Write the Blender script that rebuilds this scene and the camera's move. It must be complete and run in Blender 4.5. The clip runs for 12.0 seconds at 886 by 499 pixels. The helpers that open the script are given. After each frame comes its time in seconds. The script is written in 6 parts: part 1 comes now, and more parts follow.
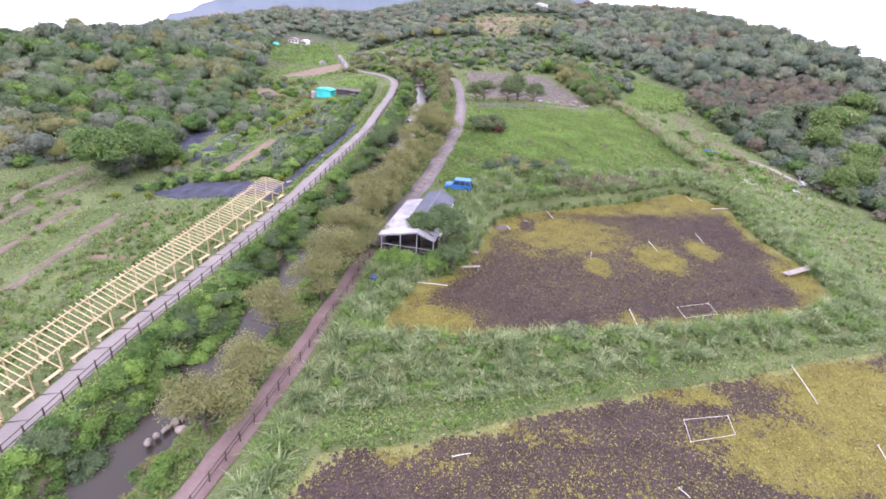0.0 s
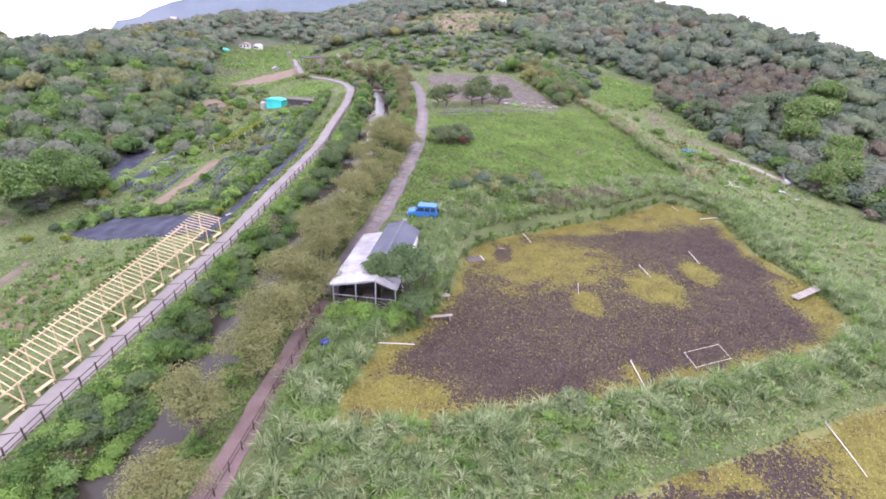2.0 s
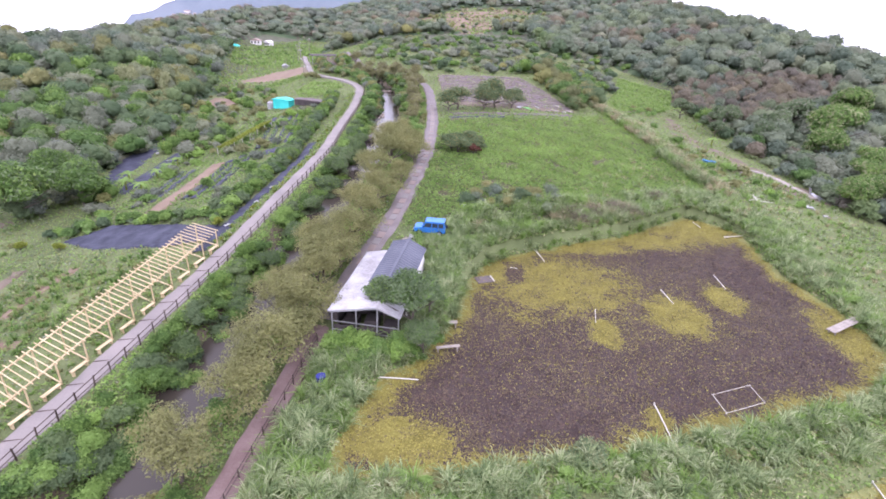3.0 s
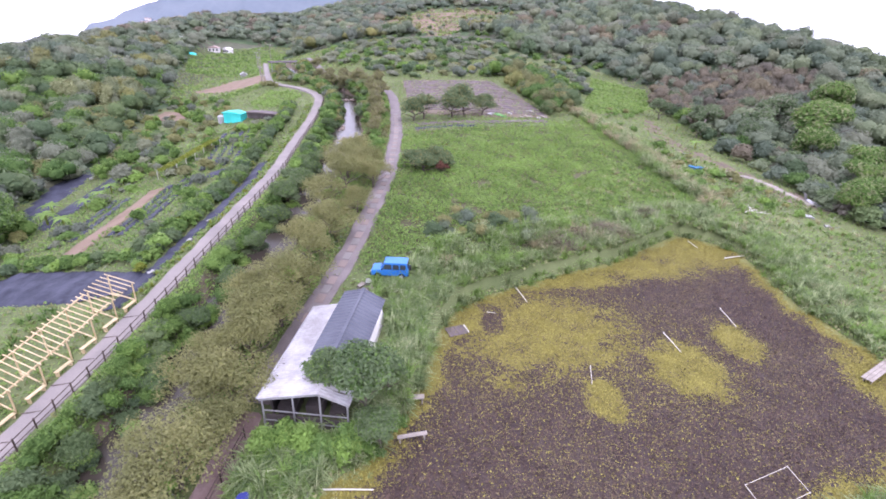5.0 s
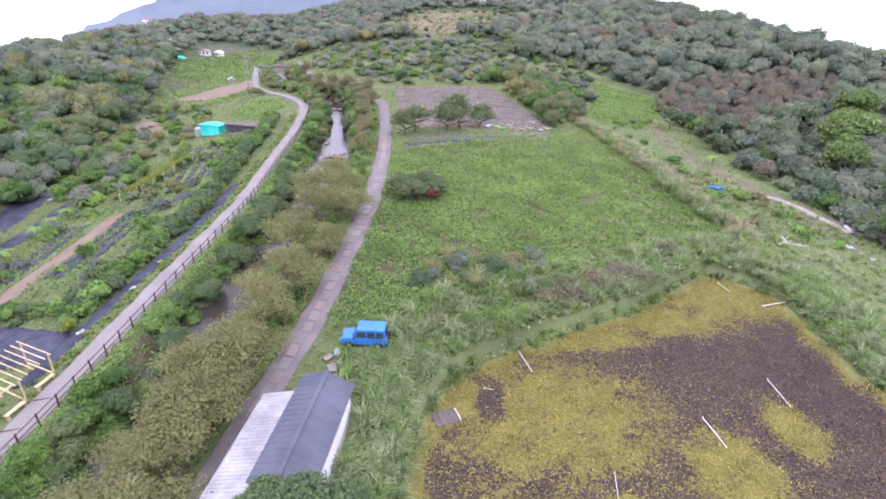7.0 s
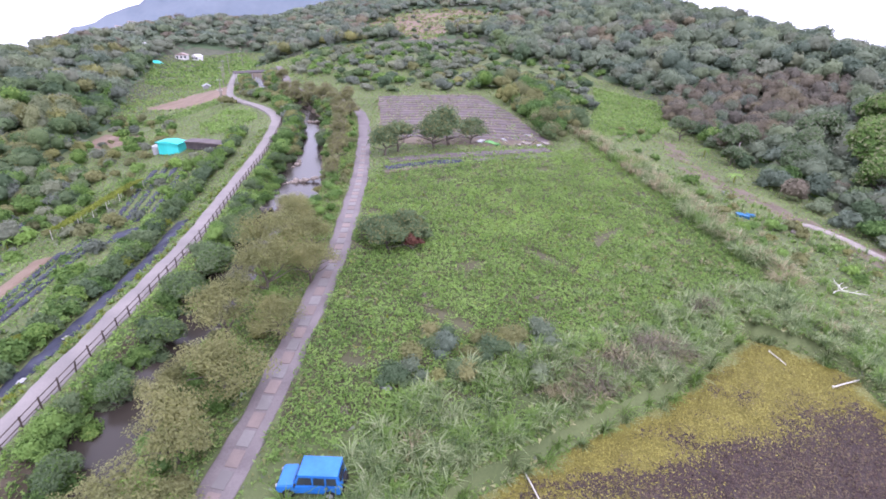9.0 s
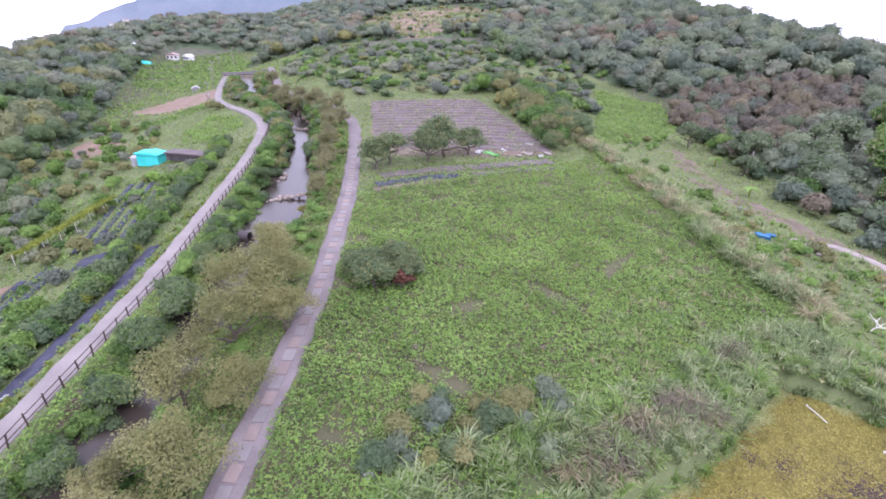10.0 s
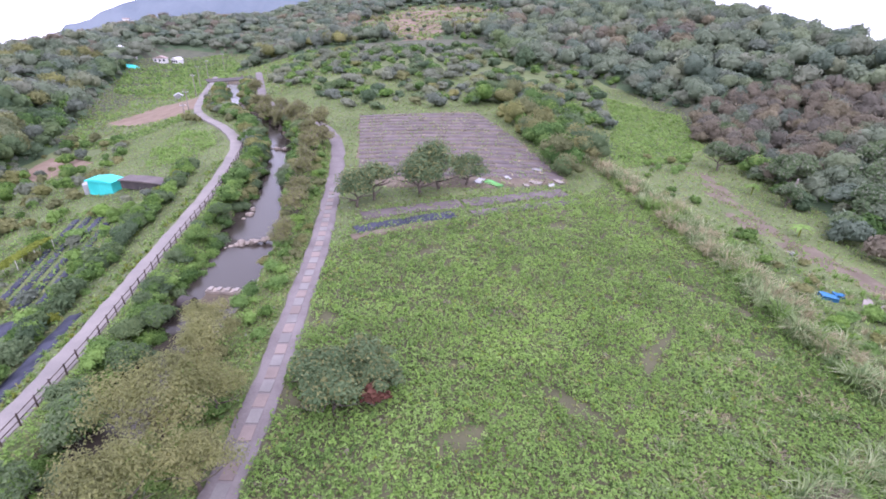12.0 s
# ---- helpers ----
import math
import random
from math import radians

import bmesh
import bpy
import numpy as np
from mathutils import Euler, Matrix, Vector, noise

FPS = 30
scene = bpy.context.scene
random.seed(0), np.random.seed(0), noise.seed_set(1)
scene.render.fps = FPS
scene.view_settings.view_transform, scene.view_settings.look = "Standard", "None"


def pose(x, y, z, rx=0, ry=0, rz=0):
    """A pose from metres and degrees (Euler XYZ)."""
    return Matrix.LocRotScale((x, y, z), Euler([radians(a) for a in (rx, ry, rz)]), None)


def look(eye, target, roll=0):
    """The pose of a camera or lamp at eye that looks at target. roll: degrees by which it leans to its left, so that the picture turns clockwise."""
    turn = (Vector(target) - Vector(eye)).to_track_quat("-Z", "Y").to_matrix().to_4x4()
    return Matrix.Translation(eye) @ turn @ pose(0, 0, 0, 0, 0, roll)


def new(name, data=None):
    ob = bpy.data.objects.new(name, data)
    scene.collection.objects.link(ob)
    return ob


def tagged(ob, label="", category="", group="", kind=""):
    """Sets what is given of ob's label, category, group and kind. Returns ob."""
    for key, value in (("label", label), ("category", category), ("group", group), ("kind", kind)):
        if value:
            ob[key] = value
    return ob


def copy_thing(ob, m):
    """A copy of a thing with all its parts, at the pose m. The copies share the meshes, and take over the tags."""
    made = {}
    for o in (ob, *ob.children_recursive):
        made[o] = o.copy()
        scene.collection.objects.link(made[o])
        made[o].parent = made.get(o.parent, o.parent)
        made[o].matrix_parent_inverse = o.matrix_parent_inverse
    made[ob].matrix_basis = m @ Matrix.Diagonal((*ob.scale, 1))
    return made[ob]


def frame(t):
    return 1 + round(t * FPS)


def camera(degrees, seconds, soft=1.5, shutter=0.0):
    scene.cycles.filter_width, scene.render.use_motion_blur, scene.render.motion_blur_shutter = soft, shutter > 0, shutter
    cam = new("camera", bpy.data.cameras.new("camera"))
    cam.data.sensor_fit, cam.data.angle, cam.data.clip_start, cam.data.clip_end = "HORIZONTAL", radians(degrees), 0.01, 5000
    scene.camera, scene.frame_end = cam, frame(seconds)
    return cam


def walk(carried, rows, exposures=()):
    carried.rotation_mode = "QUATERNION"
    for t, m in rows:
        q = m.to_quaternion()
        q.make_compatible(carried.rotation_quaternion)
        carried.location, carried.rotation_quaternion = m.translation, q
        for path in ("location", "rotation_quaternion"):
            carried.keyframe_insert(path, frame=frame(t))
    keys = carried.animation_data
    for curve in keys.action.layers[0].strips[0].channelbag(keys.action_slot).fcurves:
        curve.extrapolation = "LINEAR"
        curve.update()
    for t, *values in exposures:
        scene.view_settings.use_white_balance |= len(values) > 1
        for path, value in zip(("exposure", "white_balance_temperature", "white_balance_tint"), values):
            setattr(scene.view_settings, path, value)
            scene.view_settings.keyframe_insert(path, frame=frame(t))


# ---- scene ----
cam = camera(81.0, 12.0, soft=1.75)
PATH = [
    (0, (2.834, -1.5, 23.189), (2.799, 0.311, 22.34), 4.4),
    (0.5, (2.551, 0.287, 23.551), (2.48, 2.09, 22.689), 5.0),
    (1, (2.591, 2.378, 23.777), (2.524, 4.182, 22.915), 4.9),
    (1.5, (3.087, 4.997, 23.572), (3.114, 6.805, 22.717), 3.3),
    (2, (3.202, 7.364, 23.576), (3.275, 9.172, 22.725), 2.6),
    (2.5, (3.178, 9.245, 23.894), (3.218, 11.052, 23.037), 3.2),
    (3, (3.269, 11.16, 24.155), (3.31, 12.964, 23.293), 3.2),
    (5, (4.653, 20.087, 24.036), (4.778, 21.891, 23.181), 1.9),
    (5.5, (4.999, 22.313, 24.155), (5.12, 24.117, 23.301), 1.9),
    (6, (5.472, 24.57, 24.365), (5.595, 26.375, 23.511), 1.7),
    (6.5, (5.795, 26.873, 24.387), (5.923, 28.676, 23.531), 1.8),
    (7, (6.114, 29.369, 24.456), (6.24, 31.173, 23.602), 1.7),
    (9, (7.673, 41.088, 24.741), (7.824, 42.889, 23.884), 1.2),
    (9.5, (8.149, 44.042, 25.147), (8.315, 45.84, 24.287), 0.9),
    (10, (8.464, 46.964, 25.499), (8.621, 48.759, 24.631), 1.0),
    (10.5, (8.873, 50.091, 25.757), (9.025, 51.887, 24.89), 0.9),
    (11, (9.409, 53.214, 25.986), (9.555, 55.008, 25.114), 0.9),
    (11.5, (9.849, 56.252, 26.184), (9.998, 58.045, 25.31), 0.8),
    (12, (10.449, 59.465, 26.255), (10.597, 61.257, 25.381), 0.8),
]
walk(cam, [(t, look(eye, target, roll)) for t, eye, target, roll in PATH], exposures=[(0, 0.97, 5850, 35), (6, 0.92, 5720, 35), (12, 0.84, 5620, 37)])

# ---- world, sun, exposure ----

world = bpy.data.worlds.new("overcast_sky")
scene.world = world
world.use_nodes = True
wn, wl = world.node_tree.nodes, world.node_tree.links
wn.clear()
sky = wn.new("ShaderNodeTexSky")
sky.sky_type = "NISHITA"
sky.sun_disc = False
sky.sun_elevation, sky.sun_rotation = radians(58), radians(200)
sky.air_density, sky.dust_density, sky.ozone_density = 1.0, 4.0, 1.0
cloud = wn.new("ShaderNodeTexNoise")
cloud.inputs["Scale"].default_value, cloud.inputs["Detail"].default_value = 2.2, 5.0
ramp = wn.new("ShaderNodeValToRGB")
ramp.color_ramp.elements[0].color = (8.2, 8.4, 8.8, 1)
ramp.color_ramp.elements[1].color = (10.5, 10.6, 10.8, 1)
mix = wn.new("ShaderNodeMix")
mix.data_type = "RGBA"
mix.inputs["Factor"].default_value = 0.9
bg = wn.new("ShaderNodeBackground")
bg.inputs["Strength"].default_value = 0.15
out = wn.new("ShaderNodeOutputWorld")
wl.new(cloud.outputs["Fac"], ramp.inputs["Fac"])
wl.new(sky.outputs["Color"], mix.inputs["A"])
wl.new(ramp.outputs["Color"], mix.inputs["B"])
wl.new(mix.outputs["Result"], bg.inputs["Color"])
wl.new(bg.outputs["Background"], out.inputs["Surface"])
sun = new("sun", bpy.data.lights.new("sun", "SUN"))
sun.data.energy, sun.data.angle, sun.data.color = 0.8, radians(25), (1.0, 0.97, 0.92)
sun.matrix_world = look((0, 0, 100), (-14, 38, 35))

# ---- materials ----
def material(name, a, b, scale=1.0, rough=0.9, island=0.0, bump=0.0, fine=12.0, third=None, spec=0.2, metal=0.0, random=0.0, thin=0.0, deep=0.05):
    """Two (or three) base colours mixed by large and fine noise, with variation leaf by leaf or object by object."""
    m = bpy.data.materials.new(name)
    m.use_nodes = True
    n, l = m.node_tree.nodes, m.node_tree.links
    p = n["Principled BSDF"]
    p.inputs["Roughness"].default_value, p.inputs["Metallic"].default_value = rough, metal
    p.inputs["Specular IOR Level"].default_value = spec
    geo = n.new("ShaderNodeNewGeometry")
    big = n.new("ShaderNodeTexNoise")
    big.inputs["Scale"].default_value, big.inputs["Detail"].default_value = scale, 5.0
    l.new(geo.outputs["Position"], big.inputs["Vector"])
    r = n.new("ShaderNodeValToRGB")
    e = r.color_ramp.elements
    e[0].position, e[1].position = 0.3, 0.68
    e[0].color, e[1].color = (*a, 1), (*b, 1)
    if third:
        x = e.new(0.85)
        x.color = (*third, 1)
    small = n.new("ShaderNodeTexNoise")
    small.inputs["Scale"].default_value, small.inputs["Detail"].default_value = fine, 4.0
    l.new(geo.outputs["Position"], small.inputs["Vector"])
    # factor = large noise + a little fine noise + island or object randomness
    add = n.new("ShaderNodeMath")
    add.operation = "MULTIPLY_ADD"
    add.inputs[1].default_value = 0.45
    l.new(small.outputs["Fac"], add.inputs[0])
    sub = n.new("ShaderNodeMath")
    sub.operation = "ADD"
    sub.inputs[1].default_value = -0.225
    l.new(big.outputs["Fac"], sub.inputs[0])
    l.new(sub.outputs[0], add.inputs[2])
    fac = add.outputs[0]
    if island or random:
        info = n.new("ShaderNodeObjectInfo")
        isl = n.new("ShaderNodeMath")
        isl.operation = "MULTIPLY_ADD"
        isl.inputs[1].default_value = island or random
        l.new(geo.outputs["Random Per Island"] if island else info.outputs["Random"], isl.inputs[0])
        off = n.new("ShaderNodeMath")
        off.operation = "ADD"
        off.inputs[1].default_value = -(island or random) / 2
        l.new(fac, off.inputs[0])
        l.new(off.outputs[0], isl.inputs[2])
        fac = isl.outputs[0]
    l.new(fac, r.inputs["Fac"])
    l.new(r.outputs["Color"], p.inputs["Base Color"])
    if thin:
        # light passes through thin leaves
        tr = n.new("ShaderNodeBsdfTranslucent")
        l.new(r.outputs["Color"], tr.inputs["Color"])
        ms = n.new("ShaderNodeMixShader")
        ms.inputs[0].default_value = thin
        l.new(p.outputs["BSDF"], ms.inputs[1])
        l.new(tr.outputs["BSDF"], ms.inputs[2])
        l.new(ms.outputs["Shader"], n["Material Output"].inputs["Surface"])
    if bump:
        b_ = n.new("ShaderNodeBump")
        b_.inputs["Strength"].default_value, b_.inputs["Distance"].default_value = bump, deep
        l.new(small.outputs["Fac"], b_.inputs["Height"])
        l.new(b_.outputs["Normal"], p.inputs["Normal"])
    return m


M = {
    "grass": material("grass_ground", (0.088, 0.114, 0.044), (0.150, 0.180, 0.074), 0.12, island=0, bump=0.5, fine=5, third=(0.165, 0.150, 0.092)),
    "soil": material("bare_soil", (0.115, 0.092, 0.066), (0.180, 0.148, 0.108), 0.5, bump=0.6, fine=6),
    "redsoil": material("tilled_red_soil", (0.160, 0.114, 0.078), (0.225, 0.168, 0.120), 0.3, bump=0.6, fine=5),
    "litter": material("woodland_floor", (0.060, 0.068, 0.042), (0.105, 0.110, 0.068), 0.3, bump=0.5),
    "weedbed": material("weed_bed", (0.078, 0.076, 0.042), (0.120, 0.116, 0.064), 0.35, bump=0.6, fine=8, third=(0.130, 0.100, 0.066)),
    "mud": material("stream_bank_mud", (0.08, 0.065, 0.045), (0.14, 0.115, 0.08), 0.8, bump=0.6),
    "road": material("worn_concrete", (0.186, 0.170, 0.157), (0.252, 0.226, 0.206), 0.35, bump=0.25, fine=9),
    "lane": material("weathered_lane_concrete", (0.136, 0.118, 0.113), (0.198, 0.174, 0.166), 0.5, bump=0.3, fine=8),
    "laneold": material("red_brown_lane_paving", (0.150, 0.102, 0.092), (0.225, 0.165, 0.150), 0.6, bump=0.3, fine=8),
    "paverpink": material("faded_pink_paver", (0.182, 0.148, 0.130), (0.238, 0.192, 0.168), 0.8, fine=10, random=0.3),
    "pavergrey": material("faded_grey_paver", (0.17, 0.158, 0.148), (0.225, 0.21, 0.195), 0.8, fine=10, random=0.3),
    "leaf_rim": material("pale_green_margin_leaf", (0.204, 0.228, 0.098), (0.324, 0.324, 0.156), 0.6, rough=0.7, island=0.6),
    "wood": material("pale_new_timber", (0.46, 0.36, 0.2), (0.6, 0.49, 0.3), 1.5, rough=0.7, fine=14, random=0.25),
    "darkwood": material("dark_stained_wood", (0.055, 0.04, 0.035), (0.1, 0.075, 0.065), 1.5, rough=0.75),
    "bark": material("bark", (0.075, 0.06, 0.045), (0.16, 0.135, 0.11), 2.0, bump=0.6, fine=20),
    "paledead": material("bleached_dead_wood", (0.22, 0.195, 0.165), (0.34, 0.305, 0.26), 2.0, bump=0.4),
    "plastic": material("dark_mulch_film", (0.026, 0.029, 0.043), (0.064, 0.068, 0.093), 0.6, rough=0.75, bump=0.4, fine=3, spec=0.15),
    "mulch": material("dull_purple_mulch_film", (0.088, 0.073, 0.072), (0.145, 0.120, 0.112), 0.45, rough=0.7, bump=0.4, fine=4, third=(0.20, 0.150, 0.118)),
    "greennet": material("green_netting", (0.1, 0.32, 0.08), (0.16, 0.42, 0.14), 1.0),
    "white": material("white_metal_roofing", (0.250, 0.242, 0.236), (0.41, 0.41, 0.41), 0.7, rough=0.5, fine=4, spec=0.4, third=(0.44, 0.44, 0.44)),
    "slate": material("blue_grey_metal_roofing", (0.052, 0.058, 0.078), (0.088, 0.096, 0.120), 0.5, rough=0.5, fine=5, spec=0.4),
    "steel": material("weathered_steel", (0.3, 0.3, 0.31), (0.45, 0.45, 0.46), 1.0, rough=0.5, metal=0.5),
    "dim": material("dark_shed_lining", (0.05, 0.045, 0.045), (0.1, 0.085, 0.08), 0.7),
    "plaster": material("pale_painted_render", (0.6, 0.58, 0.55), (0.75, 0.73, 0.7), 0.5, fine=4),
    "blue": material("bright_blue_paint", (0.016, 0.13, 0.42), (0.03, 0.19, 0.52), 0.8, rough=0.35, spec=0.5, fine=4),
    "tyre": material("black_rubber", (0.015, 0.015, 0.016), (0.03, 0.03, 0.03), 3.0),
    "pane": material("dark_window_glass", (0.02, 0.025, 0.03), (0.04, 0.05, 0.055), 1.0, rough=0.08, spec=0.6),
    "teal": material("turquoise_sheet", (0.03, 0.48, 0.44), (0.06, 0.6, 0.55), 0.5, rough=0.55, fine=3),
    "pipe": material("off_white_plastic_pipe", (0.46, 0.44, 0.38), (0.6, 0.58, 0.51), 1.0, rough=0.5),
    "rubble": material("pale_rubble", (0.205, 0.180, 0.155), (0.320, 0.285, 0.250), 0.8, bump=0.5),
    "stone": material("stream_stone", (0.20, 0.17, 0.14), (0.34, 0.29, 0.24), 1.2, bump=0.6),
    "bluenet": material("blue_net", (0.025, 0.12, 0.26), (0.05, 0.19, 0.36), 1.0, rough=0.7),
    "pondbed_dark": material("dark_pond_mat", (0.042, 0.031, 0.029), (0.074, 0.056, 0.049), 0.5, rough=0.6, fine=9, bump=0.3),
    "pondbed_yellow": material("yellow_green_pond_mat", (0.140, 0.122, 0.030), (0.205, 0.188, 0.042), 0.4, rough=0.7, fine=7, bump=0.3, third=(0.110, 0.088, 0.050)),
    "pondbed_green": material("pale_green_pond_margin", (0.150, 0.180, 0.062), (0.230, 0.225, 0.075), 0.3, rough=0.8, fine=5, bump=0.3),
    "leaf_dark": material("purple_brown_floating_leaf", (0.048, 0.031, 0.026), (0.098, 0.066, 0.050), 0.8, rough=0.6, island=0.7),
    "leaf_yellow": material("yellow_green_floating_leaf", (0.158, 0.139, 0.028), (0.282, 0.256, 0.060), 0.8, rough=0.6, island=0.7),
    "leaf_dull": material("olive_brown_floating_leaf", (0.096, 0.074, 0.042), (0.160, 0.126, 0.066), 0.8, rough=0.6, island=0.7),
    "leaf_red": material("rust_red_leaves", (0.115, 0.05, 0.035), (0.18, 0.085, 0.058), 1.0, thin=0.45, island=0.5),
    "leaf_lime": material("lime_yellow_leaves", (0.15, 0.19, 0.03), (0.26, 0.3, 0.05), 0.6, thin=0.45, island=0.5),
    "blade": material("silvergrass_blades", (0.135, 0.200, 0.080), (0.365, 0.440, 0.208), 0.8, thin=0.45, island=0.45, rough=0.7, third=(0.52, 0.53, 0.34)),
    "drygrass": material("dry_buff_grass", (0.300, 0.272, 0.150), (0.490, 0.440, 0.275), 0.3, thin=0.45, island=0.5, third=(0.290, 0.310, 0.150)),
    "turf": material("short_green_grass", (0.150, 0.242, 0.066), (0.262, 0.368, 0.108), 0.3, thin=0.45, island=0.4),
    "deepblue": material("deep_blue_plastic", (0.008, 0.012, 0.11), (0.014, 0.022, 0.17), 2.0, rough=0.45, spec=0.4),
    # pale blue of the mountain backdrop: air haze painted as base colour
    "haze": material("far_hillside_in_haze", (0.126, 0.156, 0.184), (0.158, 0.186, 0.209), 0.004, rough=1.0, fine=0.05),
    "farwhite": material("white_house_walls", (0.62, 0.6, 0.58), (0.75, 0.73, 0.71), 0.2),
    "farroof": material("terracotta_grey_roof", (0.3, 0.22, 0.19), (0.4, 0.32, 0.29), 0.3),
}
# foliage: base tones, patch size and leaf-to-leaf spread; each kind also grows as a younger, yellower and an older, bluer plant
FOLIAGE = {
    "leaf_lush": ("lush_green_leaves", (0.078, 0.148, 0.036), (0.180, 0.290, 0.074), (0.265, 0.350, 0.102), 0.25, 0.42),
    "leaf_olive": ("olive_brown_leaves", (0.168, 0.180, 0.072), (0.282, 0.284, 0.118), (0.325, 0.300, 0.140), 0.25, 0.28),
    "leaf_deep": ("deep_green_leaves", (0.090, 0.140, 0.064), (0.178, 0.240, 0.114), (0.215, 0.262, 0.140), 0.12, 0.28),
    # hill and wood tones hold distance haze as blue-grey in the leaf colour
    "leaf_hill": ("hazed_hillside_leaves", (0.134, 0.174, 0.108), (0.232, 0.278, 0.180), (0.272, 0.304, 0.206), 0.1, 0.3),
    "leaf_wood": ("hazed_mixed_woodland_leaves", (0.156, 0.180, 0.120), (0.258, 0.282, 0.196), (0.285, 0.280, 0.204), 0.06, 0.28),
    "leaf_brown": ("brown_dry_thicket_leaves", (0.172, 0.154, 0.108), (0.258, 0.226, 0.162), (0.185, 0.202, 0.115), 0.15, 0.26),
    "leaf_weed": ("broad_weed_leaves", (0.148, 0.244, 0.058), (0.254, 0.396, 0.100), (0.312, 0.412, 0.144), 0.22, 0.3),
    "leaf_bamboo": ("pale_bamboo_leaves", (0.200, 0.230, 0.105), (0.335, 0.355, 0.182), None, 0.2, 0.35),
}
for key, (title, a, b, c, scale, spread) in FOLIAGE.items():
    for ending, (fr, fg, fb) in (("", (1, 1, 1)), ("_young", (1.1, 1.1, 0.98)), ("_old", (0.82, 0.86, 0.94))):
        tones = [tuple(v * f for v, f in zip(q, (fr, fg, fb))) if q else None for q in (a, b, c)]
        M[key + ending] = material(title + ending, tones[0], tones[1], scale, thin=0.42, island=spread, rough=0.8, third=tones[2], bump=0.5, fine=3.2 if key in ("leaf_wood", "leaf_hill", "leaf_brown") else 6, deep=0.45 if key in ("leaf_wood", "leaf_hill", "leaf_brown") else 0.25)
wm = bpy.data.materials.new("still_brown_water")
wm.use_nodes = True
wp = wm.node_tree.nodes["Principled BSDF"]
wp.inputs["Base Color"].default_value = (0.045, 0.038, 0.03, 1)
wp.inputs["Roughness"].default_value = 0.2
wp.inputs["Specular IOR Level"].default_value = 0.28
wnoise = wm.node_tree.nodes.new("ShaderNodeTexNoise")
wnoise.inputs["Scale"].default_value = 2.5
wbump = wm.node_tree.nodes.new("ShaderNodeBump")
wbump.inputs["Strength"].default_value, wbump.inputs["Distance"].default_value = 0.25, 0.03
wm.node_tree.links.new(wnoise.outputs["Fac"], wbump.inputs["Height"])
wm.node_tree.links.new(wbump.outputs["Normal"], wp.inputs["Normal"])
M["water"] = wm

# ---- shape of the land ----
POLY = (2.502, 3.447, 2.315, -5.461, 0.392, -0.738, 0.286, 0.274)
SWELLS = ((2, 76, 2.6), (4, 102, 0.6), (-15, 104, 0.1), (-17, 145, 0.4), (-33, 97, -1.63), (24, 76, -1.11),
          (34, 124, -0.63), (-20, 60, -0.35), (0, 50, -0.22))
RIDGE = ((-110, 60, 200, -4), (-75, 60, 200, -2), (-45, 70, 230, 0), (-36, 85, 250, 1.5), (-30, 115, 300, 2), (-25, 200, 380, 4),
         (-19, 280, 480, 7), (-12, 300, 560, 6), (-6, 300, 560, 20), (0, 250, 560, 29), (8, 220, 520, 30), (14, 180, 420, 26),
         (20, 150, 360, 27), (27, 130, 300, 21), (35, 120, 250, 14), (43, 110, 220, 9), (60, 90, 200, 4), (85, 80, 200, 0), (120, 80, 200, -2))
ROAD = ((-30, -20), (-27.5, 5), (-25.2, 21), (-23.9, 32), (-22.3, 39), (-20.4, 48), (-18.9, 55), (-17.9, 60), (-16.5, 68), (-15.0, 78), (-14.2, 89),
        (-14.9, 100), (-15.2, 112), (-15, 125), (-16, 140), (-17.8, 150), (-24.5, 165), (-35, 183), (-41, 196), (-48, 222), (-55, 248), (-66, 290))
LANE = ((-16, -15), (-12.5, 8), (-10.4, 18), (-9.2, 24), (-7.4, 32.7), (-6, 42), (-4.7, 50), (-2.3, 58.5), (-0.8, 64), (0.9, 74), (2.0, 83), (2.2, 95),
        (2.3, 104), (2.1, 112), (1.8, 120), (1.4, 130), (0.2, 144), (-5, 158), (-14.6, 173), (-21.9, 187), (-27.2, 208), (-38, 250))
STREAM = ((-26, -15), (-20, 8), (-16.8, 23.4), (-14.6, 34.7), (-11.5, 55), (-8.7, 75), (-6.9, 90), (-6.2, 100), (-6.4, 110), (-7.5, 122),
          (-8.8, 139), (-11, 152), (-16, 166), (-24, 182), (-32, 199), (-40, 228), (-50, 262))
POND = ((-2.5, 31), (-1.8, 36), (0, 40.5), (2.4, 42.5), (5.2, 48.6), (6.2, 54), (9, 59.5), (13.3, 62), (19.5, 65), (27, 68.5), (36, 75),
        (39.8, 72.5), (41.2, 69.5), (40.2, 58.5), (41.3, 52.5), (41.3, 45), (35, 40), (23, 36), (12, 33), (4, 31.7))
POOL = ((-5.0, 17.4), (-4.1, 20.7), (2.1, 22.3), (7.5, 24.9), (15.7, 28.2), (25, 31.4), (34, 35), (46, 39), (46, 22), (30, 12), (0, 12), (-6.5, 13))
POND_Z, POOL_Z = 0.0, -1.0
rng = np.random.default_rng(7)


def soft_clamp(v, lo, hi, w):
    return lo + w * np.log1p(np.exp(np.clip((v - lo) / w, -50, 50))) - w * np.log1p(np.exp(np.clip((v - hi) / w, -50, 50)))


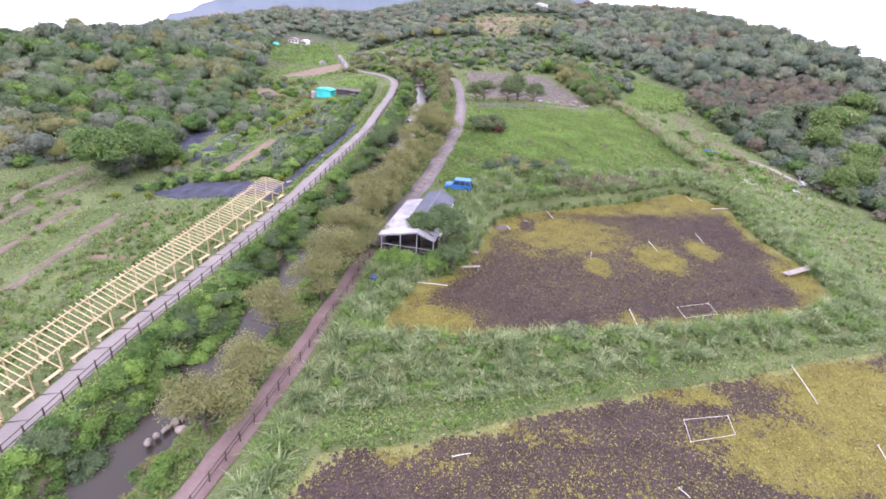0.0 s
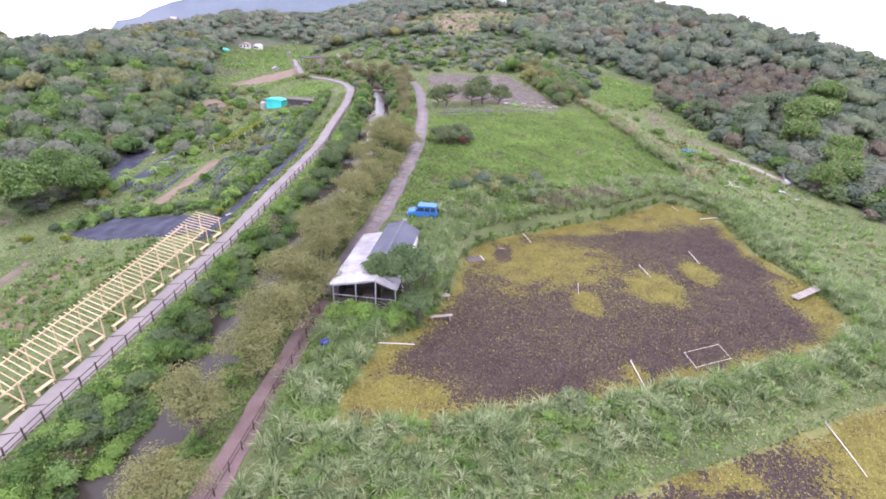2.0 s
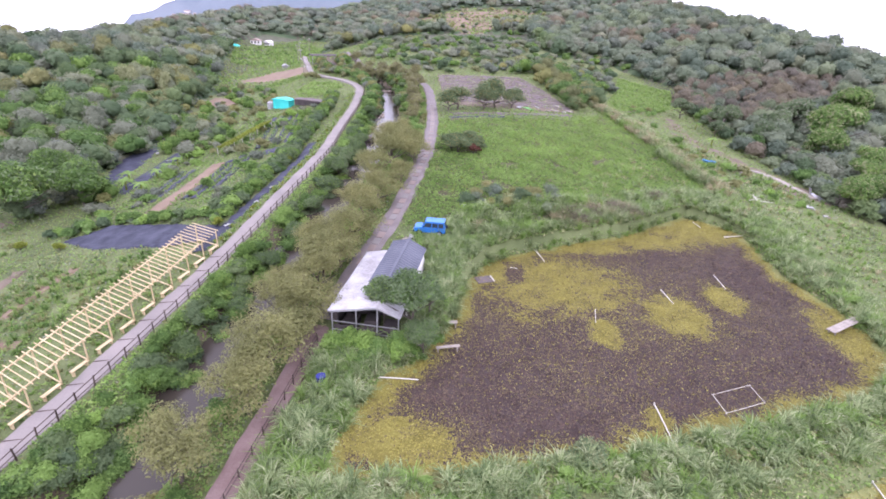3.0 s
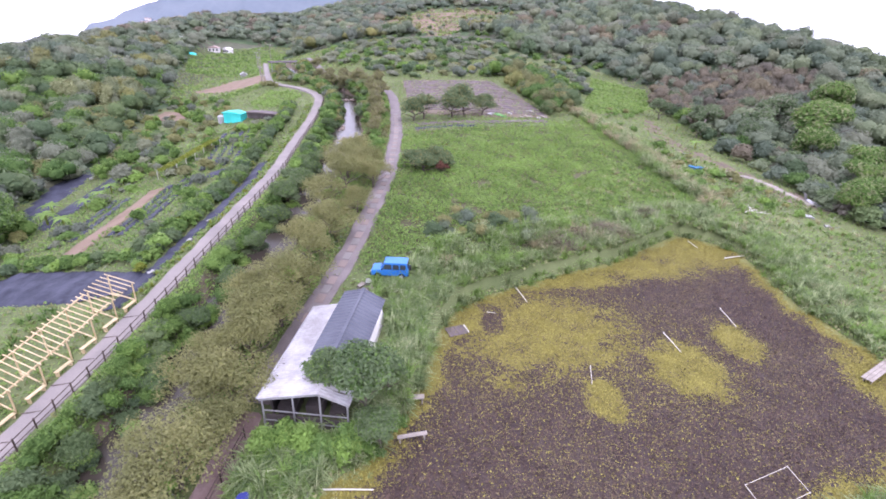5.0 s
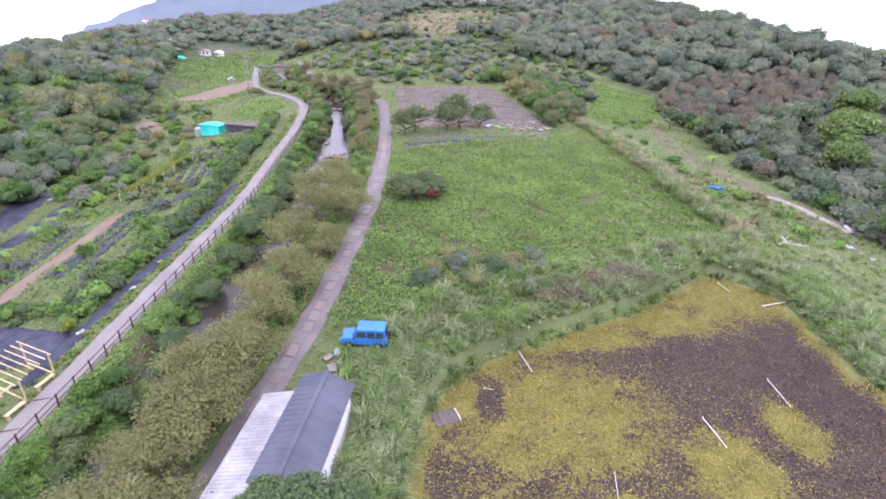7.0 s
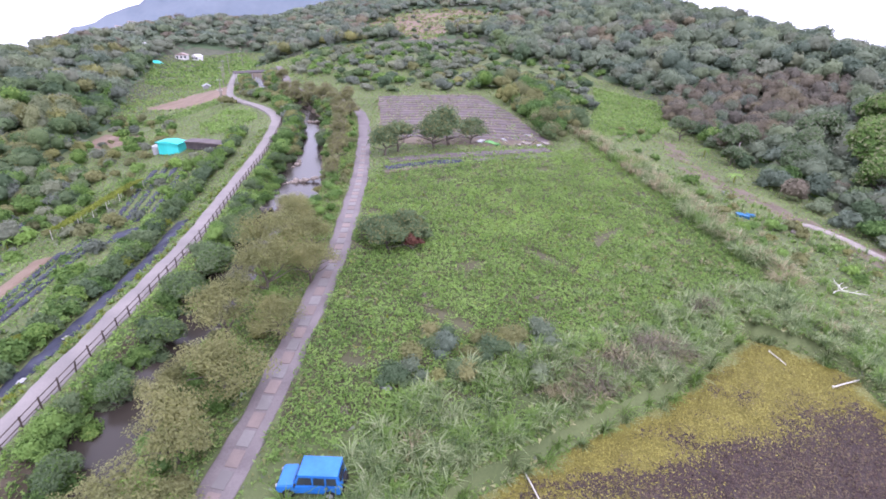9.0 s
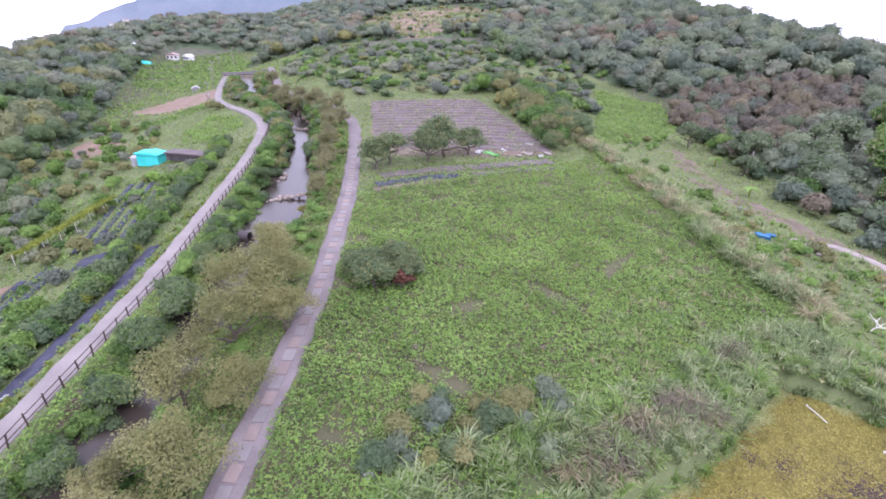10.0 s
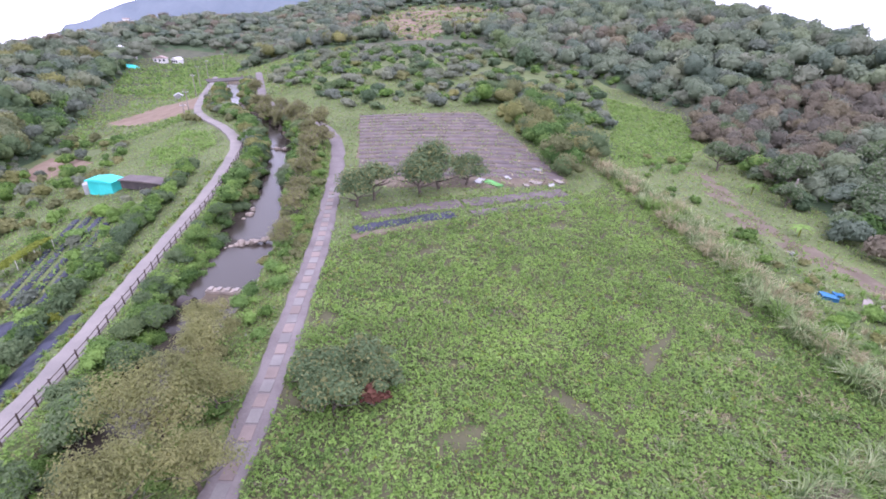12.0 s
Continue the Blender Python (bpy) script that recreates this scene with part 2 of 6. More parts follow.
def land(x, y):
    """Height of the untouched land: a gentle valley between wooded rises that fall away behind their crests."""
    x, y = np.asarray(x, float), np.asarray(y, float)
    u, v = soft_clamp(x, -62, 70, 6) / 50, (soft_clamp(y, 5, 215, 12) - 80) / 50
    c = POLY
    h = c[0] + c[1] * u + c[2] * v + c[3] * u * u + c[4] * u * v + c[5] * v * v + c[6] * u**3 + c[7] * v**3
    for a, b, s in SWELLS:
        h = h + s * np.exp(-((x - a) ** 2 + (y - b) ** 2) / 578)
    h = soft_clamp(h, -7, 30, 1.0)
    dx, dy = x - 6, y - 30
    r, az = np.hypot(dx, dy), np.degrees(np.arctan2(dx, dy))
    a, r0, r1, rz = np.array(RIDGE, float).T
    r0, r1, rz = np.interp(az, a, r0), np.interp(az, a, r1), np.interp(az, a, rz)
    s = np.clip((r - r0) / (r1 - r0), 0, 1)
    s = s * s * (3 - 2 * s) * np.clip((100 - np.abs(az)) / 25, 0, 1)
    past = np.maximum(r - r1, 0)
    return h * (1 - s) + rz * s - past * 0.3 * np.exp(-past / 3200)


def near_line(line, x, y):
    """Distance from points to a polyline."""
    best = np.full(np.shape(x), 1e9)
    for (ax, ay), (bx, by) in zip(line, line[1:]):
        dx, dy = bx - ax, by - ay
        t = np.clip(((x - ax) * dx + (y - ay) * dy) / (dx * dx + dy * dy), 0, 1)
        best = np.minimum(best, np.hypot(x - ax - t * dx, y - ay - t * dy))
    return best


def inside(poly, x, y):
    x, y = np.asarray(x, float), np.asarray(y, float)
    odd = np.zeros(x.shape, bool)
    for (ax, ay), (bx, by) in zip(poly, poly[1:] + poly[:1]):
        cross = (ay > y) != (by > y)
        odd ^= cross & (x < ax + (y - ay) * (bx - ax) / ((by - ay) or 1e-9))
    return odd


def outline_gap(poly, x, y):
    """Distance to the outline: positive outside, negative inside."""
    return near_line(poly + poly[:1], x, y) * np.where(inside(poly, x, y), -1, 1)


def ground_z(x, y):
    x, y = np.asarray(x, float), np.asarray(y, float)
    h = land(x, y)
    for poly, level in ((POND, POND_Z), (POOL, POOL_Z)):
        gap = outline_gap(poly, x, y)
        k = np.clip(1 - gap / 5, 0, 1)
        h = np.where(gap > 0, h * (1 - k) + np.maximum(np.minimum(h, level + 1.4), level + 0.45) * k, h)
        k = np.clip((gap + 0.5) / 0.8, 0, 1)
        h = np.where(gap < 0.3, (level - 0.5) * (1 - k) + (level + 0.45) * k, h)
    d = near_line(STREAM, x, y)
    k = np.clip((np.interp(y, [90, 100, 116, 128], [4.2, 4.9, 4.9, 3.9]) - d) / 2.4, 0, 1)
    return h - 2.3 * k * k * (3 - 2 * k)


def zg(x, y):
    return float(ground_z(np.array([x]), np.array([y]))[0])


def along(line, step, first=0.0, last=1e9):
    """Points and headings at even steps on a polyline smoothed at its bends."""
    p = np.array(line, float)
    for _ in range(2):
        q = np.empty((2 * len(p) - 2, 2))
        q[0::2], q[1::2] = 0.75 * p[:-1] + 0.25 * p[1:], 0.25 * p[:-1] + 0.75 * p[1:]
        p = np.vstack([p[:1], q, p[-1:]])
    seg = np.hypot(*np.diff(p, axis=0).T)
    s = np.r_[0, np.cumsum(seg)]
    at = np.arange(max(first, 0), min(last, s[-1]), step)
    x, y = np.interp(at, s, p[:, 0]), np.interp(at, s, p[:, 1])
    return x, y, np.arctan2(np.gradient(y), np.gradient(x))


# ---- building blocks ----
def mesh_from(name, verts, faces, mats, index=None, smooth=False):
    me = bpy.data.meshes.new(name)
    verts, faces = np.asarray(verts, np.float32).reshape(-1, 3), np.asarray(faces, np.int32)
    k = faces.shape[1]
    me.vertices.add(len(verts))
    me.vertices.foreach_set("co", verts.ravel())
    me.loops.add(faces.size)
    me.loops.foreach_set("vertex_index", faces.ravel())
    me.polygons.add(len(faces))
    me.polygons.foreach_set("loop_start", np.arange(0, faces.size, k, dtype=np.int32))
    for m in mats:
        me.materials.append(m)
    if index is not None:
        me.polygons.foreach_set("material_index", np.asarray(index, np.int32))
    if smooth:
        me.polygons.foreach_set("use_smooth", np.ones(len(faces), bool))
    me.update(calc_edges=True)
    return me


def part(name, bm, mat, parent=None, label="", at=None):
    me = bpy.data.meshes.new(name)
    bm.to_mesh(me)
    bm.free()
    me.materials.append(mat)
    ob = new(name, me)
    ob.parent = parent
    if at is not None:
        ob.matrix_local = at
    return tagged(ob, label)


def piece(name, me, parent, m):
    ob = new(name, me)
    ob.parent = parent
    ob.matrix_local = m
    return ob


def thing(name, m, label, category, group="", kind=""):
    ob = new(name)
    ob.matrix_world = m
    ob.empty_display_size = 0.2
    return tagged(ob, label, category, group, kind)


def box(bm, x0, x1, y0, y1, z0, z1, bevel=0.0):
    g = bmesh.ops.create_cube(bm, size=1.0, matrix=Matrix.Translation(((x0 + x1) / 2, (y0 + y1) / 2, (z0 + z1) / 2)) @ Matrix.Diagonal((x1 - x0, y1 - y0, z1 - z0, 1)))
    if bevel:
        edges = list({e for v in g["verts"] for e in v.link_edges})
        bmesh.ops.bevel(bm, geom=edges, offset=bevel, segments=2, affect="EDGES", profile=0.6)
    return bm


def beam(bm, a, b, w, h=None, bevel=0.0):
    """A bar of section w x h from a to b."""
    a, b = Vector(a), Vector(b)
    m = Matrix.Translation((a + b) / 2) @ (b - a).to_track_quat("Y", "Z").to_matrix().to_4x4()
    g = bmesh.ops.create_cube(bm, size=1.0, matrix=m @ Matrix.Diagonal((w, (b - a).length, h or w, 1)))
    if bevel:
        bmesh.ops.bevel(bm, geom=list({e for v in g["verts"] for e in v.link_edges}), offset=bevel, segments=1, affect="EDGES")
    return bm


def rod(bm, a, b, r0, r1=None, n=8):
    a, b = Vector(a), Vector(b)
    m = Matrix.Translation((a + b) / 2) @ (b - a).to_track_quat("Z", "Y").to_matrix().to_4x4()
    bmesh.ops.create_cone(bm, cap_ends=True, segments=n, radius1=r0, radius2=r0 if r1 is None else r1, depth=(b - a).length, matrix=m)
    return bm


def leaves_at(at, face, size, droop=0.25):
    """Small folded leaves: at (n,3) places, face (n,3) directions in which they look."""
    n = len(at)
    face = face / np.maximum(np.linalg.norm(face, axis=1, keepdims=True), 1e-6)
    t = rng.normal(size=(n, 3))
    t -= (t * face).sum(1, keepdims=True) * face
    t /= np.maximum(np.linalg.norm(t, axis=1, keepdims=True), 1e-6)
    s = np.cross(face, t)
    size = np.broadcast_to(np.asarray(size, float), (n,))[:, None] * rng.uniform(0.6, 1.35, (n, 1))
    v = np.stack([at - t * size * 0.5 - s * size * 0.34, at - t * size * 0.42 + s * size * 0.38, at + t * size * 0.75 - face * size * droop], 1)
    return v.reshape(-1, 3), np.arange(3 * n, dtype=np.int32).reshape(-1, 3)


def ball(n):
    """A round cage of quads: a cube split n times each way and blown up to a ball."""
    u = np.tan(np.linspace(-1, 1, n + 1) * np.pi / 4)
    a, b = np.meshgrid(u, u)
    one = np.ones_like(a)
    sides = [(a, b, one), (-a, b, -one), (one, a, b), (-one, -a, b), (-a, one, b), (a, -one, b)]
    v = np.concatenate([np.stack(s, -1).reshape(-1, 3) for s in sides])
    v /= np.linalg.norm(v, axis=1, keepdims=True)
    i = (np.arange(n)[:, None] * (n + 1) + np.arange(n)).ravel()
    f = np.concatenate([np.concatenate([np.stack([i, i + 1, i + n + 2], 1), np.stack([i, i + n + 2, i + n + 1], 1)]) + k * (n + 1) ** 2 for k in range(6)])
    _, first, back = np.unique(np.round(v, 5), axis=0, return_index=True, return_inverse=True)
    return v[first], back.ravel()[f]


BALLS = {n: ball(n) for n in (2, 3)}


def crown(radius, height, n, size, lobes=7, low=-0.35, fine=2, core=0.84, loose=0.42):
    """Leaves of a lumpy crown of several overlapping clumps round the origin, each with a closed leafy heart."""
    a = rng.uniform(0, 2 * np.pi, lobes)
    up = rng.uniform(low, 0.9, lobes)
    ring = np.sqrt(np.clip(1 - np.clip(up, -1, 1) ** 2, 0.05, 1)) * rng.uniform(0.3, 0.78 if lobes < 20 else 1.08, lobes)
    c = np.stack([np.cos(a) * ring * radius, np.sin(a) * ring * radius, up * 0.6 * height / 2], 1)
    c[0] = (0, 0, 0.15 * height)
    big = rng.uniform(0.3, 0.6, lobes) * (1 if lobes < 10 else 0.8)
    big[0] = 0.66 if lobes < 10 else 0.45
    axes = np.array([radius, radius, height / 2])
    pick = rng.choice(lobes, n, p=big**2 / (big**2).sum())
    d = rng.normal(size=(n, 3))
    d /= np.linalg.norm(d, axis=1, keepdims=True)
    d[:, 2] = np.where(d[:, 2] < -0.25, -d[:, 2], d[:, 2])
    p = c[pick] + d * rng.uniform(core if fine is not None else 0.35, 1.12 if fine is not None else 1.25, (n, 1)) * big[pick, None] * axes
    vs, fs = leaves_at(p, d + np.array([0, 0, 0.45]) + rng.normal(size=(n, 3)) * loose, size)
    vs, fs, k = [vs], [fs], len(vs)
    if fine is None:
        return vs[0], fs[0]
    bv, bf = BALLS[fine]
    for i in range(lobes):
        w = bv * (1 + 0.13 * np.sin(bv[:, :1] * 7 + i) * np.cos(bv[:, 1:2] * 6 + 2 * i) + 0.08 * np.sin(bv[:, 2:] * 9 + 3 * i))
        vs.append(c[i] + w * core * big[i] * axes)
        fs.append(bf + k)
        k += len(bv)
    return np.vstack(vs), np.vstack(fs)


def foliage(name, items, mats, label, category, kind="stuff", bare=False):
    """One mass of many crowns. items: x, y, z, radius, height, leaves, leaf size, leaf kind, clumps. Each crown is of one age."""
    vs, fs, ix, k = [], [], [], 0
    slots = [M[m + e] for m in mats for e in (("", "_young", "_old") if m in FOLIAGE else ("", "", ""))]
    for x, y, z, r, h, n, size, mi, lobes in items:
        near = math.hypot(x - 6, y - 40) < 75
        v, f = crown(r, h, int(n * 1.5) if near else int(n), size, lobes=lobes, fine=None if bare else 2, core=0.64 if near else 0.8)
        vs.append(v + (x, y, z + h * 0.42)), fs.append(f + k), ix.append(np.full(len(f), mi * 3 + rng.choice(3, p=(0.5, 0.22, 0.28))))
        k += len(v)
    ob = new(name, mesh_from(name, np.vstack(vs), np.vstack(fs), slots, np.concatenate(ix), smooth=True))
    return tagged(ob, label, category, kind=kind)


def tufts(name, x, y, z, tall, blades, mats, label, category, width=0.05, spread=0.75, index=None):
    """Clumps of arching blades, each blade two bent pieces."""
    n = len(x) * blades
    cx, cy, cz, ht = [np.repeat(np.asarray(a, float), blades) for a in (x, y, z, tall)]
    a = rng.uniform(0, 2 * np.pi, n)
    base = rng.uniform(0, 0.16, n) * ht
    ln = ht * rng.uniform(0.65, 1.15, n)
    lean = rng.uniform(0.15, spread, n)
    dx, dy = np.cos(a), np.sin(a)
    p0 = np.stack([cx + dx * base, cy + dy * base, cz], 1)
    out_ = np.stack([dx, dy, np.zeros(n)], 1)
    p1 = p0 + out_ * (ln * lean * 0.4)[:, None] + np.array([0, 0, 1.0]) * (ln * 0.62)[:, None]
    p2 = p1 + out_ * (ln * lean * 0.75)[:, None] + np.array([0, 0, 1.0]) * (ln * (0.34 - 0.5 * lean))[:, None]
    side = np.stack([-dy, dx, np.zeros(n)], 1) * (width * rng.uniform(0.6, 1.4, n))[:, None]
    v = np.stack([p0 - side, p0 + side, p1 + side, p1 - side, p2 + side * 0.25, p2 - side * 0.25], 1).reshape(-1, 3)
    i = np.arange(n, dtype=np.int32)[:, None] * 6
    f = np.concatenate([i + [0, 1, 2, 3], i + [3, 2, 4, 5]], 1).reshape(-1, 4)
    mi = None if index is None else np.repeat(np.repeat(index, blades), 2)
    ob = new(name, mesh_from(name, v, f, mats, mi))
    return tagged(ob, label, category, kind="stuff")


def scatter(poly, per_m2):
    p = np.array(poly)
    (x0, y0), (x1, y1) = p.min(0), p.max(0)
    n = int((x1 - x0) * (y1 - y0) * per_m2)
    x, y = rng.uniform(x0, x1, n), rng.uniform(y0, y1, n)
    k = inside(tuple(map(tuple, poly)), x, y)
    return x[k], y[k]


# ---- the ground sheet ----
def wave(x, y):
    return 0.5 + 0.25 * np.sin(x * 0.9 + 1.3 * np.sin(y * 0.7)) + 0.25 * np.sin(y * 1.1 + 1.7 * np.sin(x * 0.55 + 1))


FIELD = ((0.2, 62.6), (8, 64), (14, 66), (26, 71), (36, 77), (42, 80), (41.5, 98), (41, 111), (40, 128), (34.5, 121), (15.7, 111), (3.6, 105), (3.2, 90), (2.2, 76))
PLOT = ((2.2, 160), (25.2, 161.5), (30, 143), (33, 125), (22, 121.5), (9.5, 121), (4.4, 124))
REDFIELD = ((-69, 206), (-60, 226), (-50, 224), (-43, 203), (-46, 196), (-58, 199))
DIRT = ((55.0, 134), (52.8, 126), (50.6, 115), (53.4, 104), (56.8, 94), (59.5, 84.5), (64.6, 84.5), (62.8, 93), (58.4, 104), (54.9, 115), (56.6, 126), (58.4, 134))
TERRACE = ((-12, 352), (6, 300), (22, 290), (34, 312), (58, 330), (74, 372), (60, 420), (20, 440), (-15, 400))
MEADOW = ((42, 132), (55, 138), (66, 150), (72, 172), (60, 185), (52, 160), (44, 140))


def ground_sheet():
    fx = np.r_[np.arange(-72, -10, 1.6), np.arange(-10, 46, 0.7), np.arange(46, 92, 1.6)]
    fy = np.r_[np.arange(2, 12, 1.6), np.arange(12, 78, 0.7), np.arange(78, 178, 1.6)]
    grow = np.cumsum(np.r_[1.6 * 1.055 ** np.arange(50), 24 * 1.3 ** np.arange(14)])
    xs = np.r_[(-72 - grow)[::-1], fx, fx[-1] + grow]
    ys = np.r_[(2 - grow[2::3])[::-1], fy, fy[-1] + grow]
    x, y = np.meshgrid(xs, ys)
    h = ground_z(x, y)
    h += 0.05 * np.sin(x * 1.7 + y * 0.6) * np.cos(y * 1.3 - x * 0.4)
    nx, ny = len(xs), len(ys)
    i = (np.arange(ny - 1)[:, None] * nx + np.arange(nx - 1)).ravel()
    f = np.stack([i, i + 1, i + nx + 1, i + nx], 1)
    mx, my = (xs[:-1] + xs[1:]) / 2, (ys[:-1] + ys[1:]) / 2
    cx, cy = [a.ravel() for a in np.meshgrid(mx, my)]
    mi = np.zeros(len(f), int)
    r, az = np.hypot(cx - 6, cy - 30), np.degrees(np.arctan2(cx - 6, cy - 30))
    mi[(r > 215) & (np.abs(az + 15) > 9) | (cx > 68) | (cx < -75) & (cy > 80) | (r > 380)] = 2
    mi[inside(MEADOW, cx, cy)] = 0
    mi[inside(FIELD, cx, cy)] = 3
    mi[inside(DIRT, cx, cy) & (wave(cx * 0.9, cy * 0.6) > 0.3)] = 1
    mi[inside(REDFIELD, cx, cy)] = 4
    k = inside(TERRACE, cx, cy)
    mi[k] = np.where(wave(cx[k] * 0.12, cy[k] * 0.5) > 0.55, 4, 0)
    mi[near_line(STREAM, cx, cy) < 3.4] = 5
    me = mesh_from("ground", np.stack([x, y, h], -1).reshape(-1, 3), f, [M[k] for k in ("grass", "soil", "litter", "weedbed", "redsoil", "mud")], mi, smooth=True)
    return tagged(new("ground", me), "uneven green and brown valley floor with banks", "ground", kind="structure")


ground_sheet()


def ribbon(name, line, half, mat, lift, thick, label, category, step=1.0, first=0, last=1e9, kind="structure"):
    x, y, a = along(line, step, first, last)
    px, py = -np.sin(a), np.cos(a)
    wob = half + 0.07 * np.sin(np.arange(len(x)) * 0.9) + 0.05 * np.sin(np.arange(len(x)) * 2.3)
    z = np.max([ground_z(x + px * s * half, y + py * s * half) for s in (-1, -0.5, 0, 0.5, 1)], axis=0) + lift
    z = np.convolve(np.pad(z, 3, mode="edge"), np.ones(7) / 7, "valid")
    rows = [np.stack([x + px * wob, y + py * wob, z - thick], 1), np.stack([x + px * wob, y + py * wob, z - 0.03], 1), np.stack([x + px * (wob - 0.06), y + py * (wob - 0.06), z], 1),
            np.stack([x - px * (wob - 0.06), y - py * (wob - 0.06), z], 1), np.stack([x - px * wob, y - py * wob, z - 0.03], 1), np.stack([x - px * wob, y - py * wob, z - thick], 1)]
    v = np.stack(rows, 1).reshape(-1, 3)
    n = len(x)
    f = [(i * 6 + k + 1, i * 6 + k, i * 6 + 6 + k, i * 6 + 7 + k) for i in range(n - 1) for k in range(5)]
    ob = new(name, mesh_from(name, v, f, [mat]))
    tagged(ob, label, category, kind=kind)
    return ob, x, y, z, a


road, rx, ry, rz_, ra = ribbon("road", tuple((x + 0.2, y) for x, y in ROAD), 0.93, M["road"], 0.08, 0.4, "narrow worn pale concrete farm road", "road")
lane, lx, ly, lz, la = ribbon("pavement", LANE, 1.0, M["lane"], 0.08, 0.4, "weathered concrete lane with a central row of pavers", "lane", first=62.5)
ribbon("pavement", LANE, 0.85, M["laneold"], 0.08, 0.4, "old red-brown paved lane with a railing", "lane", last=63)


ribbon("pavement", ((53.6, 96.2), (56.4, 97.4), (58.6, 97.2), (60.2, 94.2), (61.0, 90.2), (62.0, 86.0)), 0.62, M["rubble"], 0.1, 0.3, "pale broken concrete footpath below the woods", "path", step=0.6)


def water_ribbon():
    x, y, a = along(STREAM, 1.5)
    px, py = -np.sin(a), np.cos(a)
    z = land(x, y) - 1.75
    v = np.stack([np.stack([x + px * s, y + py * s, z], 1) for s in (-3.7, -1, 1, 3.7)], 1).reshape(-1, 3)
    f = [(i * 4 + k, i * 4 + k + 1, i * 4 + 5 + k, i * 4 + 4 + k) for i in range(len(x) - 1) for k in range(3)]
    tagged(new("water", mesh_from("water", v, f, [M["water"]], smooth=True)), "shallow brown stream between overgrown banks", "stream", kind="structure")


water_ribbon()

# ---- ponds under floating plants ----
# centre, radii and how thickly the yellow-green plants grow there
YELLOW = ((15.3, 55.4, 7.5, 5.5, 0.75), (12, 51, 4, 4, 0.42), (8.3, 57.5, 3, 3, 1.0), (1.6, 34.5, 3.6, 1.9, 0.85), (-0.8, 39, 2.2, 3.0, 0.8), (25.3, 50.2, 2.6, 3.2, 0.9),
          (17.9, 47.0, 1.2, 2.0, 1.0), (31.1, 53.6, 1.5, 2.4, 0.95), (18.6, 37.2, 0.9, 1.0, 0.9), (39.2, 47.5, 2.2, 4.5, 0.9), (17, 44, 13, 4.5, 0.12),
          (36, 71, 6, 4, 1.0), (22, 51, 7, 5, 0.3), (28, 66.5, 6, 2.2, 0.9), (20, 63.8, 5, 1.6, 0.9))
YELLOW_POOL = ((34, 29.5, 6, 6, 1.0), (27.4, 24.0, 7, 3.2, 0.85), (14, 19.5, 10, 3.0, 0.3), (20, 14, 14, 3.5, 0.5), (44, 24, 9, 12, 0.95), (20.5, 29, 5, 1.3, 0.55), (9, 23.6, 5, 1.2, 0.4), (2, 20.8, 5, 1.0, 0.4))


def growth(blobs, x, y):
    """Share of yellow-green plants, fading smoothly out of each patch."""
    w = np.zeros(np.shape(x))
    for cx, cy, ax, ay, k in blobs:
        d = ((x - cx) / ax) ** 2 + ((y - cy) / ay) ** 2
        w = np.maximum(w, 1.15 * k * np.exp(-0.6 * d**1.5))
    w = w * (1 - 0.85 * np.exp(-(((x - 11.6) / 1.1) ** 2 + ((y - 57) / 2.6) ** 2) ** 2))
    return w * (0.7 + 0.6 * wave(x * 1.9, y * 1.9))


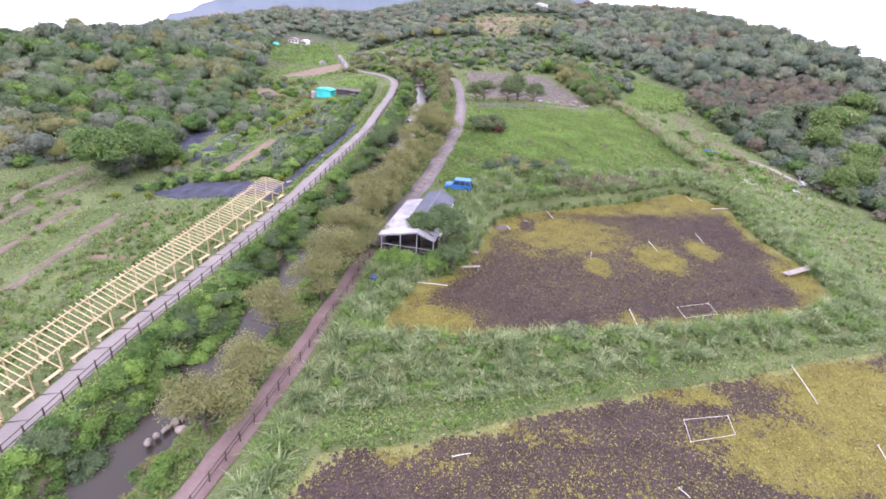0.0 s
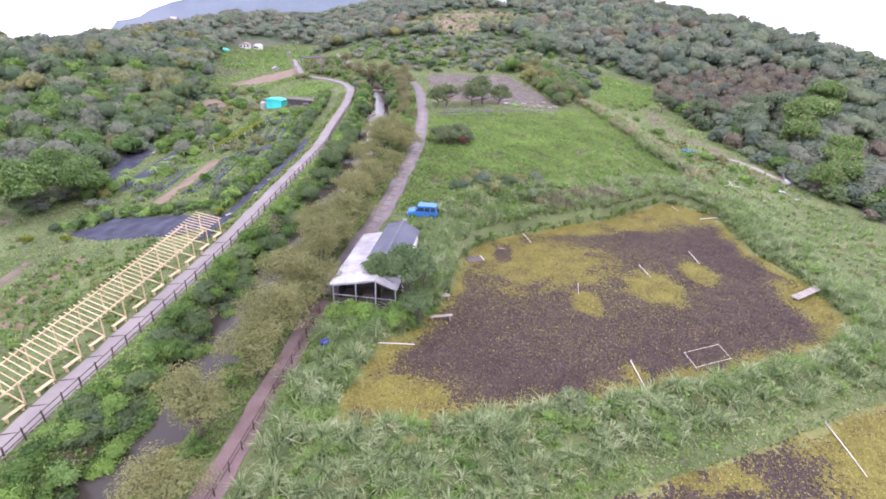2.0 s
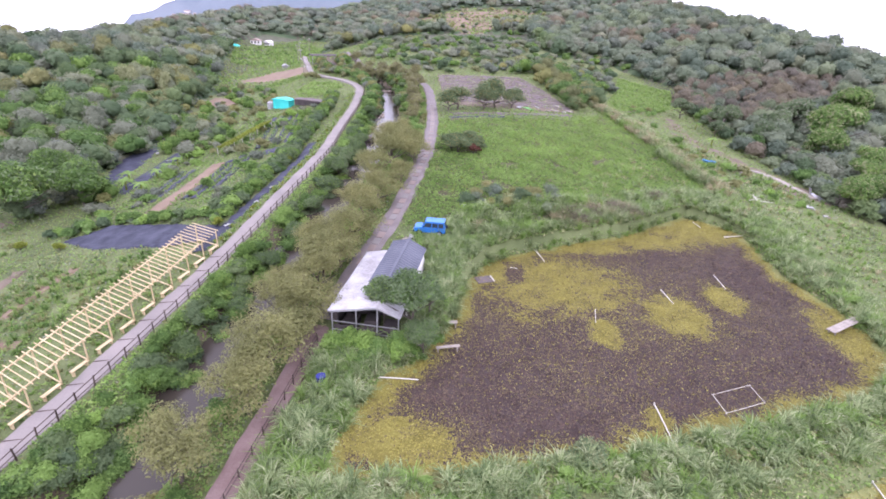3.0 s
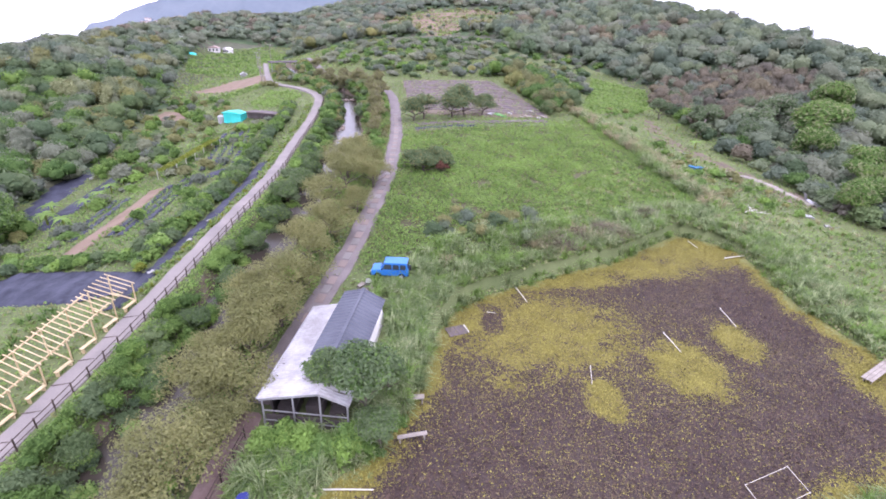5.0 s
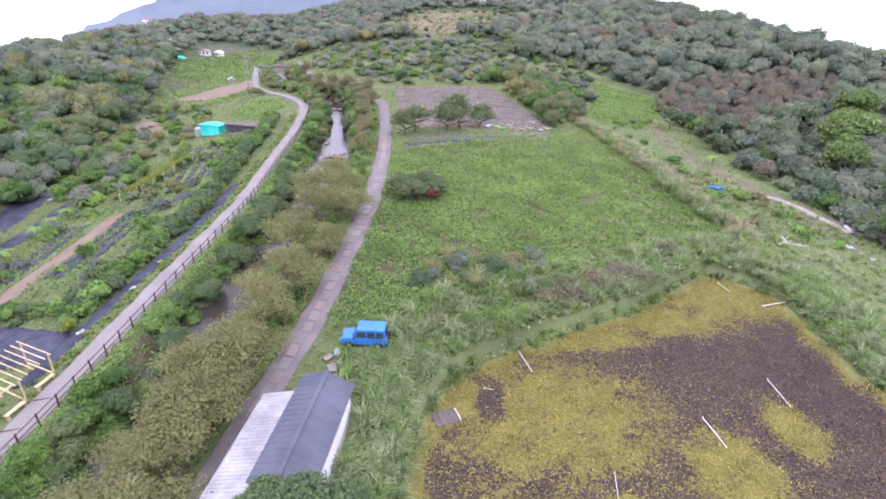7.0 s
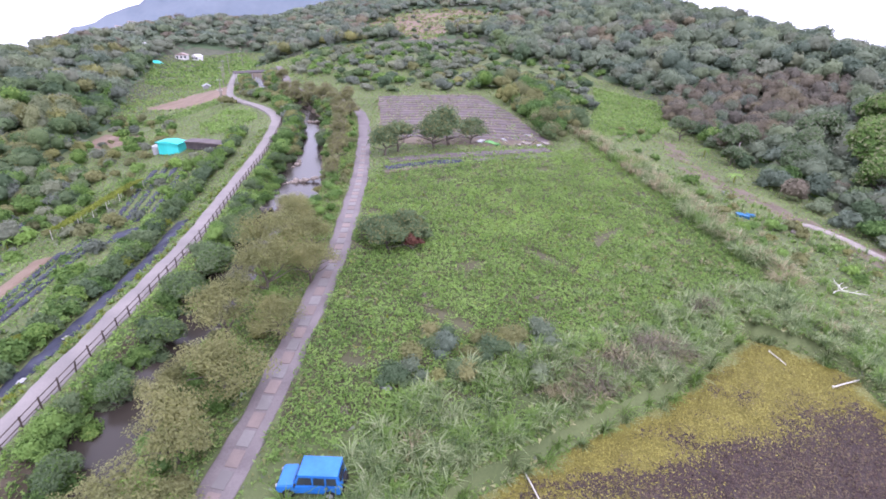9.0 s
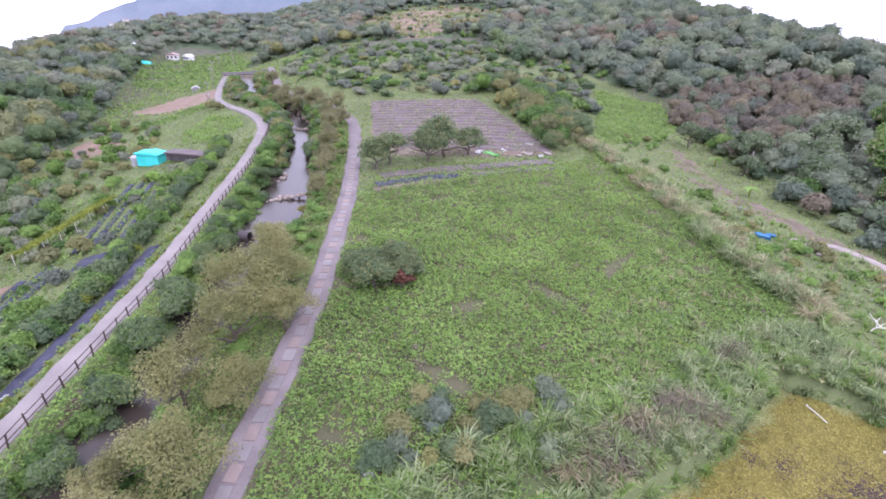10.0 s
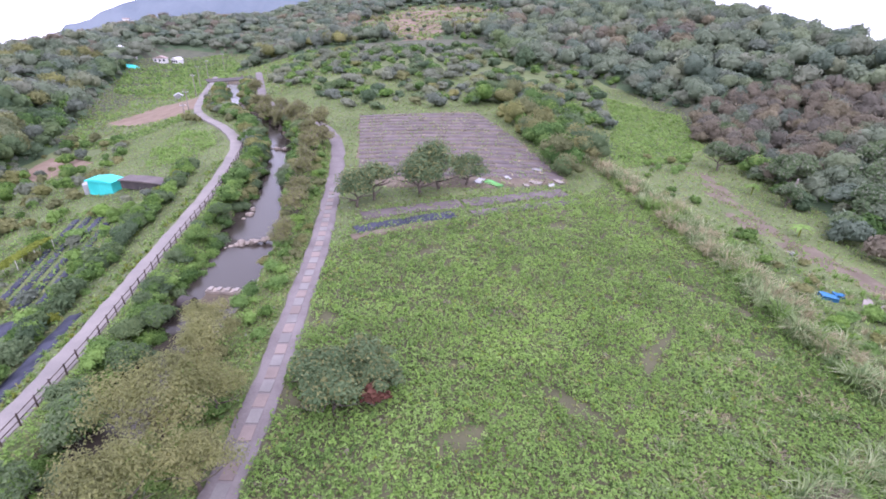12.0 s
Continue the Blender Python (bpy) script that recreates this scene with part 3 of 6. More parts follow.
def pond(poly, level, blobs, per_m2, rim, label, ring=1.0):
    p = np.array(poly)
    (x0, y0), (x1, y1) = p.min(0) - 0.6, p.max(0) + 0.6
    s = 0.27
    xs, ys = np.arange(x0, x1, s), np.arange(y0, y1, s)
    x, y = np.meshgrid(xs, ys)
    z = level + 0.015 * np.sin(3 * x) * np.cos(2.6 * y)
    i = (np.arange(len(ys) - 1)[:, None] * len(xs) + np.arange(len(xs) - 1)).ravel()
    f = np.stack([i, i + 1, i + len(xs) + 1, i + len(xs)], 1)
    cx, cy = (x[:-1, :-1] + s / 2).ravel(), (y[:-1, :-1] + s / 2).ravel()
    gap = outline_gap(poly, cx, cy)
    keep = gap < 0.6
    dice = rng.uniform(0, 1, len(cx))
    edge = gap + 1.1 * (wave(cx * 1.3, cy * 1.3) - 0.5)
    rimmed = ring * np.clip(1 + (edge + rim * 0.4) / rim, 0, 1)
    mi = np.where(0.34 + 0.3 * dice < np.maximum(growth(blobs, cx, cy), 0.75 * rimmed), 1, 0)
    mi = np.where(edge + (dice - 0.5) * 0.8 > -rim * 0.28, 2, mi)
    ob = new("water", mesh_from("water", np.stack([x, y, z], -1).reshape(-1, 3), f[keep], [M["pondbed_dark"], M["pondbed_yellow"], M["pondbed_green"]], mi[keep], smooth=True))
    tagged(ob, label, "pond", kind="structure")
    lx_, ly_ = scatter(poly, per_m2)
    gap = outline_gap(poly, lx_, ly_)
    edge = gap + 1.1 * (wave(lx_ * 1.3, ly_ * 1.3) - 0.5)
    g = rng.uniform(0, 1, len(lx_)) < np.maximum(growth(blobs, lx_, ly_), ring * np.clip(1 + (edge + rim * 0.4) / rim, 0, 1)) + 0.012
    g = np.where(edge + rng.normal(size=len(edge)) * 0.3 > -rim * 0.33, 2, g.astype(int))
    k = (g < 2) | (rng.uniform(size=len(g)) < 0.3)
    lx_, ly_, g = lx_[k], ly_[k], g[k]
    at = np.stack([lx_, ly_, level + rng.uniform(0.03, 0.12, len(lx_))], 1)
    v, q = leaves_at(at, np.array([0, 0, 1.0]) + rng.normal(size=(len(at), 3)) * 0.35, rng.uniform(0.06, 0.125, len(at)))
    ob = new("floating_plants", mesh_from("floating_plants", v, q, [M["leaf_dark"], M["leaf_yellow"], M["leaf_rim"], M["leaf_dull"]], np.where((g == 0) & (rng.uniform(size=len(g)) < 0.14 + 0.3 * wave(lx_ * 0.5, ly_ * 0.5) ** 2), 3, g)))
    tagged(ob, "dense purple-brown and yellow-green floating pond plants", "water plants", kind="stuff")


pond(POND, POND_Z, YELLOW, 210, 1.8, "still pond covered in dark and yellow floating plants")
pond(POOL, POOL_Z, YELLOW_POOL, 150, 1.5, "second still pond covered in floating plants", ring=0.4)

# ---- plants: masses that nobody could count ----
FARFIELD = ((-106, 300), (-90, 255), (-62, 234), (-46, 226), (-54, 262), (-66, 330), (-84, 372))
THICKET = ((64, 141), (68, 158), (78, 174), (95, 182), (110, 174), (121, 170), (108, 153), (94, 144), (82, 137), (72, 134))
BEDS = (
    ((-35.6, 74), (-35.8, 99), (-33.2, 99), (-32.8, 74)),
    ((-37.9, 48.6), (-35.6, 61), (-34.3, 60.7), (-36.5, 48.4)),
    ((-58.2, 54), (-58.3, 68.5), (-56.6, 78), (-54.8, 78), (-56.4, 68.5), (-56.3, 54)),
    ((-61.2, 60), (-63.4, 73), (-62.7, 83), (-61.0, 83), (-61.6, 73), (-59.4, 60)),
    ((-50.4, 46), (-52.4, 66), (-51.0, 66), (-49.0, 46)),
    ((-42.4, 42), (-42.8, 53), (-43.2, 62), (-41.6, 62), (-41.0, 53), (-40.8, 42)),
    ((-37.4, 49.4), (-31.0, 47.4), (-31.0, 46.2), (-37.0, 48.0)),
    ((-65, 160), (-66, 176), (-58, 172), (-50, 164), (-57, 158)),
    ((-54, 97), (-57, 109), (-58, 121), (-54.4, 121), (-51.5, 106), (-49.6, 91)),
    ((-48.4, 90), (-48.6, 106), (-47.0, 116), (-45, 116), (-45.4, 104), (-45.2, 88)),
    ((-27, 98.6), (-27, 102), (-20.6, 101), (-20.6, 98.4)),
)
SHEET = ((-42.5, 69.4), (-38, 73), (-27.5, 68.8), (-21, 66), (-21, 62.5), (-26, 62.5), (-36, 65.2))
STRIP = tuple([(x - 4.2, y) for x, y in ROAD if 59 <= y <= 101] + [(x - 2.6, y) for x, y in ROAD[::-1] if 59 <= y <= 101])

def clear(x, y, gap=1.6):
    """Keeps off roads, ponds, the stream and the shed; plants creep over the lane's edge in places."""
    x, y = np.asarray(x, float), np.asarray(y, float)
    u, w = (x + 1.4) * 0.988 - (y - 44.05) * 0.156, (x + 1.4) * 0.156 + (y - 44.05) * 0.988
    return ((near_line(ROAD, x, y) > gap) & (near_line(LANE, x, y) > gap - 0.55 * wave(x * 0.9, y * 0.9)) & (outline_gap(POND, x, y) > -0.55 + 0.5 * wave(x * 0.7, y * 0.7)) & (outline_gap(POOL, x, y) > -0.25)
            & (near_line(STREAM, x, y) > np.interp(y, [84, 92, 98, 118, 128], [1.3, 2.3, 2.9, 2.9, 2.0])) & ~((u > -3.3) & (u < 2.7) & (w > -0.3) & (w < 11.5)))


def on_beds(x, y):
    bare = inside(SHEET, x, y) | inside(STRIP, x, y)
    for b in BEDS:
        bare |= inside(b, x, y) & (wave(x * 1.4 + 1, y * 0.8) > 0.22)
    return bare


def off_beds(x, y):
    """Leaves room round the beds and sheets, so that they stay in sight."""
    free = (outline_gap(SHEET, x, y) > 1.0) & (outline_gap(STRIP, x, y) > 0.8)
    for b in BEDS:
        free &= outline_gap(b, x, y) > 1.6
    return free


def scrub(name, poly, per_m2, radius, tall, leaves, size, mats, label, category="shrubs", weights=None, gap=2.2, keep=None, bare=False):
    x, y = scatter(poly, per_m2)
    k = clear(x, y, gap)
    if keep is not None:
        k &= keep(x, y)
    x, y = x[k], y[k]
    z = ground_z(x, y)
    r = rng.uniform(*radius, len(x))
    mi = rng.choice(len(mats), len(x), p=weights)
    items = [(x[i], y[i], z[i] - 0.25 * r[i], r[i], r[i] * rng.uniform(*tall), 1.25 * leaves * (r[i] / radius[1]) ** 1.6, size, mi[i], int(rng.integers(4, 7) if math.hypot(x[i] - 6, y[i] - 40) < 75 else rng.integers(3, 5))) for i in range(len(x))]
    return foliage(name, items, mats, label, category, bare=bare)


def cover(name, poly, per_m2, size, height, mats, label, category, weights=None, gap=1.3, keep=None, tilt=0.5):
    """Loose low leaves over a patch of ground."""
    x, y = scatter(poly, per_m2)
    k = clear(x, y, gap)
    if keep is not None:
        k &= keep(x, y)
    x, y = x[k], y[k]
    lump = 0.25 + 0.75 * wave(x * 3.1 + np.sin(y), y * 2.9)
    at = np.stack([x, y, ground_z(x, y) + 0.04 + rng.uniform(0, 1, len(x)) * height * lump], 1)
    v, f = leaves_at(at, np.array([0, 0, 1.0]) + rng.normal(size=(len(at), 3)) * tilt, rng.uniform(*size, len(at)))
    ob = new(name, mesh_from(name, v, f, [M[m] for m in mats], rng.choice(len(mats), len(at), p=weights)))
    return tagged(ob, label, category, kind="stuff")


def between(a, b, lo, hi):
    """A band outline between two lines for lo < y < hi."""
    p = [(x + 1.7, y) for x, y in a if lo <= y <= hi]
    q = [(x - 1.3, y) for x, y in b if lo <= y <= hi]
    return tuple(p + q[::-1])


# the leafy bank between the road and the stream
scrub("bank_shrubs", between(ROAD, STREAM, 4, 170), 1.05, (0.7, 1.45), (1.2, 1.7), 420, 0.16, ("leaf_lush", "leaf_deep", "leaf_weed"),
      "dense lush green shrubs on the stream bank", weights=(0.5, 0.34, 0.16), gap=3.1)
scrub("bank_trees", between(ROAD, STREAM, 40, 128), 0.2, (1.2, 1.8), (1.2, 1.6), 560, 0.18, ("leaf_lush", "leaf_lush", "leaf_deep"), "tall leafy green trees crowding the stream bank", gap=5.2)
cover("bank_weeds", between(ROAD, STREAM, 4, 170), 44, (0.14, 0.27), 0.7, ("leaf_weed", "leaf_lush", "leaf_weed_young"), "bright green weeds along the road fence", "weeds")
# the strip between the stream and the lane
cover("verge_weeds", tuple([(x + 2.4, y) for x, y in STREAM if 4 <= y <= 205] + [(x - 1.2, y) for x, y in LANE[::-1] if 4 <= y <= 205]), 60, (0.12, 0.23), 0.5,
      ("leaf_weed", "leaf_olive", "turf"), "green and olive weeds between the stream and the lane", "weeds")
scrub("verge_shrubs", tuple([(x + 2.6, y) for x, y in STREAM if 4 <= y <= 205] + [(x - 1.4, y) for x, y in LANE[::-1] if 4 <= y <= 205]), 0.34, (0.5, 1.1), (1.2, 1.8), 260, 0.15,
      ("leaf_olive", "leaf_weed", "leaf_lush"), "low olive-green shrubs beside the stream", gap=1.8)

# the weedy field
def rosettes(name, poly, step, leaves, mats, weights, label, size=(0.1, 0.19)):
    """Broad-leaved weeds: low leafy domes side by side, with bare earth where none took root."""
    p = np.array(poly)
    (x0, y0), (x1, y1) = p.min(0), p.max(0)
    x, y = [a.ravel() for a in np.meshgrid(np.arange(x0, x1, step), np.arange(y0, y1, step))]
    x, y = x + rng.uniform(-0.5, 0.5, len(x)) * step, y + rng.uniform(-0.5, 0.5, len(x)) * step
    bald = (wave(x * 0.8 + 3, y * 0.75) < 0.09) & (wave(x * 0.2 + 1, y * 0.23) > 0.4)
    k = inside(poly, x, y) & clear(x, y, 1.35) & ~(bald & (rng.uniform(size=len(x)) < 0.85)) & (rng.uniform(size=len(x)) < np.interp(y, [82, 112], [1, 0.62]))
    x, y = x[k], y[k]
    n = len(x)
    tall = 0.2 + 0.42 * wave(x * 0.7 + np.sin(y * 0.31), y * 0.66) + rng.uniform(-0.1, 0.28, n)
    wide = rng.uniform(0.26, 0.48, n)
    patch = wave(x * 0.17 + 5, y * 0.15) + rng.normal(size=n) * 0.22
    kind_ = np.where(patch > 0.72, 1, np.where(patch < 0.2, 2, 0))
    odd = rng.choice(len(mats), n, p=weights)
    kind_ = np.where(rng.uniform(size=n) < 0.5, odd, kind_)
    cx, cy, ht, wd = [np.repeat(q, leaves) for q in (x, y, tall, wide)]
    d = rng.normal(size=(n * leaves, 3))
    d[:, 2] = np.abs(d[:, 2]) + 0.25
    d /= np.linalg.norm(d, axis=1, keepdims=True)
    at = np.stack([cx + d[:, 0] * wd, cy + d[:, 1] * wd, np.repeat(ground_z(x, y), leaves) + 0.04 + d[:, 2] * ht * rng.uniform(0.7, 1.1, n * leaves)], 1)
    v, f = leaves_at(at, d * (0.8, 0.8, 1) + np.array([0, 0, 0.35]) + rng.normal(size=d.shape) * 0.3, rng.uniform(*size, len(at)))
    tagged(new(name, mesh_from(name, v, f, [M[m] for m in mats], np.repeat(kind_, leaves))), label, "weeds", kind="stuff")


rosettes("field_weeds", FIELD, 0.4, 22, ("leaf_weed", "leaf_weed_young", "leaf_lush", "turf", "leaf_olive", "leaf_brown"), (0.42, 0.16, 0.07, 0.28, 0.05, 0.02), "broad-leaved green weeds covering the fallow field")
rosettes("field_weeds", ((0.2, 60.6), (1.6, 61.8), (7, 62), (9.4, 62), (15, 65), (14, 66.2), (8, 64.2), (0.2, 62.8)), 0.45, 18, ("leaf_weed", "leaf_weed_young", "leaf_lush"), (0.5, 0.25, 0.25), "bright green weeds behind the parked car")
cover("field_tops", FIELD, 5, (0.14, 0.26), 0.9, ("leaf_weed_young", "leaf_lime", "leaf_olive"), "taller pale weeds standing out in the field", "weeds", weights=(0.6, 0.2, 0.2))
scrub("grey_shrubs", ((7, 65.5), (18, 67.5), (18, 71), (11, 72), (6, 69)), 0.6, (0.6, 1.35), (1.2, 1.7), 420, 0.14, ("leaf_deep", "leaf_hill", "leaf_olive"), "grey-green shrubs at the field's edge")

# grass on all other open ground
OPEN = ((-75, 8), (-75, 130), (-40, 200), (20, 200), (60, 198), (76, 186), (70, 150), (66, 80), (75, 30), (60, 8))
cover("rough_grass", OPEN, 12, (0.12, 0.3), 0.45, ("turf", "leaf_weed", "leaf_olive", "leaf_wood"), "rough green grass and weeds", "grass", weights=(0.36, 0.2, 0.26, 0.18),
      keep=lambda x, y: ~inside(FIELD, x, y) & ~inside(PLOT, x, y) & ~inside(DIRT, x, y) & ~on_beds(x, y) & (x < 76))


def tall_grass(name, poly, per_m2, tall, blades, mats, weights, label, width=0.025, gap=1.4, spread=0.85, keep=None):
    x, y = scatter(poly, per_m2)
    k = clear(x, y, gap) if keep is None else clear(x, y, gap) & keep(x, y)
    x, y = x[k], y[k]
    tufts(name, x, y, ground_z(x, y) - 0.1, rng.uniform(*tall, len(x)), blades, [M[m] for m in mats], label, "grass", width=width, spread=spread, index=rng.choice(len(mats), len(x), p=weights))


tall_grass("terrace_grass", ((-41, 18), (-40, 60), (-26, 62), (-30, 40), (-32, 18)), 1.2, (0.45, 0.95), 18, ("turf", "leaf_lush", "leaf_olive"), (0.4, 0.4, 0.2), "rough knee-high grass beside the pergola", gap=3.0, width=0.04)
DIKE = ((-5, 24), (-3.2, 30.8), (4, 31.4), (12, 32.6), (23, 35.6), (35, 39.6), (41, 44.5), (48, 45), (46, 39.5), (34, 36), (25, 32.6), (15.7, 29.6), (8, 26.5), (2, 25.5))
tall_grass("silvergrass", DIKE, 2.4, (0.5, 1.25), 44, ("blade", "leaf_weed", "blade"), (0.6, 0.15, 0.25), "tall pale green silvergrass on the dike")
tall_grass("silvergrass", ((-8.3, 10), (-7.6, 20), (-6.0, 33), (-4.4, 43), (-2.2, 43), (-2.6, 36), (-4, 30), (-5.5, 22), (-5.6, 10)), 2.0, (0.7, 1.8), 48, ("blade", "leaf_weed"), (0.8, 0.2),
           "tall pale green silvergrass between the lane and the pond")
tall_grass("silvergrass", ((0, 42.8), (2, 43), (5.4, 50), (6.5, 56), (9, 60.5), (14, 63), (20, 66), (27, 69.5), (36, 76.3), (41, 74), (43, 70), (42.5, 59), (43, 44), (46.5, 44), (47, 62), (46.5, 72), (43, 80),
                           (36, 80), (26, 74), (15, 69), (8, 65.5), (5, 63), (3, 57.5), (3.2, 50), (1, 44)), 2.0, (0.7, 1.8), 42, ("blade", "leaf_weed", "drygrass"), (0.72, 0.26, 0.02),
           "tall silvergrass round the pond's far banks")
tall_grass("dry_grass_hedge", ((37.5, 133), (39.5, 127), (40.5, 112), (40.8, 100), (41.5, 86), (42.5, 80), (45, 80), (44.5, 92), (44, 105), (44.5, 116), (42, 128), (40, 135)), 1.2, (1.3, 2.4), 60,
           ("drygrass", "blade", "leaf_weed"), (0.34, 0.52, 0.14), "buff plumed grass hedge along the field boundary", width=0.034)
tall_grass("grass_tufts", ((20, 69), (38, 78), (41, 88), (34, 92), (24, 80), (14, 70)), 0.8, (0.45, 0.95), 24, ("blade", "drygrass"), (0.6, 0.4), "scattered pale grass tufts in the field")
tall_grass("grass_tufts", ((45, 50), (60, 50), (64, 82), (56, 100), (50, 112), (46, 120), (45.5, 80)), 0.8, (0.4, 1.0), 22, ("blade", "leaf_weed", "drygrass"), (0.45, 0.4, 0.15), "rough grass and weeds below the woods")
for cx, cy, cr in ((18.9, 67.2, 1.9), (26.4, 70.6, 1.7), (33, 76.5, 1.0), (22.4, 69.4, 1.2)):
    tall_grass("dry_grass", tuple((cx + cr * 1.3 * math.cos(a), cy + cr * 0.8 * math.sin(a)) for a in np.arange(0, 6.2, 0.5)), 6.5, (0.8, 1.6), 34, ("leaf_brown", "drygrass"), (0.72, 0.28), "patch of flattened dry brown grass")
tall_grass("pond_edge_grass", ((-4.2, 22), (2, 23.4), (8, 26), (16, 29.3), (16, 28.4), (7.5, 24.9), (2, 22.2), (-4.2, 20.5)), 2.0, (0.3, 0.6), 30, ("turf", "leaf_weed"), (0.6, 0.4), "short green grass at the water's edge")


# woods on the slopes
def wooded(x, y):
    """Where woods cover the slopes."""
    r, az = np.hypot(x - 6, y - 30), np.degrees(np.arctan2(x - 6, y - 30))
    a, r0, r1, _ = np.array(RIDGE, float).T
    top = np.interp(az, a, r1)
    right = x > np.interp(y, [60, 84, 95, 114, 128, 143, 165, 200, 300], [82, 71, 68, 68, 69, 70, 79, 66, 60])
    left = x < np.interp(y, [60, 86, 94, 128, 150, 185, 220, 260, 330], [-90, -66, -56, -56, -66, -70, -82, -96, -112])
    mid = (y > 215) & (x > 46) | (y > 296) & (x > -58) | (y > 375)
    keep = (right | left | mid) & (r < top * 1.06) & ~inside(TERRACE, x, y) & ~inside(MEADOW, x, y) & ~inside(REDFIELD, x, y) & ~inside(FARFIELD, x, y)
    return keep & (near_line(ROAD, x, y) > 6) & (near_line(LANE, x, y) > 5) & (np.abs(az) < 66)


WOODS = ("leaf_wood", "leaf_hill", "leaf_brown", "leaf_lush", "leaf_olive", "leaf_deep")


def woods():
    """Crowns side by side up the slopes, larger and simpler with distance."""
    items = []
    for lo, hi, step, leaves, size, lobes in ((55, 175, 4.4, 340, 0.46, 5), (175, 300, 5.6, 170, 0.78, 3), (300, 600, 7.6, 44, 1.3, 2)):
        gx, gy = [q.ravel() for q in np.meshgrid(np.arange(-260, 330, step), np.arange(60, 600, step))]
        gx, gy = gx + rng.uniform(-0.45, 0.45, len(gx)) * step, gy + rng.uniform(-0.45, 0.45, len(gx)) * step
        r, az = np.hypot(gx - 6, gy - 30), np.degrees(np.arctan2(gx - 6, gy - 30))
        keep = (r >= lo) & (r < hi) & wooded(gx, gy) & ~inside(THICKET, gx, gy)
        gx, gy, r, az = gx[keep], gy[keep], r[keep], az[keep]
        z = ground_z(gx, gy)
        patch = wave(gx * 0.07, gy * 0.07)
        crest = np.interp(az, [q[0] for q in RIDGE], [q[2] for q in RIDGE])
        for k in range(len(gx)):
            rad = rng.uniform(0.56, 0.92) * step
            # beyond 300 m mostly the leaf tones with haze mixed into their colour
            if r[k] > 300:
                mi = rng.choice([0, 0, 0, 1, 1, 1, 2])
            elif gx[k] > 50:
                mi = rng.choice([1, 1, 1, 1, 0]) if patch[k] > 0.35 else rng.choice([0, 0, 1, 1, 2])
            else:
                mi = rng.choice([0, 5, 5, 3] if r[k] < 210 else [0, 1, 1, 5]) if patch[k] > 0.5 else rng.choice([0, 0, 5, 5, 4] if r[k] < 210 else [0, 1, 1, 0, 4])
            items.append((gx[k], gy[k], z[k] + rng.uniform(-0.9, 0.7), rad, rad * rng.uniform(1.2, 1.9) * (0.72 if lo > 250 else 1), leaves * (2.0 if r[k] > 0.86 * crest[k] else 1) * (rad / step + 0.3), size, mi, lobes))
    # denser small crowns where the woods end
    ex, ey = scatter(((-130, 80), (130, 80), (130, 420), (-90, 420)), 0.2)
    w = wooded(ex, ey) & ~inside(THICKET, ex, ey)
    ring = np.min([wooded(ex + 3.2 * math.cos(a), ey + 3.2 * math.sin(a)) for a in np.arange(0, 6.2, 0.78)], axis=0)
    ex, ey = ex[w & ~ring], ey[w & ~ring]
    ez = ground_z(ex, ey)
    for k in range(len(ex)):
        rad = rng.uniform(1.0, 2.2)
        items.append((ex[k], ey[k], ez[k] - 0.4, rad, rad * rng.uniform(1.3, 1.9), 90, 0.42, rng.choice([0, 1, 5, 5, 3]), 4))
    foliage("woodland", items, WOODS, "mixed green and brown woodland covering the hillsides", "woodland")


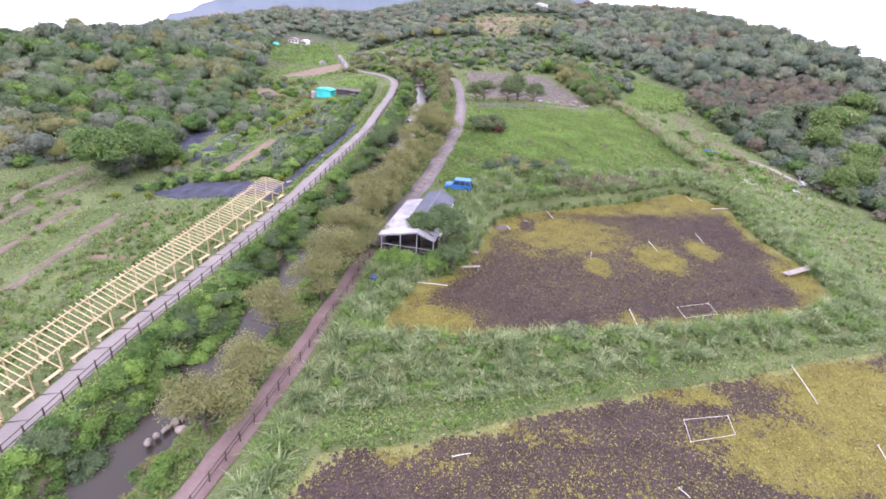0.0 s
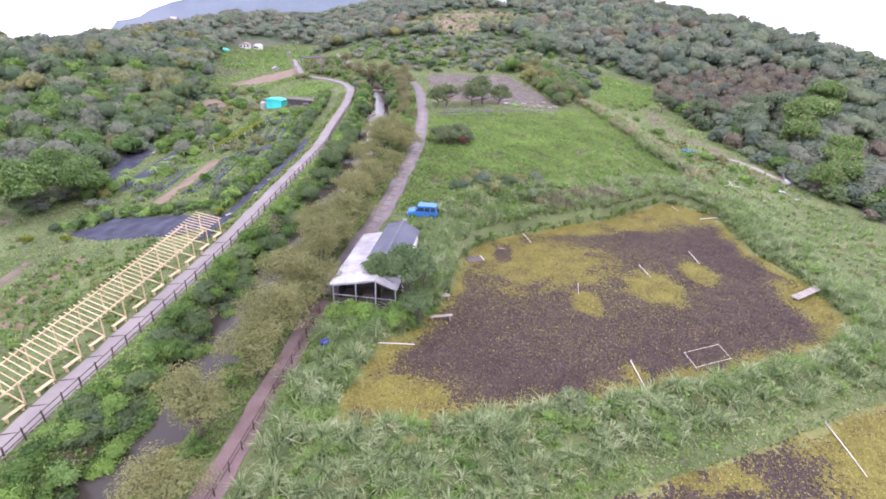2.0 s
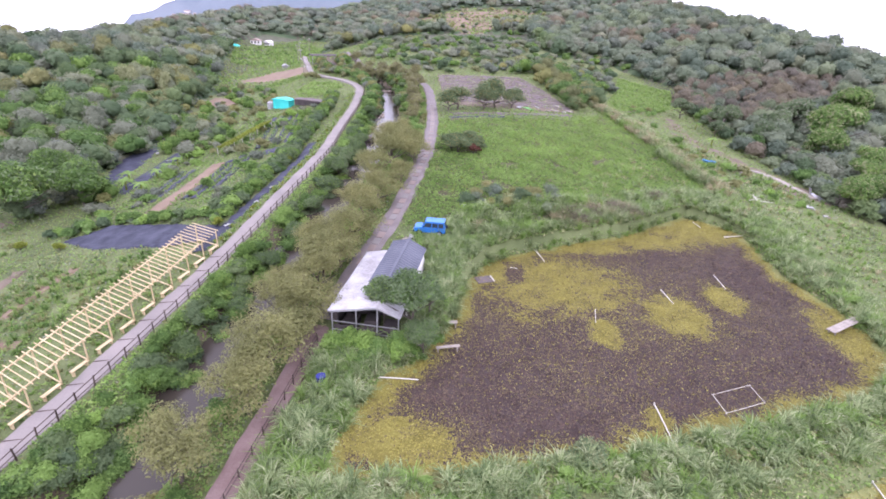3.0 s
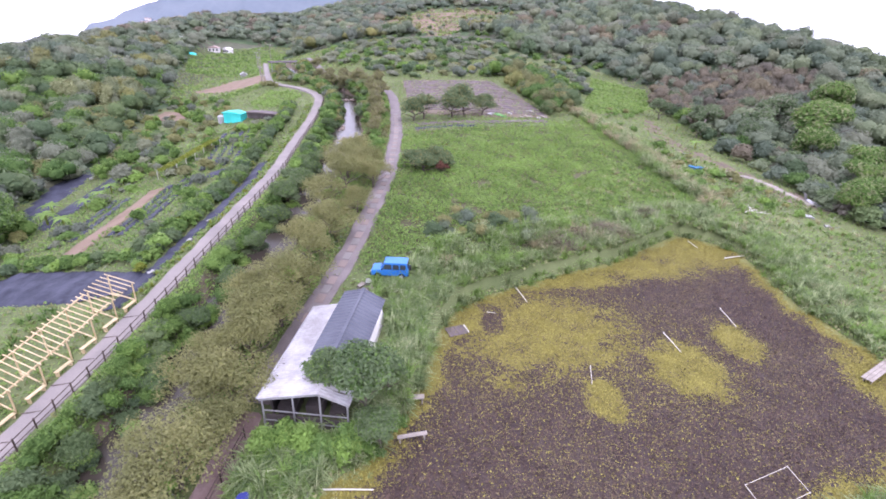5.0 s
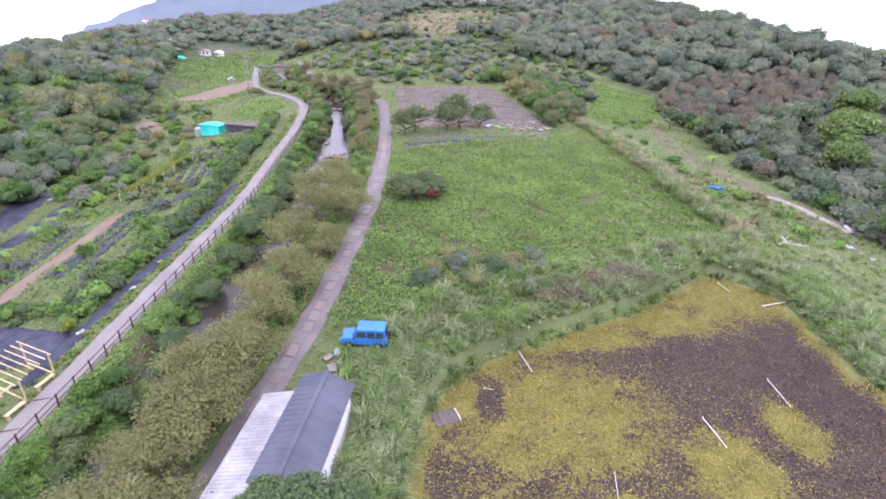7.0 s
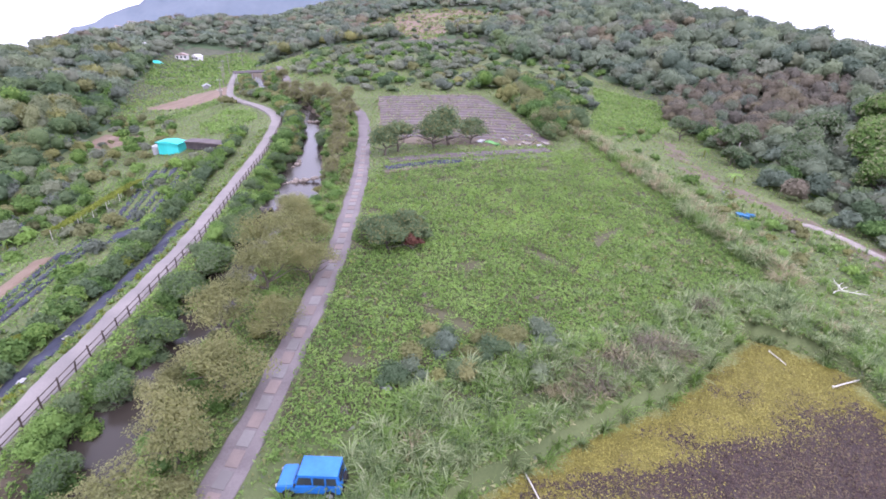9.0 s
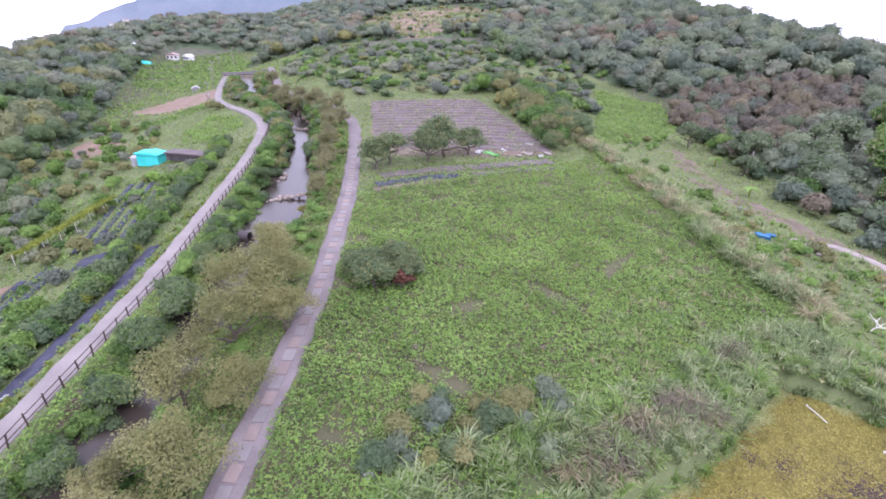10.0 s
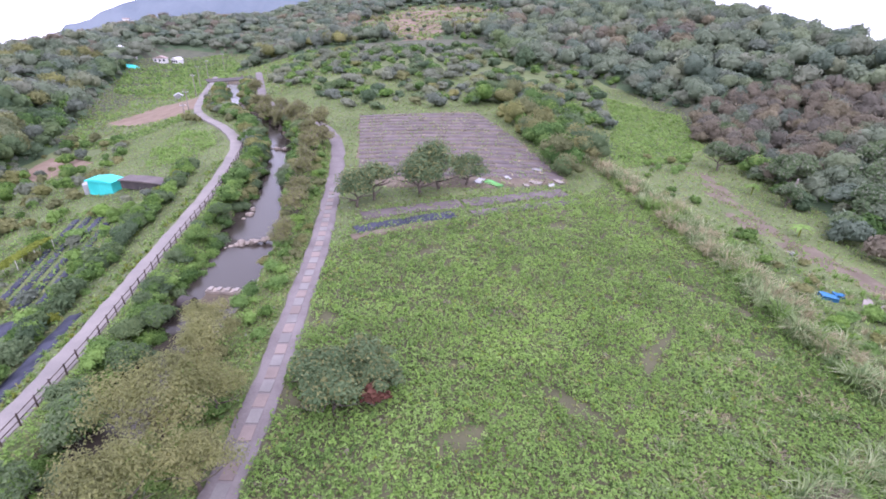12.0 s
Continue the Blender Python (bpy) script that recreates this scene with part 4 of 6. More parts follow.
def understorey():
    """The closed lower canopy that joins the crowns."""
    s = 2.4
    xs, ys = np.arange(-190, 190, s), np.arange(66, 590, s)
    x, y = np.meshgrid(xs, ys)
    x = x + rng.uniform(-0.5, 0.5, x.shape)
    y = y + rng.uniform(-0.5, 0.5, y.shape)
    w = wooded(x, y) & ~inside(THICKET, x, y)
    lump = wave(x * 1.1, y * 1.1) + 0.6 * wave(x * 0.37 + 2, y * 0.41)
    z = ground_z(x, y) + np.where(w, 0.6 + 0.6 * lump + rng.uniform(-0.3, 0.3, x.shape), -0.4)
    i = (np.arange(len(ys) - 1)[:, None] * len(xs) + np.arange(len(xs) - 1)).ravel()
    f = np.stack([i, i + 1, i + len(xs) + 1, i + len(xs)], 1)
    f = f[w.ravel()[f].sum(1) > 0]
    mid = f[:, 0]
    tone = wave(x * 0.05, y * 0.05).ravel()[mid] + rng.normal(size=len(f)) * 0.16
    mi = np.where(tone > 0.6, 0, np.where(tone > 0.35, 1, 0))
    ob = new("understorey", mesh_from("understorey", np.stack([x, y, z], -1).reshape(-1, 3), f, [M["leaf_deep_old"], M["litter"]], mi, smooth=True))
    tagged(ob, "closed lower canopy of the hillside woods", "woodland", kind="stuff")
    px, py = scatter(((-190, 66), (190, 66), (190, 590), (-190, 590)), 0.6)
    k = wooded(px, py) & ~inside(THICKET, px, py) & (rng.uniform(size=len(px)) < np.interp(np.hypot(px - 6, py - 30), [150, 330], [1, 0.28]))
    px, py = px[k], py[k]
    lump = wave(px * 1.1, py * 1.1) + 0.6 * wave(px * 0.37 + 2, py * 0.41)
    at = np.stack([px, py, ground_z(px, py) + 0.4 + 0.6 * lump + rng.uniform(-0.3, 0.6, len(px))], 1)
    v, q = leaves_at(at, np.array([0, 0, 1.0]) + rng.normal(size=(len(at), 3)) * 0.5, rng.uniform(0.45, 0.85, len(at)))
    ob = new("understorey_leaves", mesh_from("understorey_leaves", v, q, [M[m] for m in WOODS], rng.choice(5, len(at), p=(0.4, 0.35, 0.05, 0.12, 0.08))))
    tagged(ob, "loose foliage over the hillside woods", "woodland", kind="stuff")


understorey()

woods()

# scrub between the fields
scrub("thicket", ((4, 164), (30, 163), (40, 134), (50, 150), (58, 186), (72, 230), (50, 262), (-30, 270), (-26, 215), (-10, 178)), 0.055, (1.2, 2.8), (1.0, 1.5), 150, 0.5,
      ("leaf_wood", "leaf_lush", "leaf_olive", "leaf_deep"), "green thicket beyond the vegetable plot", weights=(0.46, 0.24, 0.06, 0.24), keep=lambda x, y: ~inside(TERRACE, x, y) & ~inside(MEADOW, x, y))
scrub("thicket", ((31.5, 127), (37, 127), (41, 140), (45, 156), (38, 178), (24, 168), (31, 147)), 0.12, (1.7, 3.3), (1.4, 2.0), 460, 0.33, ("leaf_olive", "leaf_deep", "leaf_lush"),
      "olive-green trees crowding the plot's edge", weights=(0.4, 0.35, 0.25))
scrub("thicket", ((-13, 128), (-20, 152), (-40, 186), (-44, 205), (-36, 232), (-26, 205), (-14, 168), (-3, 150), (-2, 132)), 0.16, (0.9, 1.9), (1.2, 1.7), 180, 0.46,
      ("leaf_lush", "leaf_wood", "leaf_olive"), "shrubs crowding the upper stream", gap=2.4)
scrub("stream_shrubs", tuple([(x - 5.5, y) for x, y in STREAM if 118 <= y <= 230] + [(x + 4.5, y) for x, y in STREAM[::-1] if 118 <= y <= 230]), 0.3, (1.2, 2.3), (1.2, 1.7), 240, 0.36,
      ("leaf_lush", "leaf_deep", "leaf_olive"), "leafy shrubs leaning over the upper stream", gap=2.0)
scrub("hedge", tuple([(x - 7.4, y) for x, y in ROAD if 66 <= y <= 140] + [(x - 4.9, y) for x, y in ROAD[::-1] if 66 <= y <= 140]), 1.5, (0.8, 1.35), (1.5, 2.1), 240, 0.26,
      ("leaf_lush", "leaf_deep", "leaf_weed", "leaf_lime"), "uneven green hedge beside the farm road", weights=(0.38, 0.42, 0.15, 0.05))
scrub("hedge", ((-46, 70.5), (-44, 75), (-38, 75.5), (-27, 71.5), (-21.5, 69), (-21.5, 66.6), (-27.5, 69), (-38, 73.2), (-43, 70)), 0.7, (0.7, 1.2), (1.2, 1.7), 260, 0.28,
      ("leaf_lush", "leaf_deep", "leaf_weed"), "dense green hedge behind the dark sheeting", weights=(0.45, 0.25, 0.3))
scrub("garden_shrubs", ((-48, 78), (-50, 128), (-24, 132), (-20, 100), (-24, 74)), 0.075, (0.6, 1.7), (1.1, 1.7), 260, 0.34, ("leaf_lush", "leaf_wood", "leaf_weed", "leaf_olive"),
      "scattered green garden shrubs and small trees", weights=(0.35, 0.25, 0.25, 0.15), keep=off_beds)
scrub("garden_shrubs", ((-66, 126), (-44, 126), (-38, 131), (-38, 146), (-50, 180), (-66, 190), (-72, 150)), 0.06, (0.7, 2.2), (1.1, 1.7), 240, 0.42, ("leaf_wood", "leaf_lush", "leaf_olive"),
      "scattered shrubs round the garden plots", keep=lambda x, y: ~inside(REDFIELD, x, y))
scrub("left_woods", ((-78, 78), (-62, 84), (-53, 76), (-48, 86), (-58, 100), (-56, 126), (-66, 150), (-82, 160), (-110, 130), (-95, 85)), 0.1, (1.5, 3.0), (1.4, 2.0), 330, 0.36,
      ("leaf_wood", "leaf_deep", "leaf_lush", "leaf_olive"), "leafy woodland behind the garden plots", category="woodland", weights=(0.4, 0.2, 0.2, 0.2))
scrub("wood_edge", ((66, 74), (63.5, 92), (62.5, 104), (63, 112), (64, 128), (66, 145), (72, 160), (78, 160), (74, 130), (74, 95), (84, 70)), 0.12, (1.2, 2.8), (1.4, 1.9), 340, 0.46,
      ("leaf_deep", "leaf_hill", "leaf_brown", "leaf_lush"), "leafy edge of the woods above the track", category="woodland", weights=(0.4, 0.3, 0.12, 0.18))
scrub("track_shrubs", ((46, 84), (58, 80), (56, 100), (51, 112), (52, 132), (62, 142), (50, 140), (44.5, 126), (45, 108)), 0.15, (0.4, 1.2), (1.1, 1.6), 180, 0.28, ("leaf_weed", "leaf_lush", "leaf_olive"),
      "small bushes between the field boundary and the woods", keep=lambda x, y: ~inside(DIRT, x, y))
scrub("dike_weeds", DIKE, 0.2, (0.35, 0.75), (1.0, 1.4), 220, 0.17, ("leaf_weed", "leaf_lush", "leaf_olive"), "green weeds among the silvergrass on the dike")
cover("pool_margin", ((-9, 14), (-6, 26), (20, 36), (50, 46), (50, 36), (20, 26), (0, 16)), 70, (0.08, 0.17), 0.25, ("turf", "leaf_lush", "leaf_rim"), "short grass on the second pond's margin", "grass", keep=lambda x, y: outline_gap(POOL, x, y) < 2.4)
cover("pool_bank_grass", ((-4.4, 20.6), (2, 22.2), (9, 25.4), (16, 28.3), (15.5, 29.4), (8, 26.8), (2, 26), (-4.6, 25)), 80, (0.08, 0.16), 0.25, ("turf", "leaf_lush"), "short green grass above the second pond", "grass")
tall_grass("silvergrass", ((1.0, 57.6), (6.8, 58.6), (7.2, 61.6), (5.2, 62), (5.0, 59.4), (1.2, 59.0)), 3.4, (0.9, 1.5), 50, ("blade", "leaf_weed"), (0.7, 0.3), "silvergrass in front of the parked car", gap=1.8)
scrub("brown_thicket", THICKET, 0.17, (1.5, 2.7), (1.7, 2.4), 300, 0.36, ("leaf_brown", "leaf_brown", "leaf_wood", "leaf_hill"), "dense brown-green thicket on the slope", weights=(0.6, 0.2, 0.12, 0.08))
cover("track_weeds", DIRT, 11, (0.15, 0.32), 0.3, ("turf", "leaf_olive", "leaf_weed"), "patchy weeds on the dirt track", "weeds", keep=lambda x, y: wave(x * 1.2, y * 1.2) > 0.4)
PONDSIDE = ((-6, 28), (-6, 46), (4, 66), (20, 72), (36, 79), (46, 78), (46, 40), (30, 34), (10, 28))
tall_grass("bank_silvergrass", PONDSIDE, 2.0, (0.7, 1.5), 44, ("blade", "leaf_weed"), (0.75, 0.25), "silvergrass leaning over the pond's edge", keep=lambda x, y: outline_gap(POND, x, y) < 1.5)
cover("pondside_grass", PONDSIDE, 48, (0.14, 0.3), 0.35, ("turf", "leaf_weed", "leaf_rim"), "short grass on the pond margin", "grass", keep=lambda x, y: outline_gap(POND, x, y) < 2.2)
cover("valley_grass", ((-100, 190), (-20, 190), (0, 215), (-10, 330), (-70, 390), (-112, 330)), 3.2, (0.35, 0.7), 0.6, ("turf", "leaf_olive", "leaf_weed", "leaf_wood"), "rough grass on the upper valley floor", "grass", keep=lambda x, y: ~inside(REDFIELD, x, y))
cover("meadow_grass", MEADOW, 12, (0.3, 0.6), 0.4, ("turf", "leaf_weed"), "bright green meadow strip running up to the woods", "grass")


AROUND_SHED = ((-5.4, 40.5), (-2, 39.5), (3.6, 41.5), (5.6, 49), (5.8, 57), (3.6, 58), (2.0, 57.5), (-5.5, 45))
tall_grass("silvergrass", AROUND_SHED, 1.9, (0.8, 1.7), 46, ("blade", "leaf_weed"), (0.78, 0.22), "tall silvergrass crowding round the shed")
scrub("shed_weeds", AROUND_SHED, 0.4, (0.4, 0.95), (1.2, 1.8), 260, 0.17, ("leaf_weed", "leaf_lush"), "leafy green weeds growing against the shed", category="weeds", gap=1.7)
scrub("shed_weeds", ((-4.3, 42.4), (1.8, 41.2), (2.8, 42.9), (-3.7, 43.8)), 1.7, (0.8, 1.15), (1.9, 2.4), 320, 0.17, ("leaf_weed", "leaf_lush"), "tall leafy weeds before the open shed front", category="weeds", gap=1.5)
scrub("terrace_shrubs", ((-66, 40), (-68, 74), (-48, 70), (-40, 34), (-50, 26)), 0.06, (0.4, 0.95), (1.1, 1.6), 200, 0.22, ("leaf_lush", "leaf_olive", "leaf_weed"), "low shrubs among the terrace crops")
# rows of crops on the near terraces and in the garden plots
def crop_rows(name, poly, step, heading, mats, label, size=(0.22, 0.4), per_m=9, height=0.5, band=0.8):
    c, s = math.cos(heading), math.sin(heading)
    p = np.array(poly)
    mid = p.mean(0)
    span = np.abs(p - mid).max() * 1.5
    xs, ys = [], []
    for k in np.arange(-span, span, step):
        n = int(2 * span * per_m)
        t, o = rng.uniform(-span, span, n), rng.normal(size=n) * band * 0.4 + 0.3 * np.sin(k)
        gap = wave(t * 0.35 + k, np.full(n, k * 2.0)) > 0.24
        xs.append((mid[0] + c * t - s * (k + o))[gap])
        ys.append((mid[1] + s * t + c * (k + o))[gap])
    x, y = np.concatenate(xs), np.concatenate(ys)
    k = inside(tuple(map(tuple, poly)), x, y) & clear(x, y, 2.0) & ~on_beds(x, y)
    x, y = x[k], y[k]
    at = np.stack([x, y, ground_z(x, y) + 0.05 + rng.uniform(0, 1, len(x)) ** 1.4 * height], 1)
    v, f = leaves_at(at, np.array([0, 0, 1.0]) + rng.normal(size=(len(at), 3)) * 0.6, rng.uniform(*size, len(at)))
    tagged(new(name, mesh_from(name, v, f, [M[m] for m in mats], rng.choice(len(mats), len(at)))), label, "crops", kind="stuff")


for k, x in enumerate((-64.6, -59.2, -54.2, -48.2, -45.6, -39.0, -33.6)):
    tone = (("leaf_lush", "turf"), ("leaf_bamboo", "leaf_deep"), ("leaf_lush", "leaf_deep"), ("leaf_olive", "leaf_lush"))[k % 4]
    crop_rows("crop_rows", ((x - 1.9, 16), (x - 3.4, 46), (x - 2.4, 80), (x + 1.8, 80), (x + 1.0, 46), (x + 1.9, 16)) if x < -50 else ((x - 1.4, 16), (x - 1.8, 46), (x - 2.2, 64), (x + 1.8, 64), (x + 1.6, 46), (x + 1.6, 16)),
              1.15, radians(94), tone, "broad rows of green crops on the near terraces", size=(0.16, 0.3), per_m=11 + 4 * (k % 2), band=0.55, height=0.5 + 0.3 * (k % 3))
crop_rows("crop_rows", ((-45, 76), (-50, 126), (-26, 130), (-22, 100), (-25, 74)), 1.7, radians(95), ("leaf_weed", "leaf_lush"), "rows of vegetables in the garden plots", per_m=9)
crop_rows("crop_rows", FARFIELD, 5.0, radians(20), ("leaf_weed", "turf", "leaf_lush"), "terraced green fields far up the valley", size=(0.7, 1.2), per_m=8, band=3.2, height=0.9)
crop_rows("crop_rows", ((-32, 146), (-25, 143), (-22, 152), (-26, 163), (-35, 172), (-36, 158)), 1.0, radians(120), ("turf", "leaf_weed"), "dense green crop in the round plot", size=(0.3, 0.5), per_m=10, band=0.9)
crop_rows("crop_rows", ((-64, 180), (-62, 187), (-44, 193), (-40, 186), (-50, 178)), 1.2, radians(20), ("turf", "leaf_lush"), "dense green crop beside the red field", size=(0.35, 0.6), per_m=9, band=1.0)
crop_rows("crop_rows", TERRACE, 7, radians(10), ("leaf_olive", "leaf_brown", "leaf_weed"), "sparse crops on the terraced red slope", size=(0.7, 1.3), per_m=6, band=3.5)
scrub("terrace_scrub", TERRACE, 0.006, (1.4, 2.6), (1.2, 1.7), 46, 0.8, ("leaf_wood", "leaf_olive", "leaf_deep"), "scattered scrub on the terraced slope")
scrub("bamboo", ((-88, 166), (-72, 166), (-69, 176), (-78, 188), (-90, 184)), 0.11, (2.2, 3.4), (2.4, 3.2), 420, 0.5, ("leaf_bamboo", "leaf_bamboo", "leaf_olive"), "pale feathery bamboo grove on the slope", category="bamboo")
scrub("garden_woods", ((-62, 96), (-47, 96), (-41, 112), (-42, 124), (-56, 148), (-66, 150), (-64, 120)), 0.14, (1.2, 2.4), (1.4, 1.9), 300, 0.36, ("leaf_lush", "leaf_wood", "leaf_deep", "leaf_olive"), "mixed green trees closing in the garden plots", category="woodland", keep=off_beds)

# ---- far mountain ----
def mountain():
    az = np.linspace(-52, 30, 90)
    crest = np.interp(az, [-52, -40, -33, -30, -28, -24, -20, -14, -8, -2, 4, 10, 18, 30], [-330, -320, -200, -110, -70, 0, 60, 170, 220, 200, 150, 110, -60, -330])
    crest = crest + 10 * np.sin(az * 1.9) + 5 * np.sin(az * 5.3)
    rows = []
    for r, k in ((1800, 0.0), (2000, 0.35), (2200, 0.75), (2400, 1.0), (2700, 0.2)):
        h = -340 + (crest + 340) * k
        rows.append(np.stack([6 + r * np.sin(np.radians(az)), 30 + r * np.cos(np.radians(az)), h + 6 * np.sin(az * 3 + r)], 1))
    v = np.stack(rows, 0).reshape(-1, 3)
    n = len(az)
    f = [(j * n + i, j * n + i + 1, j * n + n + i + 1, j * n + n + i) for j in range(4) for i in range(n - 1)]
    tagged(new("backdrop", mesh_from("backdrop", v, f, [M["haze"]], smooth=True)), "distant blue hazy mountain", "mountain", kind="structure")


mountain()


# ---- timber pergola beside the road ----
def offset_line(line, d, step, first, last):
    x, y, a = along(line, step, first, last)
    return x - np.sin(a) * d, y + np.cos(a) * d, a


def start_of(line, y_at):
    """Distance along a line at which it passes a given y."""
    x, y, _ = along(line, 0.5)
    return 0.5 * int(np.argmin(np.abs(y - y_at)))


def pergola():
    s0, s1 = start_of(ROAD, 13), start_of(ROAD, 60.8)
    step = 0.5
    x0, y0, a = offset_line(ROAD, 1.62, step, s0, s1)
    x1, y1, _ = offset_line(ROAD, 4.5, step, s0 + 0.8, s1 + 0.8)
    base = np.minimum(ground_z(x0, y0), ground_z(x1, y1) + 0.3)
    top = np.convolve(np.pad(base, 4, mode="edge"), np.ones(9) / 9, "valid") + 2.05
    pg = thing("pergola", Matrix.Identity(4), "long pale new timber pergola with an open slatted roof", "pergola")
    n = len(x0)
    for i in range(n):
        dx, dy = x0[i] - x1[i], y0[i] - y1[i]
        k = 0.13
        part("slat", beam(bmesh.new(), (x1[i] - dx * k, y1[i] - dy * k, top[i] + 0.1), (x0[i] + dx * k, y0[i] + dy * k, top[i] + 0.09), 0.058, 0.075), M["wood"], pg)
    for xs, ys in ((x0, y0), (x1, y1)):
        for i in range(0, n - 7, 7):
            part("beam", beam(bmesh.new(), (xs[i], ys[i], top[i]), (xs[i + 7], ys[i + 7], top[i + 7]), 0.08, 0.11), M["wood"], pg)
        for i in range(2, n, 5):
            gz = zg(xs[i], ys[i]) - 0.1
            part("post", beam(bmesh.new(), (xs[i], ys[i], gz), (xs[i], ys[i], top[i] - 0.04), 0.1, bevel=0.01), M["wood"], pg)
    for i in range(2, n, 5):
        gz = zg(x0[i], y0[i])
        part("tie", beam(bmesh.new(), (x0[i], y0[i], gz + 0.12), (x1[i], y1[i], gz + 0.12), 0.09), M["wood"], pg)
    # benches between the posts and the road
    first = None
    xb, yb, ab = offset_line(ROAD, 1.42, step, s0, s1)
    for i in range(5, n - 1, 5):
        m = Matrix.Translation((xb[i], yb[i], zg(xb[i], yb[i]))) @ pose(0, 0, 0, 0, 0, math.degrees(ab[i]))
        if first is None:
            first = thing("bench", m, "plain pale timber bench beside the pergola", "bench", group="benches along the pergola")
            for y in (-0.13, 0.03):
                part("seat_plank", box(bmesh.new(), -0.75, 0.75, y, y + 0.14, 0.38, 0.43, 0.008), M["wood"], first)
            for x in (-0.6, 0.6):
                part("leg", box(bmesh.new(), x - 0.05, x + 0.05, -0.12, 0.16, -0.15, 0.38, 0.008), M["wood"], first)
        else:
            copy_thing(first, m)


pergola()
# thin dark strips laid slantwise across the road beside the pergola
jx, jy, ja = along(ROAD, 2.5, start_of(ROAD, 14), start_of(ROAD, 60))
for x, y, a in zip(jx, jy, ja):
    z = float(np.interp(y, ry, rz_))
    dip = math.degrees(math.atan((np.interp(y + 1, ry, rz_) - np.interp(y - 1, ry, rz_)) / 2))
    bm = box(bmesh.new(), -0.035, 0.035, -1.05, 1.05, -0.03, 0.006)
    part("expansion_joint", bm, M["darkwood"], road, at=Matrix.Translation((x + 0.2, y, z)) @ pose(0, 0, 0, 0, 0, math.degrees(a)) @ pose(0, 0, 0, 0, -dip, 24))


# ---- road fence and lane railing ----
def fence(name, line, d, lo, hi, step, tall, mat, label, rails=(0.45, 0.9), w=0.1):
    fx, fy, fa = offset_line(line, d, step, start_of(line, lo), start_of(line, hi))
    fn = thing(name, Matrix.Identity(4), label, "fence")
    z = ground_z(fx, fy)
    z = np.convolve(np.pad(z, 2, mode="edge"), np.ones(5) / 5, "valid") + 0.05
    bm = bmesh.new()
    rod(bm, (0, 0, -0.5), (0, 0, tall), w * 0.62, w * 0.55, 8)
    rod(bm, (0, 0, tall), (0, 0, tall + 0.05), w * 0.55, w * 0.2, 8)
    ob = part("post", bm, mat, fn, at=Matrix.Translation((fx[0], fy[0], z[0])))
    for i in range(1, len(fx)):
        piece("post", ob.data, fn, Matrix.Translation((fx[i], fy[i], z[i])) @ pose(0, 0, 0, rng.normal() * 2, rng.normal() * 2, 0))
    for h in rails:
        for i in range(0, len(fx) - 1):
            part("rail", rod(bmesh.new(), (fx[i], fy[i], z[i] + h), (fx[i + 1], fy[i + 1], z[i + 1] + h), w * 0.36, n=6), mat, fn)


fence("road_fence", ROAD, -1.38, 12, 146, 1.55, 1.0, M["darkwood"], "dark brown wooden post and rail fence beside the road")
fence("lane_railing", LANE, -0.45, 10, 45, 1.5, 0.9, M["darkwood"], "thin dark wooden railing on the old lane", rails=(0.5, 0.86), w=0.07)


